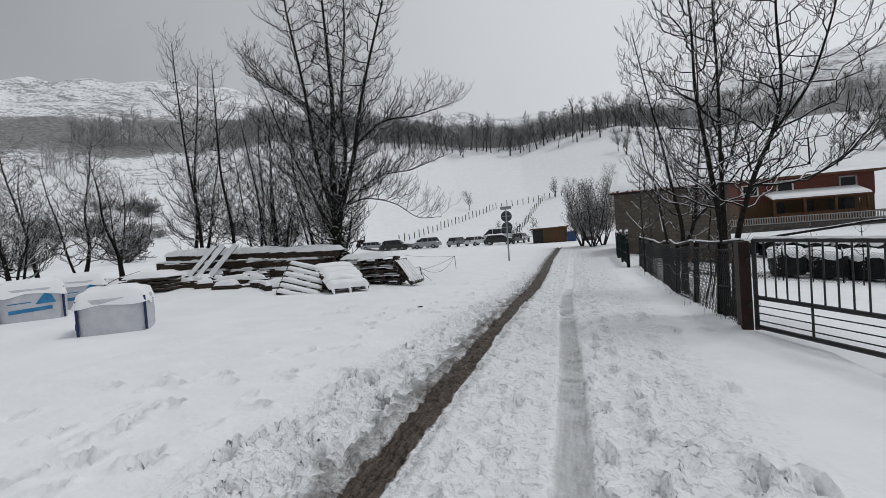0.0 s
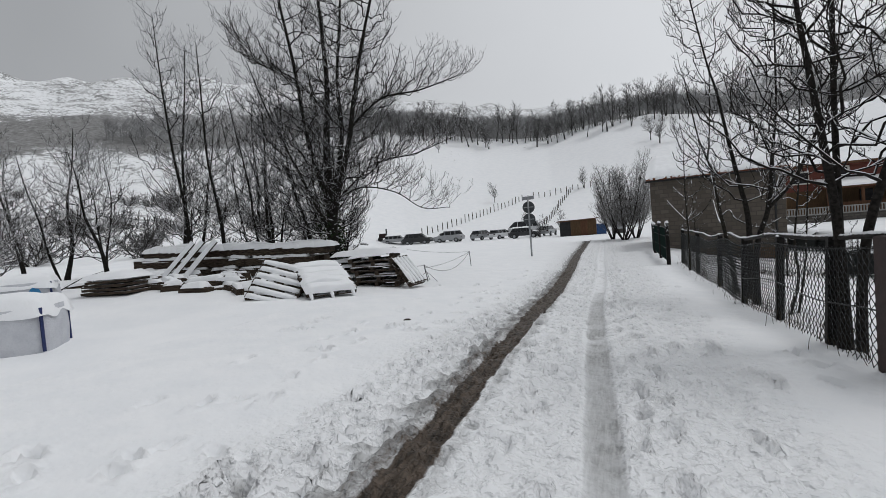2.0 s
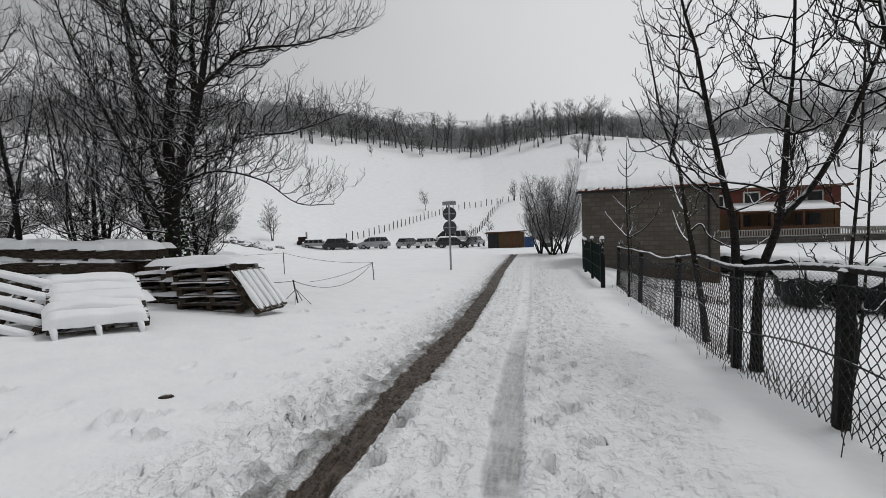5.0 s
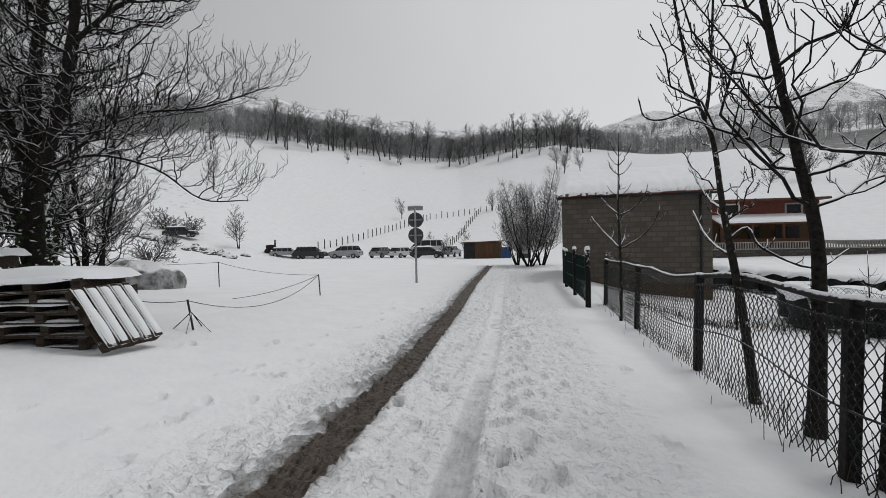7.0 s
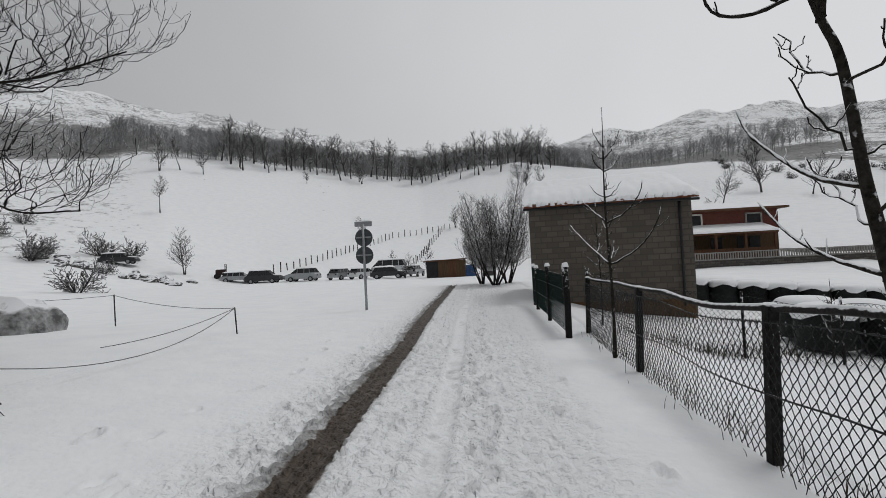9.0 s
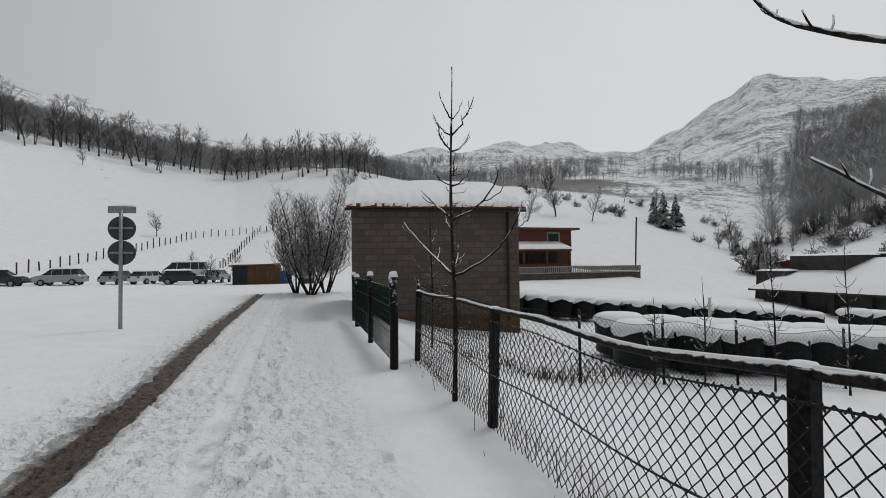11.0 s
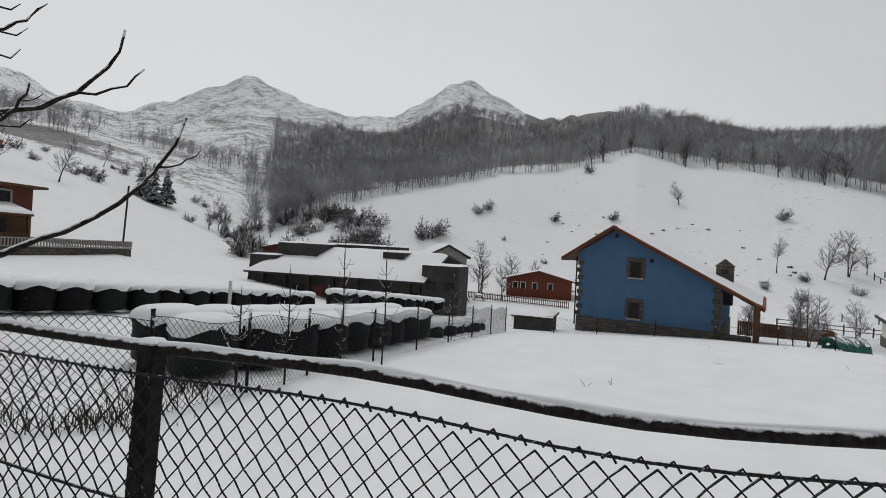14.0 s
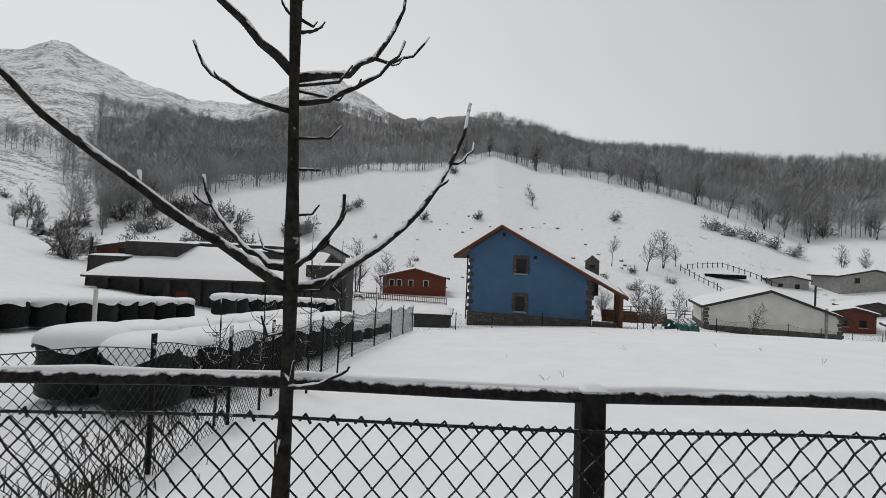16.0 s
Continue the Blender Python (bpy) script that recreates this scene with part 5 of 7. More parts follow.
# the barn by the lane
barn = thing("barn", pose(2.0, 27.8, 0, 0, 0, -8) @ Matrix.Diagonal((0.945, 1, 1, 1)), "grey rendered barn with a snow-laden tiled roof", "barn")
part("wall", G().prism([(0, -1.5), (7.0, -1.5), (7.0, 3.1), (3.4, 4.25), (0, 3.1)], 0, 5.8, Matrix(((0, 1, 0, 0), (1, 0, 0, 0), (0, 0, 1, 0), (0, 0, 0, 1)))), BARNW, barn)
part("stone_base", G().box(2.9, -0.015, -1.5, 5.7, 0.05, 1.12), SHEDW, barn, "damp-stained lower wall")
roof = part("roof", G().prism([(-0.25, 3.06), (3.4, 4.27), (7.3, 3.0), (7.3, 3.12), (3.4, 4.39), (-0.25, 3.18)], -0.15, 6.0, Matrix(((0, 1, 0, 0), (1, 0, 0, 0), (0, 0, 1, 0), (0, 0, 0, 1)))), TERRA, barn, "old clay tiles")
rng = random.Random(5)
tile = G()
for i in range(7):
    a = math.pi * i / 6
    for y in (0, 0.4):
        tile.v.append((0.085 * math.cos(a), y, 0.06 * math.sin(a)))
tile.f += [(2 * i, 2 * i + 1, 2 * i + 3, 2 * i + 2) for i in range(6)] + [tuple(range(0, 14, 2))]
tme = mesh_of("tile", tile, TERRA)
for i in range(30):
    ob = new("tile", tme)
    ob.parent = roof
    ob.matrix_basis = pose(0.0 + i * 0.2, -0.36 + rng.gauss(0, 0.02), 3.10, 17, 0, rng.gauss(0, 3))
sn = G()
for i in range(61):
    for j in range(26):
        u, v = i / 60, j / 25
        x, y = -0.2 + 6.25 * u, -0.33 + 7.6 * v
        z = 3.17 + (y + 0.25) * 0.331 if y < 3.4 else 4.38 - (y - 3.4) * 0.326
        e = min(1, 14 * v + 0.2, 9 * (1 - v), 12 * u + 0.25, 12 * (1 - u) + 0.25)
        lump = 0.10 * max(0, noise.noise(Vector((x * 3.2, y * 2.6, 9)))) + 0.06 * abs(math.sin(x * math.pi / 0.4)) * max(0, 1 - 4 * v)
        sn.v.append((x, y - (0.06 * noise.noise(Vector((x * 4, 0, 2))) if j == 0 else 0), z + 0.22 * e + lump * e))
for i in range(60):
    for j in range(25):
        a = i * 26 + j
        sn.f.append((a, a + 26, a + 27, a + 1))
part("roof_snow", sn, CAP, roof, "lumpy snow on the tiles", True)
part("downpipe", G().tube([(5.38, -0.09, 3.05), (5.38, -0.09, -0.6)], 0.05, 8), BLACKST, barn, smooth=True)
part("gutter", G().tube([(-0.2, -0.26, 3.03), (6.0, -0.26, 3.0)], 0.045, 8), BLACKST, barn, smooth=True)
for i in range(46):
    x = -0.15 + 6.1 * (i + rng.random()) / 46
    part("eave_snow", G().pad(x, -0.28, 3.16, rng.uniform(0.12, 0.26), 0.24, rng.uniform(0.05, 0.13), seed=i * 1.7, nx=6, ny=6, droop=0.05), CAP, roof, "lump of snow over the eave", True)

# the red brick house with its terrace
rh = thing("red_brick_house", pose(16.5, 57.5, 0), "red brick and stone house with a porch and snowy roof", "house", "houses")
part("stone_storey", G().box(6.1, 5, -2.0, 12.0, 10, 4.4), SHEDW, rh, "ochre stone ground floor")
part("brick_storey", G().box(6.1, 5, 2.4, 12.1, 10.1, 2.3), BRICKRED, rh, "red brick upper floor")
rf = part("roof", G().box(6.1, 5, 4.7, 13.4, 11.6, 0.2, ch=0.03), WOODB, rh)
g = G()
for j in range(13):
    for i in range(21):
        u, v = i / 20, j / 12
        e = min(1, 7 * min(u, 1 - u, v, 1 - v))
        g.v.append((-0.6 + 13.4 * u, -0.8 + 11.6 * v, 4.9 + 0.25 * e ** 0.5 + 1.3 * min(v, 1 - v) * 1.6 * min(1, 3 * min(u, 1 - u))))
for j in range(12):
    for i in range(20):
        a = j * 21 + i
        g.f.append((a, a + 1, a + 22, a + 21))
part("roof_snow", g, CAP, rf, "smooth snow on a low roof", True)
porch = part("porch_roof", G().add([(2.4, -2.6, 2.55), (10.6, -2.6, 2.55), (10.6, 0, 3.3), (2.4, 0, 3.3), (2.4, -2.6, 2.4), (10.6, -2.6, 2.4), (10.6, 0, 3.1), (2.4, 0, 3.1)], [(0, 1, 2, 3), (7, 6, 5, 4), (0, 4, 5, 1), (1, 5, 6, 2), (3, 7, 4, 0)]), WOODB, rh, "lean-to porch roof")
part("porch_snow", G().add([(2.35, -2.65, 2.56), (10.65, -2.65, 2.56), (10.65, 0, 3.32), (2.35, 0, 3.32), (2.4, -2.5, 2.76), (10.6, -2.5, 2.76), (10.6, 0, 3.48), (2.4, 0, 3.48)], [(4, 5, 6, 7), (0, 1, 5, 4), (1, 2, 6, 5), (3, 0, 4, 7)]), CAP, porch)
for x in (2.6, 5.2, 7.8, 10.4):
    part("porch_post", G().box(x, -2.4, -0.6, 0.2, 0.2, 3.0), WOODB, rh)
part("porch_rail", G().box(6.5, -2.45, 0.2, 8.0, 0.08, 0.9), WOODB, rh)
for x, z in ((1.2, 3.2), (9.9, 3.3), (4.4, 3.4)):
    w = part("window", G().box(x, -0.06, z, 1.3, 0.05, 1.0), GLASS, rh)
    part("window_frame", G().box(x - 0.7, -0.1, z - 0.05, 0.14, 0.1, 1.15).box(x + 0.7, -0.1, z - 0.05, 0.14, 0.1, 1.15).box(x, -0.1, z + 1.0, 1.54, 0.1, 0.14).box(x, -0.12, z - 0.12, 1.6, 0.16, 0.12), WHITEW if x != 9.9 else CONC, w)
for x in (3.8, 6.4, 8.8, 9.9):
    part("door", G().box(x, -0.02, 0.1, 1.0, 0.06, 2.1), GLASS, rh)
part("side_window", G().box(12.17, 3, 3.2, 0.05, 1.2, 1.0).box(12.17, 3, 0.4, 0.05, 1.2, 1.0), GLASS, rh)
tr_ = thing("terrace", pose(16.5, 54.0, 0), "stone terrace wall with a pale balustrade", "terrace")
part("retaining_wall", G().add([(-2, 0, -2.2), (18.2, 0, -2.2), (18.2, 0, 0.1), (-2, 0, 0.1), (-2, 3, -2.2), (13, 9, -2.2), (13, 9, 0.1), (-2, 3, 0.1)], [(0, 1, 2, 3), (1, 5, 6, 2), (3, 2, 6, 7)]), STONE, tr_, "dark stone retaining wall")
part("handrail", G().box(8.1, 0, 0.72, 20.2, 0.14, 0.09).box(8.1, 0, 0.12, 20.2, 0.16, 0.1), CONC, tr_)
part("far_wall", G().tube([(18.2, 0, 0.5), (13, 9, 0.6)], 0.3, 4), CONC, tr_)
for i in range(94):
    part("baluster", G().box(-1.9 + i * 0.215, 0, 0.2, 0.08, 0.08, 0.53), CONC, tr_)


# ---- things by the lane: sign, sheds, cars
sg = thing("road_sign", at(-3.87, 26.45), "galvanised pole with two round signs and a plate, seen from behind", "sign")
part("pole", G().tube([(0, 0, -0.4), (0, 0, 3.0)], 0.045, 10), STEEL, sg, smooth=True)
for z, nm in ((2.54, "round_sign"), (1.92, "round_sign")):
    g = G()
    g.tube([(0, 0.06, z), (0, 0.085, z)], 0.31, 28)
    d = part(nm, g, SIGNB, sg, "grey metal back of a round sign")
    rim = G()
    rim.tube([(0.31 * math.cos(a * math.pi / 14), 0.06, z + 0.31 * math.sin(a * math.pi / 14)) for a in range(29)], 0.012, 5)
    part("rim", rim, STEEL, d, smooth=True)
    part("bracket", G().box(0, 0.03, z - 0.02, 0.5, 0.05, 0.05), STEEL, d)
pl = part("plate", G().box(0, 0.07, 2.93, 0.62, 0.03, 0.17, ch=0.008), STEEL, sg, "small oblong plate")
part("snow_line", G().pad(0, 0.07, 3.10, 0.62, 0.06, 0.04, nx=10, ny=4), CAP, pl, smooth=True)

shed = thing("wooden_shed", pose(-5.9, 62, lz(-4, 62)), "small brown wooden shed with a flat snowy roof", "shed")
part("wall", G().box(2.15, 1.6, -0.2, 4.3, 3.2, 2.1), SHEDW, shed)
# shade of the left bay as a dark sheet on the closed wall
part("bay_shade", G().box(0.65, -0.02, 0.0, 1.3, 0.06, 1.85), GLASS, shed)
for i in range(9):
    part("board", G().box(1.5 + i * 0.32, -0.02, 0.0, 0.29, 0.05, 1.9, ch=0.006), SHEDW, shed)
part("door", G().box(2.9, -0.06, 0.0, 0.8, 0.05, 1.8), WOODB, shed)
part("roof", G().add([(-0.3, -0.4, 1.9), (4.6, -0.4, 2.05), (4.6, 3.5, 2.1), (-0.3, 3.5, 1.95), (-0.3, -0.4, 1.78), (4.6, -0.4, 1.93), (4.6, 3.5, 1.98), (-0.3, 3.5, 1.83)], [(0, 1, 2, 3), (0, 4, 5, 1), (1, 5, 6, 2), (2, 6, 7, 3), (3, 7, 4, 0), (7, 6, 5, 4)]), WOODB, shed)
part("roof_snow", G().pad(2.15, 1.55, 1.97, 4.9, 3.9, 0.22), CAP, shed, smooth=True)
bx = thing("blue_container", pose(-1.0, 62.5, lz(-1, 62.5)), "dark blue waste container beside the shed", "container")
part("body", G().box(0, 0, 0, 1.1, 1.0, 1.15, ch=0.05), BLUEBOX, bx)
part("lid", G().box(0, 0, 1.15, 1.2, 1.1, 0.12, ch=0.04), BLUEBOX, bx)
kb = thing("small_kiosk", pose(1.0, 60.5, lz(1, 60.5)), "small grey kiosk with a snowy flat roof", "kiosk")
part("body", G().box(0, 0, -0.2, 1.4, 1.2, 1.9, ch=0.03), DARKW, kb)
part("panel", G().box(0.15, -0.62, 0.5, 0.8, 0.05, 0.9), STEEL, kb)
part("roof", G().box(0, 0, 1.7, 1.7, 1.5, 0.12, ch=0.03), WOODB, kb)
part("roof_snow", G().pad(0, 0, 1.82, 1.7, 1.5, 0.16), CAP, kb, smooth=True)


def car(m, paint, label, ln=4.4, h=1.5, van=0.0, snow=True):
    t = thing("parked_car", m, label, "car", "parked cars")
    k = ln / 4.4
    side = [(-2.2, 0.35), (2.2, 0.35), (2.22, 0.62), (2.1, 0.82), (1.35 + van, 0.95), (-1.9, 0.98), (-2.18, 0.8), (-2.22, 0.5)]
    g = G()
    rows = []
    for y, s in ((-0.88, 0.96), (-0.8, 1.0), (0.8, 1.0), (0.88, 0.96)):
        rows.append([(x * k * s, y, z * (h / 1.5) if 0.5 < z else z) for x, z in side])
    for r in rows:
        g.v += r
    n = len(side)
    for j in range(3):
        for i in range(n):
            g.f.append((j * n + i, j * n + (i + 1) % n, (j + 1) * n + (i + 1) % n, (j + 1) * n + i))
    g.f += [tuple(range(n - 1, -1, -1)), tuple(3 * n + i for i in range(n))]
    part("body", g, paint, t)
    zb = 0.94 * h / 1.5
    lo, hi = [(-1.95, zb), (1.3 + van, zb)], [(-1.6, h), (0.55 + van, h)]
    cab = [(lo[0][0] * k, -0.78, zb), (lo[1][0] * k, -0.78, zb), (lo[1][0] * k, 0.78, zb), (lo[0][0] * k, 0.78, zb), (hi[0][0] * k, -0.62, h - 0.05), (hi[1][0] * k, -0.62, h - 0.05), (hi[1][0] * k, 0.62, h - 0.05), (hi[0][0] * k, 0.62, h - 0.05)]
    for q in ((0, 1, 5, 4), (1, 2, 6, 5), (2, 3, 7, 6), (3, 0, 4, 7)):
        part("window", G().add([cab[c] for c in q], [(0, 1, 2, 3)]), CARGLASS, t, "dark glass")
    part("roof", G().box((hi[0][0] + hi[1][0]) / 2 * k, 0, h - 0.06, (hi[1][0] - hi[0][0]) * k + 0.1, 1.32, 0.07, ch=0.02), paint, t)
    for x in (lo[0][0] * 0.62, -0.45, 0.45 + van * 0.5):
        for y in (-1, 1):
            part("pillar", G().tube([(x * k, 0.79 * y, zb), (x * k * 0.94, 0.63 * y, h - 0.03)], 0.045, 5), paint, t)
    for x in (-1.35 * k, 1.35 * k):
        for y in (-0.86, 0.86):
            w = part("wheel", G().tube([(x, y - 0.1, 0.33), (x, y + 0.1, 0.33)], 0.33, 16), RUBBER, t, "black tyre")
            part("rim", G().tube([(x, y - 0.11, 0.33), (x, y + 0.11, 0.33)], 0.2, 12), STEEL, w)
    for y in (-0.62, 0.62):
        part("headlight", G().box(2.16 * k, y, 0.62, 0.12, 0.34, 0.14, ch=0.02), STEEL, t)
        part("tail_light", G().box(-2.17 * k, y, 0.7, 0.1, 0.24, 0.2, ch=0.02), RUST, t)
    part("bumper", G().box(2.2 * k, 0, 0.36, 0.16, 1.6, 0.2, ch=0.03), BLACKST, t)
    if snow:
        part("roof_snow", G().pad((hi[0][0] + hi[1][0]) / 2 * k, 0, h, (hi[1][0] - hi[0][0]) * k + 0.5, 1.45, 0.16, seed=ln), CAP, t, "snow on the roof", True)
        part("bonnet_snow", G().pad(1.65 * k, 0, 0.9 * h / 1.5, 1.0 * k, 1.5, 0.1, seed=ln + 2), CAP, t, "snow on the bonnet", True)
    return t


SILVER = simple("silver_paint", (0.28, 0.29, 0.3), (0.36, 0.37, 0.38), 3, 0.35, metal=0.5, bumpd=0)
BLACKP = simple("black_paint", (0.012, 0.013, 0.015), (0.025, 0.026, 0.028), 3, 0.3, bumpd=0, spec=0.5)
WHITEP = simple("white_paint", (0.55, 0.56, 0.57), (0.66, 0.67, 0.68), 3, 0.35, bumpd=0)
for x, y, rz, p, lab, ln, h, van, sn in ((-33.6, 73, 10, SILVER, "silver estate car parked in the snow", 4.4, 1.4, 0, True), (-29.4, 72, 5, BLACKP, "black off-road car parked in the snow", 4.7, 1.75, 0.1, True), (-31.5, 75.5, 30, BLACKP, "dark car half hidden behind others", 4.3, 1.5, 0, True),
        (-23.9, 72, 178, SILVER, "silver off-road car dusted with snow", 4.5, 1.75, 0.1, True), (-18.9, 73, 70, SILVER, "grey car parked end-on in the snow", 4.2, 1.5, 0, True), (-15.9, 73, 60, WHITEP, "white car parked beside others", 4.3, 1.45, 0, True), (-12.4, 74.5, 175, WHITEP, "white camper van under snow", 5.2, 2.4, 0.7, True),
        (-11.4, 68, 3, BLACKP, "black car with a white snow-covered roof", 4.3, 1.45, 0, True), (-8.6, 71, 80, SILVER, "small grey car near the shed", 3.9, 1.45, 0, True), (-47, 68, 20, BLACKP, "dark car parked by a bank of stones", 4.3, 1.45, 0, True), (-26.2, 76.5, 175, SILVER, "grey trailer-like estate car under snow", 4.4, 1.5, 0, True)):
    car(at(x, y, rz), p, lab, ln, h, van, sn)
dg = thing("small_dumper", at(-36.3, 73.5, 20), "small dark dumper truck at the edge of the car park", "vehicle")
part("skip", G().box(0, 0, 0.5, 1.3, 1.2, 0.8, ch=0.1), RUST, dg)
part("cab_frame", G().tube([(0.6, -0.5, 0.8), (0.6, -0.5, 2.0), (0.6, 0.5, 2.0), (0.6, 0.5, 0.8)], 0.06, 6), BLACKST, dg)
part("wheel", G().tube([(-0.5, -0.7, 0.35), (-0.5, 0.7, 0.35)], 0.35, 14).tube([(0.6, -0.7, 0.3), (0.6, 0.7, 0.3)], 0.3, 14), RUBBER, dg)


# ---- post fences up the hill
def post_row(name, pts, label, h=1.3, step=1.6, rails=(), r=0.055, mat=None):
    f = thing(name, pose(0, 0, 0), label, "fence", "post fences")
    n = 0
    rng = random.Random(len(pts) * 7 + int(pts[0][0]))
    for (xa, ya), (xb, yb) in zip(pts, pts[1:]):
        ln = math.hypot(xb - xa, yb - ya)
        k = max(1, round(ln / step))
        for i in range(k):
            x, y = xa + (xb - xa) * i / k, ya + (yb - ya) * i / k
            hh = h * rng.uniform(0.8, 1.15)
            part("post", G().tube([(x, y, lz(x, y) - 0.3), (x + rng.gauss(0, 0.05), y, lz(x, y) + hh)], r, 6), mat or TIMBER, f)
        for q in rails:
            part("rail", G().tube([(xa + (xb - xa) * i / 20, ya + (yb - ya) * i / 20, lz(xa + (xb - xa) * i / 20, ya + (yb - ya) * i / 20) + q) for i in range(21)], r * 0.7, 5), mat or TIMBER, f)
    return f


post_row("hill_fence", [(-33, 83), (-29, 95), (-25.3, 106), (-20, 118), (-8.5, 125), (2, 126)], "long row of dark fence posts up the snowy pasture", 1.5, 1.5, r=0.09)
post_row("hill_fence", [(-12, 95), (-10.8, 112), (-8.5, 125)], "row of dark fence posts climbing the pasture", 1.5, 2.0, r=0.09)
post_row("corral_fence", [(94, -34), (86, -36), (83, -36)], "wooden post fence of a snowy corral", 1.2, 1.1, (0.9,), r=0.08)
post_row("corral_fence", [(95, -36), (96, -44), (90, -47), (86, -48)], "wooden post fence of a snowy corral", 1.2, 1.1, (0.9,), r=0.08)
post_row("field_fence", [(78, -22), (77, -30), (80, -36)], "low field fence with sparse posts", 1.0, 2.2, r=0.07)
post_row("field_fence", [(62, -8), (66, -18), (70, -24)], "wooden rail fence by the field track", 1.1, 2.2, (0.5, 0.95), r=0.08)
trough = thing("feeding_trough", at(90.5, -41, 60), "long dark feeding trough with snow on top", "trough")
part("body", G().box(0, 0, 0, 7.0, 1.2, 0.8, ch=0.05), WRAP, trough)
part("snow_cap", G().pad(0, 0, 0.8, 7.2, 1.6, 0.25), CAP, trough, smooth=True)


def picket(name, xa, ya, xb, yb, label, h=0.95, dz=0.0):
    f = thing(name, pose(0, 0, 0), label, "fence", "picket fences")
    ln = math.hypot(xb - xa, yb - ya)
    n = int(ln / 0.24)
    for i in range(n + 1):
        x, y = xa + (xb - xa) * i / n, ya + (yb - ya) * i / n
        part("picket", G().box(x, y, lz(x, y) + 0.1 + dz, 0.09, 0.09, h), WOODB, f)
    for q in (0.3, 0.85):
        part("rail", G().tube([(xa, ya, lz(xa, ya) + q + dz), (xb, yb, lz(xb, yb) + q + dz)], 0.05, 5), WOODB, f)
    return f


picket("picket_fence", 64, 29, 60, 15, "brown wooden picket fence by the cabin")
picket("picket_fence", 36, 4.2, 44, -5.0, "brown wooden picket fence behind the blue house", dz=0.3)
for x, y in ((59, 28), (62, 26.5)):
    t = thing("picnic_table", at(x, y, 20), "wooden picnic table covered with snow", "table", "picnic tables")
    part("tabletop", G().box(0, 0, 0.72, 1.8, 0.8, 0.06), TIMBER, t)
    part("bench", G().box(0, -0.7, 0.42, 1.8, 0.28, 0.05), TIMBER, t)
    part("bench", G().box(0, 0.7, 0.42, 1.8, 0.28, 0.05), TIMBER, t)
    for sx in (-0.6, 0.6):
        part("leg", G().tube([(sx, -0.75, 0), (sx, -0.2, 0.74)], 0.05, 5).tube([(sx, 0.75, 0), (sx, 0.2, 0.74)], 0.05, 5), TIMBER, t)
    part("snow_cap", G().pad(0, 0, 0.78, 1.8, 0.8, 0.15), CAP, t, smooth=True)
sh = thing("garden_shelter", at(31.0, 17.2, -5), "low dark timber shelter beside the blue house", "shelter")
part("body", G().box(0, 0, -0.2, 3.4, 2.2, 1.1, ch=0.03), DARKW, sh)
part("roof", G().box(0, 0, 0.9, 3.7, 2.5, 0.12, ch=0.03), TIMBER, sh)
part("snow_cap", G().pad(0, 0, 1.02, 3.6, 2.4, 0.2), CAP, sh, smooth=True)
line_fence("garden_fence", [(25.0, 18.4), (29.5, 13.6), (30.5, 4.0), (33.0, -8.0), (37, -26)], "low wire fence at the foot of the paddock", 0.95, 3.0, 0.14)
# polytunnel heap by the garden
pt = thing("green_polytunnel", at(34.8, -1.2, -70, 0, 0.72), "collapsed green polytunnel frame with torn sheeting", "polytunnel")
g = G()
for j in range(9):
    for i in range(13):
        a = math.pi * i / 12
        q = 1 + 0.10 * noise.noise(Vector((i * 0.7, j * 0.8, 2)))
        g.v.append((-1.5 + 3.0 * j / 8, 1.0 * q * math.cos(a), 1.15 * q * math.sin(a)))
for j in range(8):
    for i in range(12):
        if (i * 5 + j * 3) % 11 > 0:
            a = j * 13 + i
            g.f.append((a, a + 1, a + 14, a + 13))
part("sheeting", g, TARPG, pt, "torn green sheeting", True)
for j in range(5):
    part("hoop", G().tube([(-1.5 + 0.75 * j, 1.05 * math.cos(math.pi * i / 10), 1.2 * math.sin(math.pi * i / 10)) for i in range(11)], 0.025, 5), BLACKST, pt)


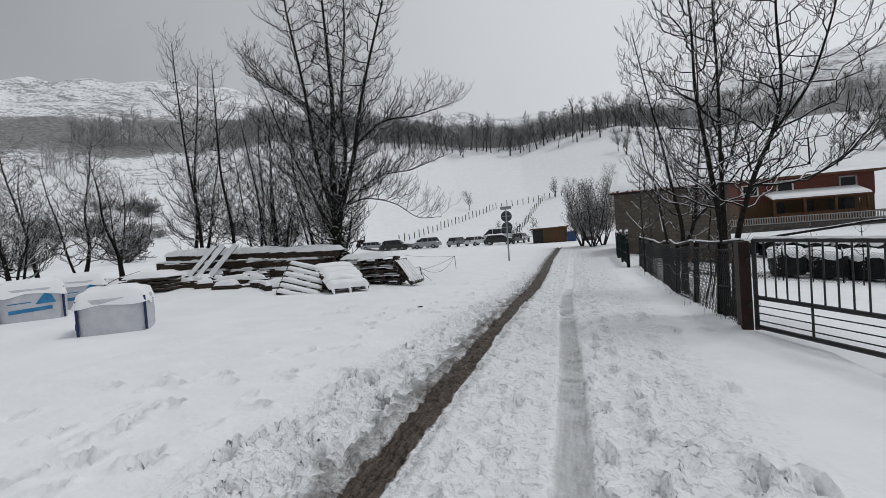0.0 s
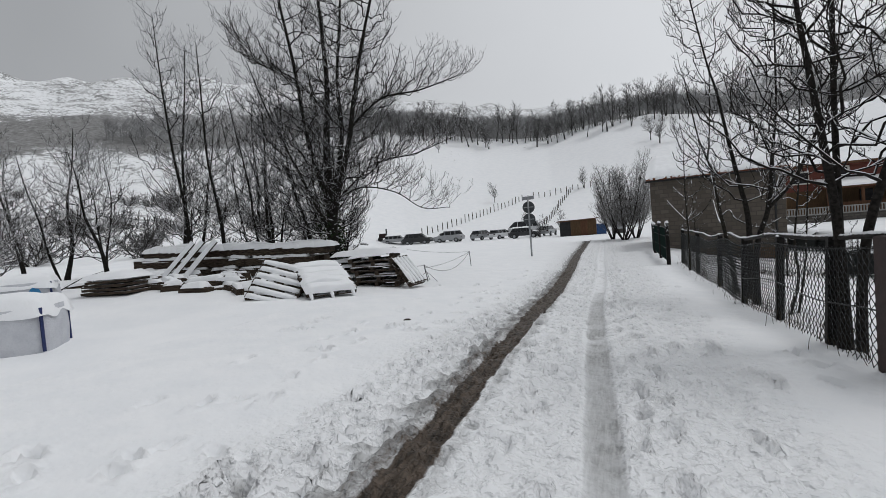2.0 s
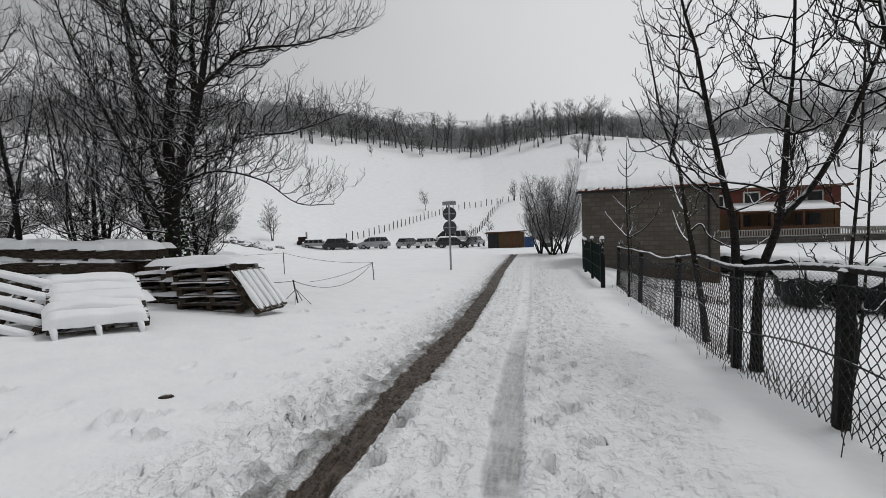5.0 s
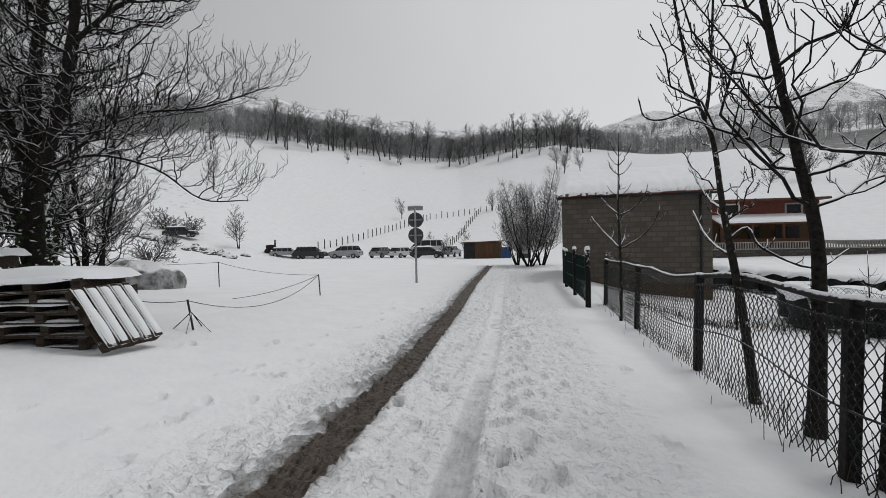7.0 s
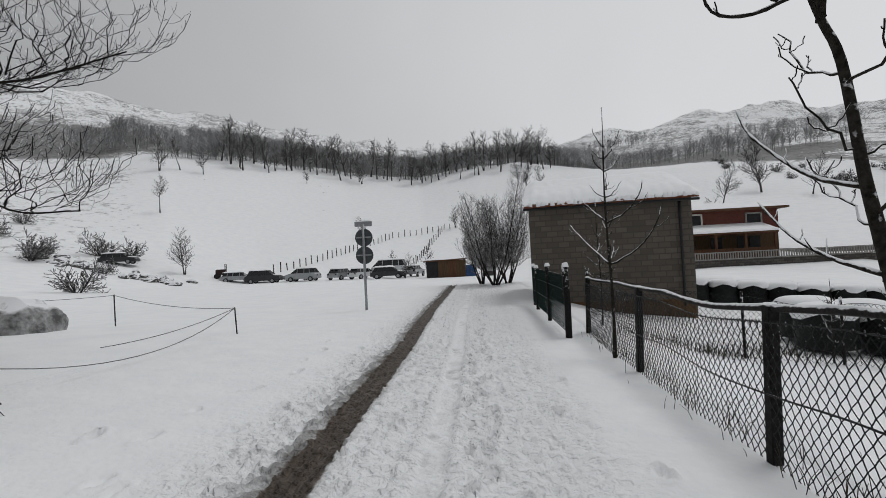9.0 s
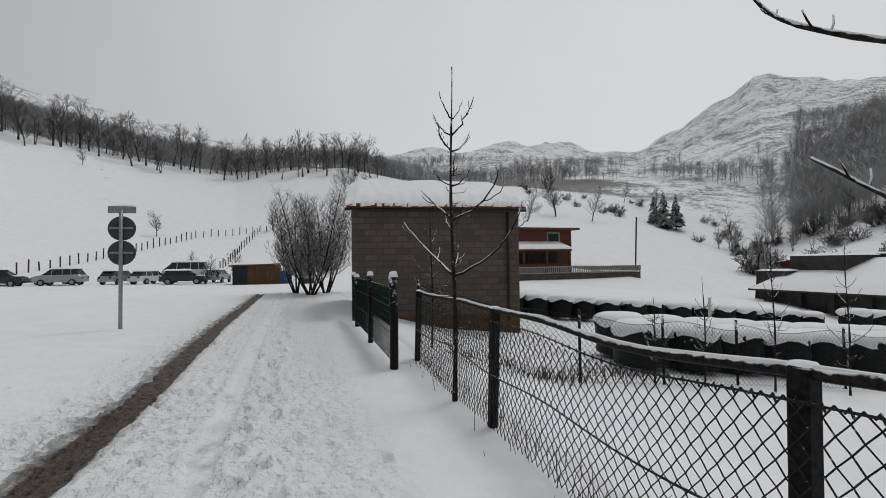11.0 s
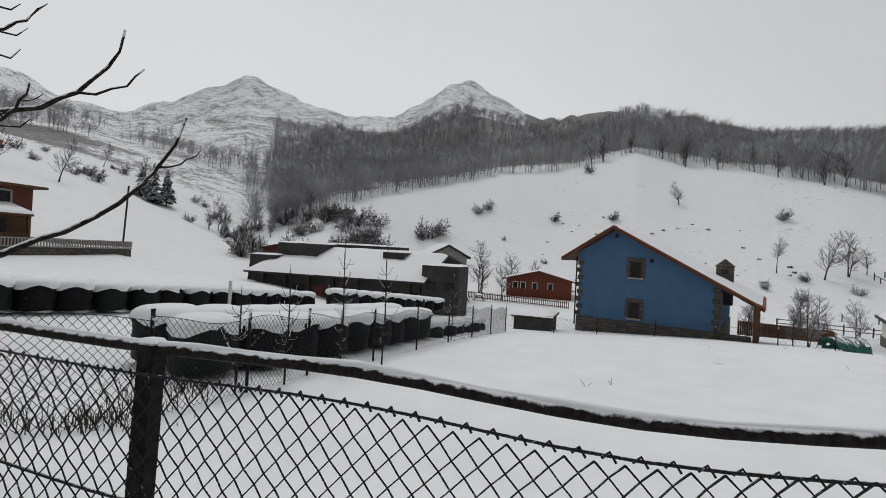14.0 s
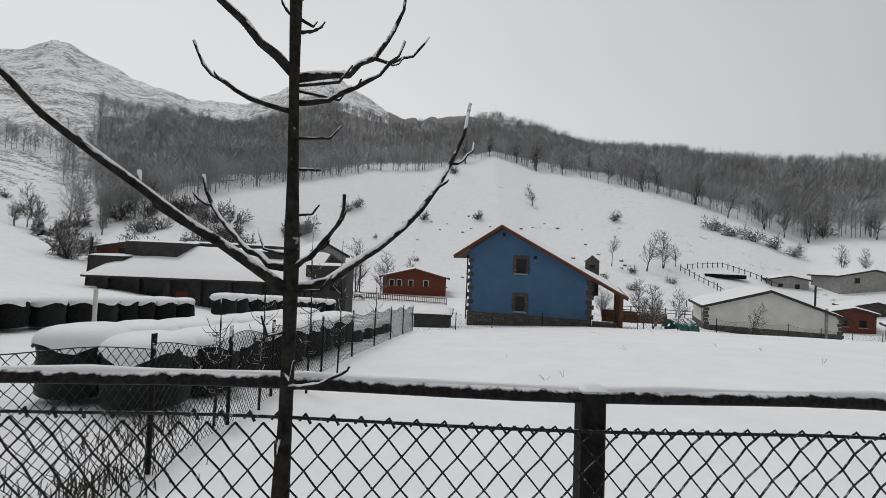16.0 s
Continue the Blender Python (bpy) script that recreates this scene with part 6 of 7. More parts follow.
# ---- sacks, timber and pallets
def bulk_bag(m, w, d, h, seed, printed=True):
    t = thing("bulk_bag", m, "white woven bulk bag with blue print, deep in snow", "bag", "bulk bags")
    g, nx, nz = G(), 40, 12
    for j in range(nz + 1):
        v = j / nz
        for i in range(nx):
            a = 2 * math.pi * i / nx
            c, s = math.cos(a), math.sin(a)
            e = (abs(c) ** 5 + abs(s) ** 5) ** (-1 / 5)
            bul = 1 + 0.06 * math.sin(math.pi * v) + 0.02 * noise.noise(Vector((c * 2 + seed, s * 2, v * 3)))
            g.v.append((c * e * w / 2 * bul, s * e * d / 2 * bul, -0.1 + (h + 0.1) * v))
    for j in range(nz):
        for i in range(nx):
            a, b = j * nx + i, j * nx + (i + 1) % nx
            g.f.append((a, b, b + nx, a + nx))
    g.f.append(tuple(nz * nx + i for i in range(nx)))
    part("sack", g, BAGW, t, "puffy woven cloth", True)
    for sx in (-1, 1):
        for sy in (-1, 1):
            part("strap", G().tube([(sx * w * 0.475, sy * d * 0.475, h * k / 6) for k in range(7)], 0.022, 5), BAGSTRAP, t)
    part("snow_cap", G().pad(0, 0, h - 0.03, w * 1.06, d * 1.06, 0.2, seed=seed, nx=16, ny=16, droop=0.1), CAP, t, "thick rounded cap of snow", True)
    if printed:
        y = -d / 2 * 1.075
        part("print_band", G().add([(-w * 0.33, y, h * 0.25), (w * 0.30, y, h * 0.31), (w * 0.30, y, h * 0.43), (-w * 0.33, y, h * 0.37)], [(0, 1, 2, 3)]), BAGBLUE, t, "blue printed band")
        part("print_mark", G().add([(w * 0.05, y, h * 0.5), (w * 0.36, y, h * 0.52), (w * 0.30, y, h * 0.78), (w * 0.2, y, h * 0.84)], [(0, 1, 2, 3)]), BAGBLUE, t, "blue printed triangle")
        part("print_line", G().add([(-w * 0.33, y, h * 0.55), (0, y, h * 0.57), (0, y, h * 0.60), (-w * 0.33, y, h * 0.58)], [(0, 1, 2, 3)]), BAGBLUE, t)
    return t


b1 = bulk_bag(at(-7.75, 6.25, 42), 1.0, 1.0, 0.58, 1.0, False)
part("print_mark", G().add([(-0.535, -0.36, 0.1), (-0.535, 0.1, 0.1), (-0.535, 0.1, 0.2), (-0.535, -0.36, 0.2)], [(3, 2, 1, 0)]), BAGBLUE, b1)
part("yellow_tag", G().box(-0.56, 0.3, 0.22, 0.06, 0.16, 0.13, ch=0.03), YELLOW, b1)
bulk_bag(at(-11.35, 7.2, 56), 1.1, 1.1, 0.66, 2.0)
bulk_bag(at(-12.1, 8.75, 52), 1.1, 1.1, 0.62, 3.0)


def beam(g, p0, p1, w, h):
    a, b = Vector(p0), Vector(p1)
    m = look(a, b)
    ln = (b - a).length
    g.add([(x * w / 2, y * h / 2, -z * ln) for z in (0, 1) for x, y in ((-1, -1), (1, -1), (1, 1), (-1, 1))], [(3, 2, 1, 0), (4, 5, 6, 7), (0, 1, 5, 4), (1, 2, 6, 5), (2, 3, 7, 6), (3, 0, 4, 7)], m)
    return g


rng = random.Random(31)
base = lz(-10.5, 13)
for layer in range(4):
    for j in range(3):
        z = base + 0.12 + layer * 0.285
        y = 12.52 + layer * 0.10 + j * 0.38 + rng.gauss(0, 0.03)
        ends = [-14.1 + layer * 0.15 + rng.gauss(0, 0.2), -10.6 + rng.gauss(0, 0.5), -7.6 - layer * 0.15 + rng.gauss(0, 0.25)]
        for x0, x1 in zip(ends, ends[1:]):
            x0 += 0.03
            f0, f1 = (x0 + 13.7) / 6.2, (x1 + 13.7) / 6.2
            w, h = rng.uniform(0.30, 0.37), rng.uniform(0.20, 0.25)
            t = thing("timber_beam", pose(0, 0, 0), "old squared timber beam stacked under snow", "beam", "timber stack")
            off = rng.gauss(0, 0.03)
            part("wood", beam(G(), (x0, y + 0.86 * f0 + off, z - 0.22 * f0), (x1, y + 0.86 * f1 - off, z - 0.22 * f1), w, h), TIMBER, t)
            if layer == 3 or j == 0:
                g = G()
                n = 9
                for i in range(n):
                    f = f0 + (f1 - f0) * (i + 0.5) / n
                    if rng.random() < (0.98 if layer == 3 else 0.75):
                        g.pad(x0 + (x1 - x0) * (i + 0.5) / n, y - (0.04 if layer < 3 else 0) + 0.86 * f + rng.gauss(0, 0.02), z - 0.22 * f + h / 2 - 0.015, (x1 - x0) / n * rng.uniform(1.2, 1.8), 0.46 if layer == 3 else 0.24, rng.uniform(0.08, 0.17) if layer == 3 else rng.uniform(0.05, 0.11), seed=i * 1.9 + layer * 3.3 + j + x0, nx=8, ny=8, droop=0.03, rz=8)
                part("snow_cap", g, CAP, t, "snow along the beam", True)
for k in range(3):
    t = thing("leaning_plank", pose(0, 0, 0), "snow-covered plank leaning on the timber stack", "plank", "leaning planks")
    x = -11.6 + k * 0.36 + 0.12 * (k == 2)
    part("board", beam(G(), (x - 0.35, 11.9, lz(-11.5, 12.0) + 0.05), (x + 0.25, 12.62, base + 1.2), 0.15, 0.03), TIMBER, t)
    part("snow_cover", beam(G(), (x - 0.35, 11.83, lz(-11.5, 12.0) + 0.09), (x + 0.25, 12.55, base + 1.26), 0.25 if k < 2 else 0.36, 0.11), CAP, t)
for i in range(74):
    x, y = rng.uniform(-13.6, -7.2), rng.uniform(10.7, 12.5)
    w, d, h, rz = rng.uniform(0.3, 1.2), rng.uniform(0.14, 0.32), rng.uniform(0.14, 0.5) * (0.5 + 0.5 * (y - 10.7) / 1.8), rng.uniform(-50, 50)
    t = thing("scrap_timber", at(x, y, rz), "piece of scrap timber half buried in snow", "scrap wood", "scrap timber")
    part("wood", G().box(0, 0, -0.08, w, d, h, m=pose(0, 0, 0, rng.gauss(0, 8), rng.gauss(0, 6), 0), ch=0.015), TIMBER, t)
    part("snow_cap", G().pad(0, 0, h - 0.09, w * rng.uniform(0.7, 1.08), d * rng.uniform(0.8, 1.2), rng.uniform(0.06, 0.13), seed=i * 2.7, droop=0.02), CAP, t, smooth=True)
t = thing("plank_crate", at(-11.5, 10.4, 12), "low stack of split boards with snow on top", "boards")
for k in range(4):
    part("board", G().box(0, 0, k * 0.09, 1.3 - 0.1 * k, 0.9, 0.06, rz=rng.gauss(0, 4)), TIMBER, t)
part("snow_cap", G().pad(0, 0, 0.36, 1.3, 1.0, 0.16), CAP, t, smooth=True)


def pallet(m, label, snow=0.07, w=1.2, d=1.0, n=7):
    t = thing("wooden_pallet", m, label, "pallet", "pallets")
    for i in range(n):
        y = -d / 2 + 0.05 + i * (d - 0.1) / (n - 1)
        part("top_board", G().box(0, y, 0.10, w, 0.10, 0.025), TIMBER, t)
        if snow:
            part("board_snow", G().pad(0, y, 0.12, w * 1.02, 0.115, snow, seed=i, nx=12, ny=6, droop=0.02), CAP, t, smooth=True)
    for x in (-w / 2 + 0.05, 0, w / 2 - 0.05):
        part("stringer", G().box(x, 0, 0.0, 0.10, d, 0.10), TIMBER, t)
    for y in (-d / 2 + 0.05, 0, d / 2 - 0.05):
        part("foot_board", G().box(0, y, -0.022, w, 0.10, 0.022), TIMBER, t)
    return t


# leaning group: a pallet under a sheet of snow, and two more fanned out beside it
p = pallet(pose(-6.05, 11.15, 0.55, 27, 2, 52), "wooden pallet lying tilted under a thick sheet of snow", 0.0, 1.1, 1.1)
for k in range(5):
    part("snow_sheet", G().pad(rng.gauss(0, 0.02), -0.46 + 0.23 * k, 0.12, 1.12 + rng.gauss(0, 0.03), 0.27, rng.uniform(0.09, 0.13), seed=4 + 1.7 * k, nx=16, ny=8, droop=0.03), CAP, p, "thick snow over a board", True)
for x in (-0.5, -0.05, 0.42):
    part("snow_tongue", G().tube([(x, -0.5, 0.10), (x + 0.02, -0.62, 0.06), (x + 0.04, -0.72, -0.06)], [0.045, 0.04, 0.02], 7), CAP, p, smooth=True)
pallet(pose(-6.85, 10.6, 0.55, 46, 18, 22), "wooden pallet leaning on a heap with snow on each board", 0.06, 1.05, 1.05, 6)
h = thing("pallet_heap", at(-6.5, 11.5), "heap of buried boards under snow", "heap")
part("wood", G().box(0, 0, -0.1, 1.1, 0.6, 0.42, rz=20, ch=0.02), TIMBER, h)
part("snow_cap", G().pad(0, 0, 0.28, 1.3, 0.9, 0.2, seed=6, nx=14, ny=14, droop=0.03), CAP, h, smooth=True)
z0 = lz(-6.0, 13.5)
for k in range(6):
    pallet(pose(-5.85 + rng.gauss(0, 0.05), 13.5 + rng.gauss(0, 0.04), z0 + 0.03 + k * 0.135, rng.gauss(0, 1), rng.gauss(0, 1), 8 + rng.gauss(0, 3)), "dark wooden pallet in a stack with snow on its edges", 0.05 if k in (1, 3, 5) else 0.0)
    pallet(pose(-7.1 + rng.gauss(0, 0.05), 13.9 + rng.gauss(0, 0.04), z0 + 0.03 + k * 0.13, rng.gauss(0, 1), rng.gauss(0, 1), 4 + rng.gauss(0, 3)), "dark wooden pallet in a stack with snow on its edges", 0.05 if k in (1, 3, 4) else 0.0) if k < 5 else None
pallet(pose(-5.02, 13.35, z0 + 0.32, 0, 52, -4) , "wooden pallet leaning on the stack with snow on its slats", 0.04, 0.88, 0.78, 5)
t = thing("snow_sheet_stack", pose(-6.2, 13.6, z0 + 0.86), "thick snow lying on the pallet stack", "snow")
part("snow", G().pad(0, 0, 0, 1.9, 1.0, 0.12, seed=2, nx=16, ny=10, droop=0.03), CAP, t, smooth=True)
t = thing("covered_heap", at(-11.2, 20.4, 35, 0, 1.15), "heap under a pale grey tarpaulin with snow", "tarpaulin")
g = G()
for j in range(13):
    for i in range(24):
        a, f = 2 * math.pi * i / 24, j / 12
        q = 0.92 + 0.22 * noise.noise(Vector((math.cos(a) * 2.2, math.sin(a) * 2.2, f * 2))) + 0.06 * math.sin(9 * a + 3 * f)
        g.v.append((1.2 * q * math.cos(f * math.pi / 2) ** 0.6 * math.cos(a), 0.9 * q * math.cos(f * math.pi / 2) ** 0.6 * math.sin(a), -0.1 + 0.85 * q * math.sin(f * math.pi / 2)))
for j in range(12):
    for i in range(24):
        a, b = j * 24 + i, j * 24 + (i + 1) % 24
        g.f.append((a, b, b + 24, a + 24))
part("tarpaulin", g, TARPW, t, "crumpled pale tarpaulin", True)

# stakes and cord
stakes = ((-5.5, 20.8, 0.62, 4), (-9.7, 22.3, 0.85, 1), (-5.1, 14.9, 0.5, 14))
tops = []
for x, y, hh, ln in stakes:
    t = thing("stake", at(x, y), "thin dark stake holding a cord", "stake", "stakes")
    off = math.tan(radians(ln)) * hh
    part("shaft", G().tube([(off * 0.5, 0, -0.2), (-off * 0.5, 0, hh)], 0.016, 6), BLACKST, t)
    tops.append(Vector((x - off * 0.5, y, lz(x, y) + hh - 0.02)))
t = thing("cord", pose(0, 0, 0), "slack cord strung between stakes", "cord")
for a, b, s in ((tops[0], tops[1], 0.12), (tops[1], Vector((-12.5, 20.8, lz(-12.5, 20.8) + 0.7)), 0.05), (tops[0], tops[2], 0.42), (tops[2], Vector((-7.4, 15.6, lz(-7.4, 15.6) + 0.4)), 0.1), (tops[0], Vector((-6.4, 18.0, lz(-6.4, 18) + 0.12)), 0.1)):
    part("strand", G().tube([a.lerp(b, i / 16) - Vector((0, 0, 4 * s * (i / 16) * (1 - i / 16))) for i in range(17)], 0.008, 4), ROPE, t)
t = thing("loose_sticks", at(-5.1, 14.9), "loose thin sticks propped round a stake", "sticks")
for k in range(4):
    a = k * 1.7
    part("stick", G().tube([(0.35 * math.cos(a), 0.35 * math.sin(a), -0.03), (0, 0, 0.3)], 0.008, 4), TWIG, t)
# a dark lump stands in for a shadowed pit and its stone
t = thing("pit_shade_lump", at(-3.2, 9.2, 30, -0.02, 0.75), "dark snow-topped lump in place of a shadowed pit with a stone", "clod")
g = G()
for j in range(6):
    for i in range(10):
        a, f = 2 * math.pi * i / 10, math.pi * j / 5
        g.v.append((0.09 * math.sin(f) * math.cos(a), 0.06 * math.sin(f) * math.sin(a), 0.03 + 0.045 * math.cos(f)))
for j in range(5):
    for i in range(10):
        a, b = j * 10 + i, j * 10 + (i + 1) % 10
        g.f.append((a + 10, b + 10, b, a))
part("lump", g, TIMBER, t, smooth=True)
# low branches lying over the verge
t = thing("fallen_branches", at(-15.5, 8.8), "fallen bare branches lined with snow", "branches")
g = G()
for k in range(22):
    x, y, a = rng.uniform(-2.5, 2.5), rng.uniform(-1.2, 1.6), rng.uniform(-0.5, 0.5)
    ln = rng.uniform(0.8, 2.6)
    g.tube([(x + ln * f * math.cos(a), y + ln * f * math.sin(a) * 0.6, 0.15 + 0.35 * f + rng.gauss(0, 0.06)) for f in (0, 0.3, 0.6, 1)], [0.02, 0.016, 0.012, 0.006], 4)
part("sticks", g, TWIG, t, smooth=True)


# ---- trees and bushes of the hills
def polar(azm, r):
    return MID[0] + r * math.sin(radians(azm)), MID[1] + r * math.cos(radians(azm))


def fit_to(ob, x, y, s, rz, dz=-0.1):
    m = pose(x, y, lz(x, y) + dz, 0, 0, rz)
    c = copy_thing(ob, m)
    c.scale = (s, s, s)
    return c


HEDGETWIG = frosted("hedge_twigs", (0.06, 0.056, 0.052), (0.12, 0.115, 0.11), 6, lo=0.25, hi=0.8, patch=0.5)
for x, y, n, hh, seed in ((1.0, 38.6, 7, 6.6, 71), (1.8, 40.2, 6, 6.0, 72), (0.2, 41.0, 5, 5.6, 73)):
    stems = []
    for k in range(n):
        a = 6.28 * k / n + rng.gauss(0, 0.3)
        ln, q = rng.uniform(0.10, 0.42), hh * rng.uniform(0.7, 1.0)
        stems.append(([(math.cos(a) * (0.1 + ln * q * f ** 0.75) + rng.gauss(0, 0.06), math.sin(a) * (0.1 + ln * q * f ** 0.75) + rng.gauss(0, 0.06), -0.2 + q * f) for f in (0, 0.3, 0.65, 1.0)], 0.06, 0.012))
    ash_tree(seed, (x, y, lz(x, y)), stems, [(0.15, 1.3, 1.0, 0.020, 0.22), (0.15, 0.55, 1.0, 0.014, 0.1), (0.16, 0.24, 1.0, 0.011, 0.1)], "dense bare bushy tree beside the lane, grey with frost", "roadside trees", (BARK, HEDGETWIG))
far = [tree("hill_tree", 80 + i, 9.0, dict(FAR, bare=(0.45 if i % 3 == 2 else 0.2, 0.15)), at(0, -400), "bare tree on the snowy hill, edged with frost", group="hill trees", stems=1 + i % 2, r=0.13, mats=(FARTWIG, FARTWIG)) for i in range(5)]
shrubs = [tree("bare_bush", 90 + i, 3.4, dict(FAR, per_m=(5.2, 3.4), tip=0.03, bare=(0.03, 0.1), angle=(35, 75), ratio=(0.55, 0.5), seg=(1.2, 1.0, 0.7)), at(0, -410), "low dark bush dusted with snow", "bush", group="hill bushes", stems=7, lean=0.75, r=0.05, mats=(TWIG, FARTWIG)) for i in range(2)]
rng = random.Random(77)
first_far, first_shrub = [], []


def plant(kind, x, y, s):
    pool, used_ = (far, first_far) if kind == "t" else (shrubs, first_shrub)
    i = rng.randrange(len(pool))
    if i not in used_:
        used_.append(i)
        pool[i].matrix_basis = pose(x, y, lz(x, y) - 0.1, 0, 0, rng.uniform(0, 360))
        pool[i].scale = (s, s, s)
    else:
        fit_to(pool[i], x, y, s, rng.uniform(0, 360))


for x, y, h in ((-64, 100, 7), (-40, 71, 6), (-27, 205, 9), (-56, 161, 4.5), (-5.7, 126, 5), (-26.5, 116, 5), (-14, 88, 3.5), (-6, 66, 3.5), (-9, 66, 3), (-88, 134, 10), (-86, 140, 9), (-79, 140, 8), (-77, 158, 8), (15, 153, 8), (20, 155, 7), (13, 157, 8), (24, 60, 6), (40, 90, 7), (52, 100, 9), (58, 96, 7),
        (71, 28, 8), (78, 24, 6.5), (80, 20.5, 5.5), (66, 24, 5), (97, -21, 6), (94, -27, 8), (95, -31, 7.5), (96, -34, 4.5), (133, -12, 6), (94, -68, 5.5), (91, -70, 5), (120, -101, 8), (118, -105, 8), (52, -6, 4.5), (49, -9, 4), (55, -3, 3.5), (46, -5, 4), (57, -20, 4), (44, 1, 3.2), (37.5, -0.5, 3.4), (35.5, 1.2, 2.4), (38, -9, 2.8)):
    plant("t", x, y, h / 9)
for k in range(56):
    azm = -30 + 40 * (k + rng.random() * 0.8) / 56
    r = float(knots(PASTURE_R, azm)) + rng.uniform(-16, 9)
    plant("t", *polar(azm, r), rng.uniform(1.0, 1.8))
for k in range(22):
    azm = 90 + 48 * (k + rng.random()) / 22
    r = float(knots(PASTURE_R, azm)) + rng.uniform(0, 9)
    plant("t", *polar(azm, r), rng.uniform(0.8, 1.15))
for x, y, h in ((-51, 70, 3.6), (-48, 71, 3.0), (-53, 63, 2.6), (-44, 62, 1.8), (104, 46, 4.5), (107, 45, 4), (102, 47, 3.5), (123, 39, 3), (126, 37, 3), (124, 19, 2.6), (123, 5, 2.6), (160, 9, 3.5), (122, -31, 3), (112, -62, 4), (110, -66, 3.5), (107, -68, 3), (114, -58, 3.5), (117, -55, 4), (127, -93, 5), (88, -12, 1.6), (90, -17, 1.6), (84, -2, 1.8), (86, 2, 1.4), (92, 6, 1.3), (93, -24, 1.8), (88, -29, 1.6), (85, -20, 1.6), (100, 20, 1.2), (110, 30, 1.1)):
    plant("s", x, y, h / 3)
for k in range(46):
    azm, r = rng.uniform(26, 58), 0
    r = float(knots(PASTURE_R, azm)) + rng.uniform(-8, 30)
    plant("s" if rng.random() < 0.65 else "t", *polar(azm, r), rng.uniform(0.45, 0.9))
for k in range(26):
    plant("s", *polar(rng.uniform(50, 64), rng.uniform(75, 120)), rng.uniform(0.7, 1.4))
for k in range(26):
    plant("s", *polar(rng.uniform(-75, -44), rng.uniform(40, 115)), rng.uniform(0.5, 1.2))


def conifer(m, h, seed):
    rng = random.Random(seed)
    t = thing("conifer", m, "dark green conifer dusted with snow", "conifer", "conifers")
    part("trunk", G().tube([(0, 0, -0.3), (0, 0, h)], [0.16, 0.03], 6), BARK, t)
    g = G()
    for i in range(150):
        f = rng.random() ** 0.8
        z, a = h * (0.1 + 0.9 * f), rng.random() * 6.28
        ln = h * 0.30 * (1.05 - f) * rng.uniform(0.7, 1.1) + 0.1
        c, s = math.cos(a), math.sin(a)
        w = ln * 0.35
        g.add([(0, 0, z), (c * ln * 0.6 - s * w, s * ln * 0.6 + c * w, z - ln * 0.15), (c * ln, s * ln, z - ln * 0.3), (c * ln * 0.6 + s * w, s * ln * 0.6 - c * w, z - ln * 0.15), (c * ln * 0.5, s * ln * 0.5, z + ln * 0.12)], [(0, 1, 4), (1, 2, 4), (2, 3, 4), (3, 0, 4)])
    part("crown", g, NEEDLE, t, "dense dark needles")


for i, (azm, r, h) in enumerate(((42.0, 118, 8.5), (43.2, 120, 8), (41.0, 121, 6.5), (48.6, 102, 4.5))):
    conifer(at(*polar(azm, r)), h, i)


# woods: thousands of bare crowns, past counting
def woods(name, spots, label, seed, size=(6, 10)):
    rng = np.random.default_rng(seed)
    rnd = random.Random(seed)
    kinds = []
    for k in range(4):
        tri = []
        tri.append(((0.012, 0, -0.05), (-0.012, 0, -0.05), (0, 0, 0.95)))
        tri.append(((0, 0.012, -0.05), (0, -0.012, -0.05), (0, 0, 0.95)))
        for i in range(30):
            z, a = rnd.uniform(0.22, 0.8), rnd.random() * 6.28
            ln = (0.34 * math.sin(math.pi * min(1, z * 0.95 + 0.2)) + 0.08) * rnd.uniform(0.6, 1.15)
            up = min(1.0 - z, ln * rnd.uniform(0.5, 1.3))
            c, s, w = math.cos(a), math.sin(a), 0.0055
            tri.append(((-s * w, c * w, z - w), (s * w, -c * w, z + w), (c * ln, s * ln, z + up)))
            for b in (0.35, 0.6, 0.85):
                a2 = a + rnd.choice((-1, 1)) * rnd.uniform(0.4, 1.1)
                l2 = ln * rnd.uniform(0.25, 0.5)
                q = (c * ln * b, s * ln * b, z + up * b)
                tri.append(((q[0] - s * w, q[1] + c * w, q[2]), (q[0] + s * w, q[1] - c * w, q[2]), (q[0] + math.cos(a2) * l2, q[1] + math.sin(a2) * l2, q[2] + l2 * 0.8)))
        kinds.append(np.array(tri).reshape(-1, 3))
    out = []
    spots = np.array(spots)
    zs = land_z(spots[:, 0], spots[:, 1])
    for i in range(len(spots)):
        h = rng.uniform(*size)
        a = rng.uniform(0, 6.28)
        v = kinds[i % 4] * np.array([h * 1.05, h * 1.05, h])
        c, s = math.cos(a), math.sin(a)
        out.append(np.stack([v[:, 0] * c - v[:, 1] * s + spots[i, 0], v[:, 0] * s + v[:, 1] * c + spots[i, 1], v[:, 2] + zs[i]], -1))
    v = np.concatenate(out)
    me = bpy.data.meshes.new(name)
    me.vertices.add(len(v))
    me.vertices.foreach_set("co", v.astype(np.float32).ravel())
    me.loops.add(len(v))
    me.loops.foreach_set("vertex_index", np.arange(len(v), dtype=np.int32))
    me.polygons.add(len(v) // 3)
    me.polygons.foreach_set("loop_start", np.arange(0, len(v), 3, dtype=np.int32))
    me.materials.append(HAZED_HOAR)
    me.update(calc_edges=True)
    tagged(new(name, me), label, "woods", kind="stuff")


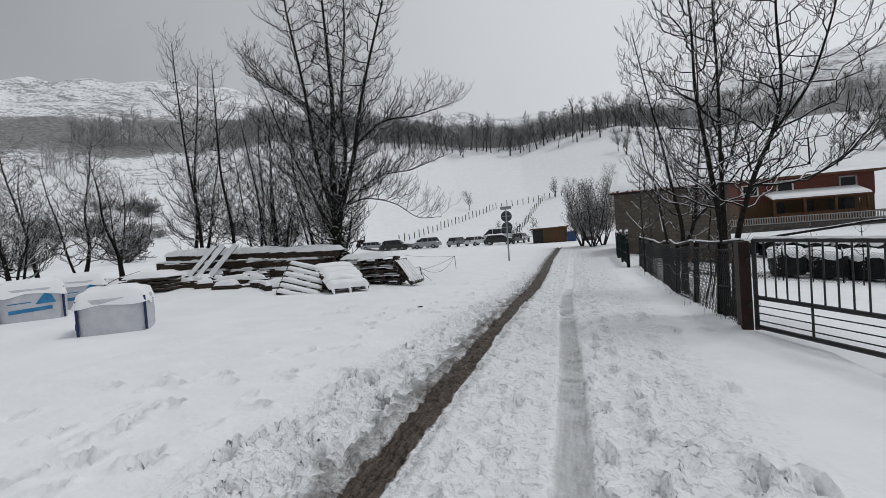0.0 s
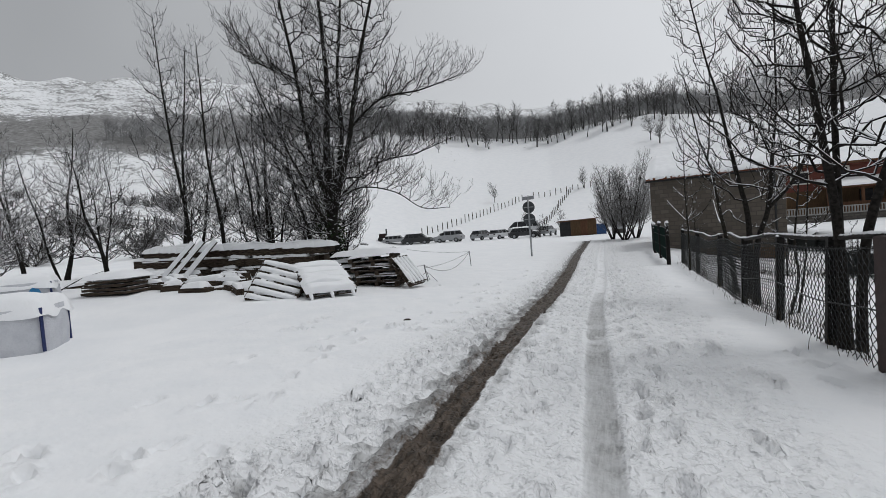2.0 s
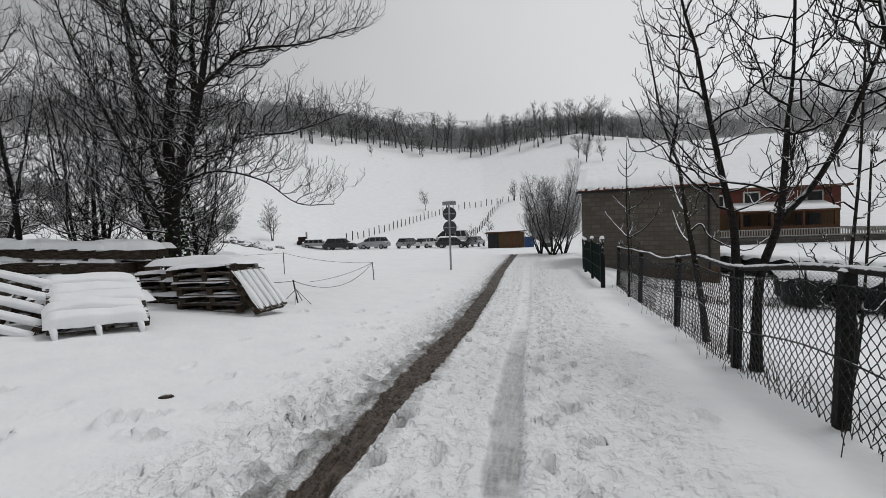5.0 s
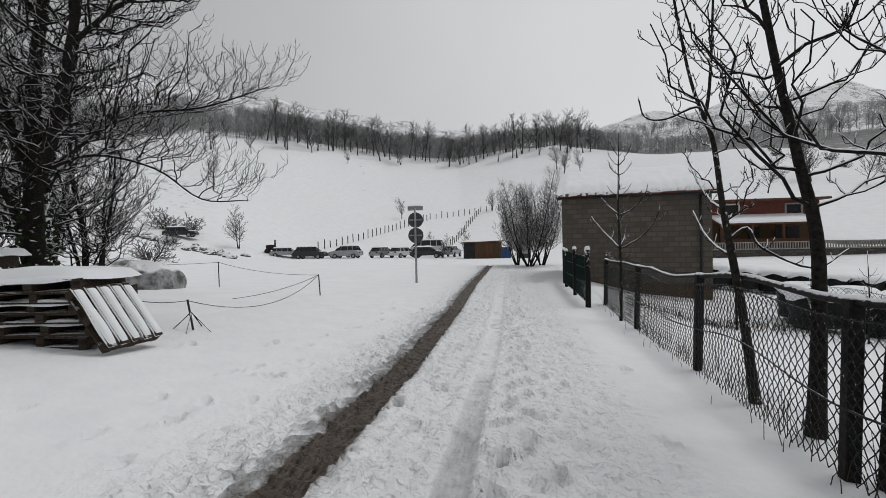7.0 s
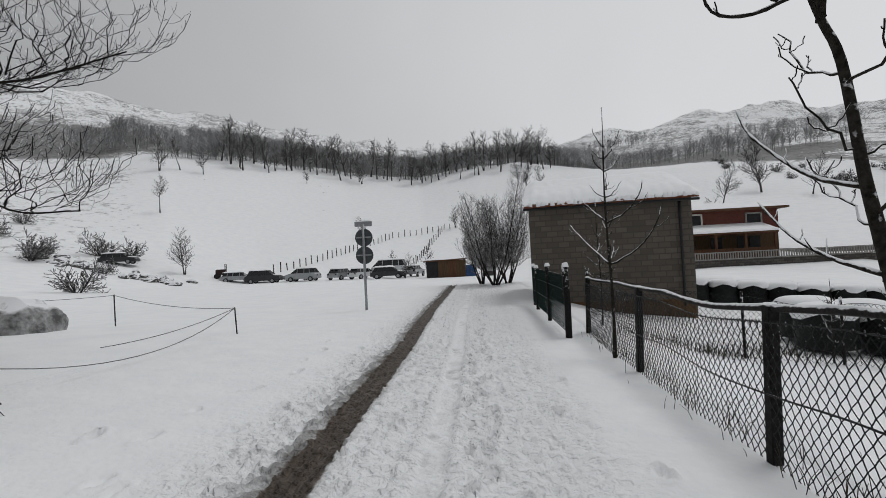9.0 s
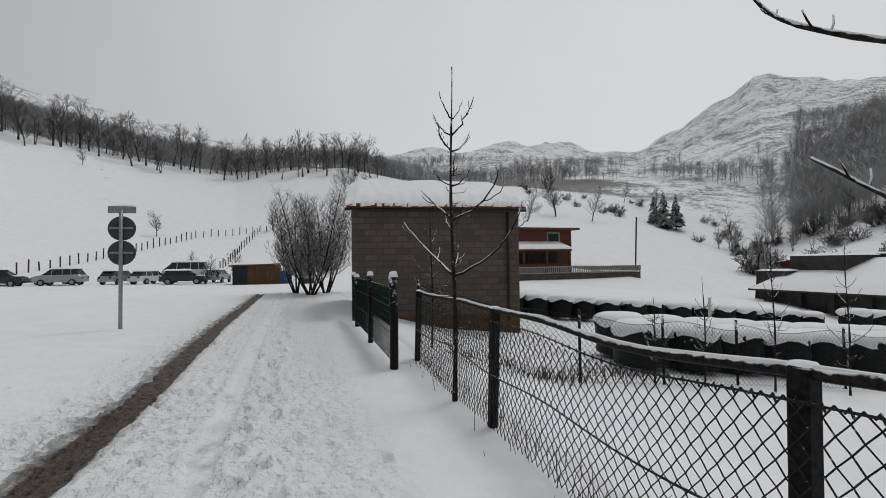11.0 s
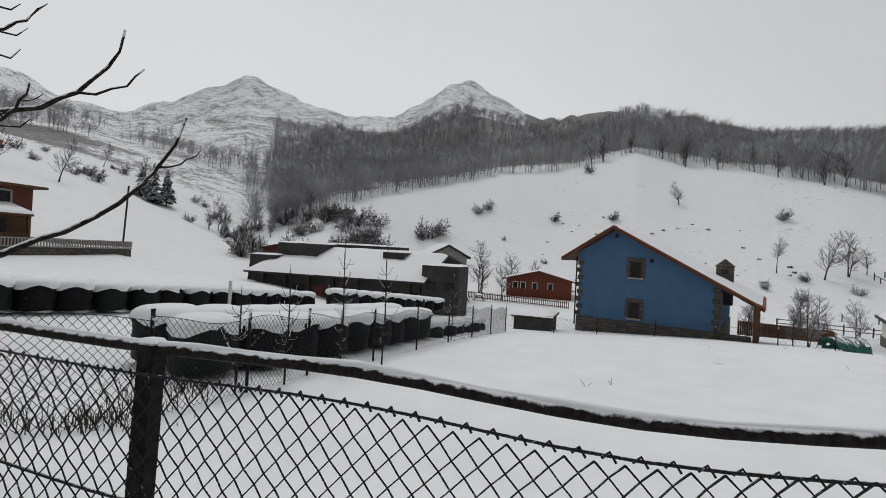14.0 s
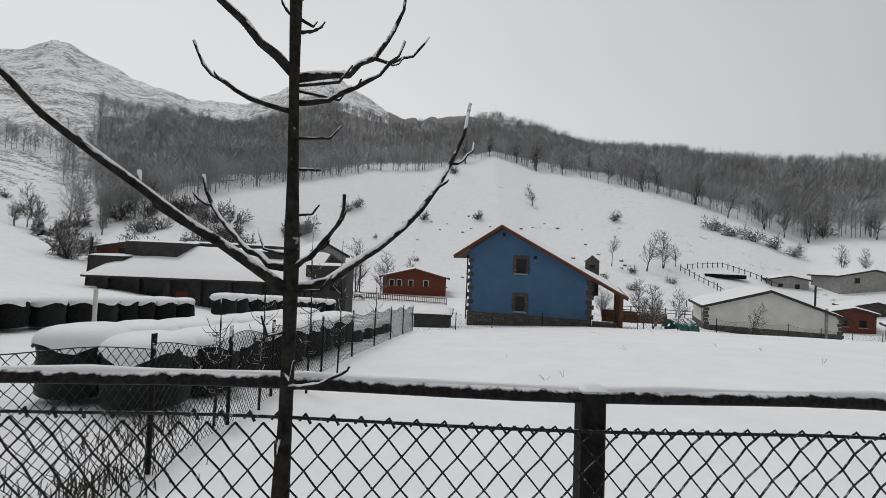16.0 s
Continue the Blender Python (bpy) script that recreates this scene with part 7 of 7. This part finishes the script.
spots = []
for k in range(2600):
    azm = rng.uniform(-60, 14)
    q = polar(azm, float(knots(PASTURE_R, azm)) + 4 + 85 * rng.random() ** 1.2)
    if azm > -33 or float(vnoise(q[0], q[1], 26.0, 3)) > 0.52:
        spots.append(q)
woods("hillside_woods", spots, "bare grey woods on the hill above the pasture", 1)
spots = []
for k in range(4300):
    azm = 142 - 94 * rng.random() ** 1.05
    if azm < 62 and float(vnoise(azm * 3.0, k % 7, 4.0, 8)) > (azm - 47) / 13:
        continue
    spots.append(polar(azm, float(knots(PASTURE_R, azm)) + 4 + (150 + 110 * float(blend(azm, 54, 62)) * (1 - float(blend(azm, 82, 95)))) * rng.random() ** 1.2))
for k in range(1300):
    azm = rng.uniform(54, 78)
    spots.append(polar(azm, float(knots(PASTURE_R, azm)) + 12 + 240 * rng.random() ** 1.1))
woods("mountain_woods", spots, "bare woods below the mountain, haze painted into their grey", 2)
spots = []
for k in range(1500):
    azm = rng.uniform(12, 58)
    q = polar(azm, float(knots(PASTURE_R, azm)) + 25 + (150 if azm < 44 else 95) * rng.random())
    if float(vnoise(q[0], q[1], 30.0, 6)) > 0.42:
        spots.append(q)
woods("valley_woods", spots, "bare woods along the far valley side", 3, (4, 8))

# stones and stumps where a bank breaks through the snow
def boulder(x, y, s, seed):
    t = thing("boulder", at(x, y, seed * 40), "dark boulder with snow on top", "rock", "boulders")
    g = G()
    for j in range(7):
        for i in range(10):
            a, f = 2 * math.pi * i / 10, math.pi * j / 6
            q = 1 + 0.35 * noise.noise(Vector((math.cos(a) * math.sin(f) * 1.4 + seed * 3, math.sin(a) * math.sin(f) * 1.4, math.cos(f) * 1.4)))
            g.v.append((s * q * math.sin(f) * math.cos(a), s * 0.8 * q * math.sin(f) * math.sin(a), s * 0.6 * q * math.cos(f)))
    for j in range(6):
        for i in range(10):
            a, b = j * 10 + i, j * 10 + (i + 1) % 10
            g.f.append((a + 10, b + 10, b, a))
    part("stone", g, ROCK, t)


ROCK = frosted("rock_snow", (0.05, 0.048, 0.045), (0.14, 0.135, 0.13), 3, lo=0.35, hi=0.6, patch=0.5, bumpd=0.03)
for i in range(40):
    f = rng.random()
    boulder(-53 + 16 * f + rng.gauss(0, 1), 62 + 3 * f + rng.gauss(0, 1.2), rng.uniform(0.4, 1.0), i)
for i in range(8):
    azm, r = rng.uniform(56, 66), rng.uniform(84, 118)
    boulder(*polar(azm, r), rng.uniform(0.4, 0.9), 50 + i)
for k in range(20):
    plant("s", *polar(rng.uniform(57, 66), rng.uniform(84, 116)), rng.uniform(0.8, 1.5))
for i in range(40):
    azm, r = rng.uniform(85, 112), rng.uniform(85, 125)
    boulder(*polar(azm, r), rng.uniform(0.25, 0.6), 100 + i)
# poles
for x, y, h, lean in ((42, 47, 4.2, 8), (39, 60, 6.0, 3), (67, 27, 4.5, 0), (54, 28, 3.5, 0), (45.3, -20.5, 5.6, 0)):
    t = thing("wooden_pole", at(x, y), "thin weathered wooden pole", "pole", "poles")
    part("shaft", G().tube([(0, 0, -0.3), (math.tan(radians(lean)) * h, 0, h)], 0.09, 7), TIMBER, t)
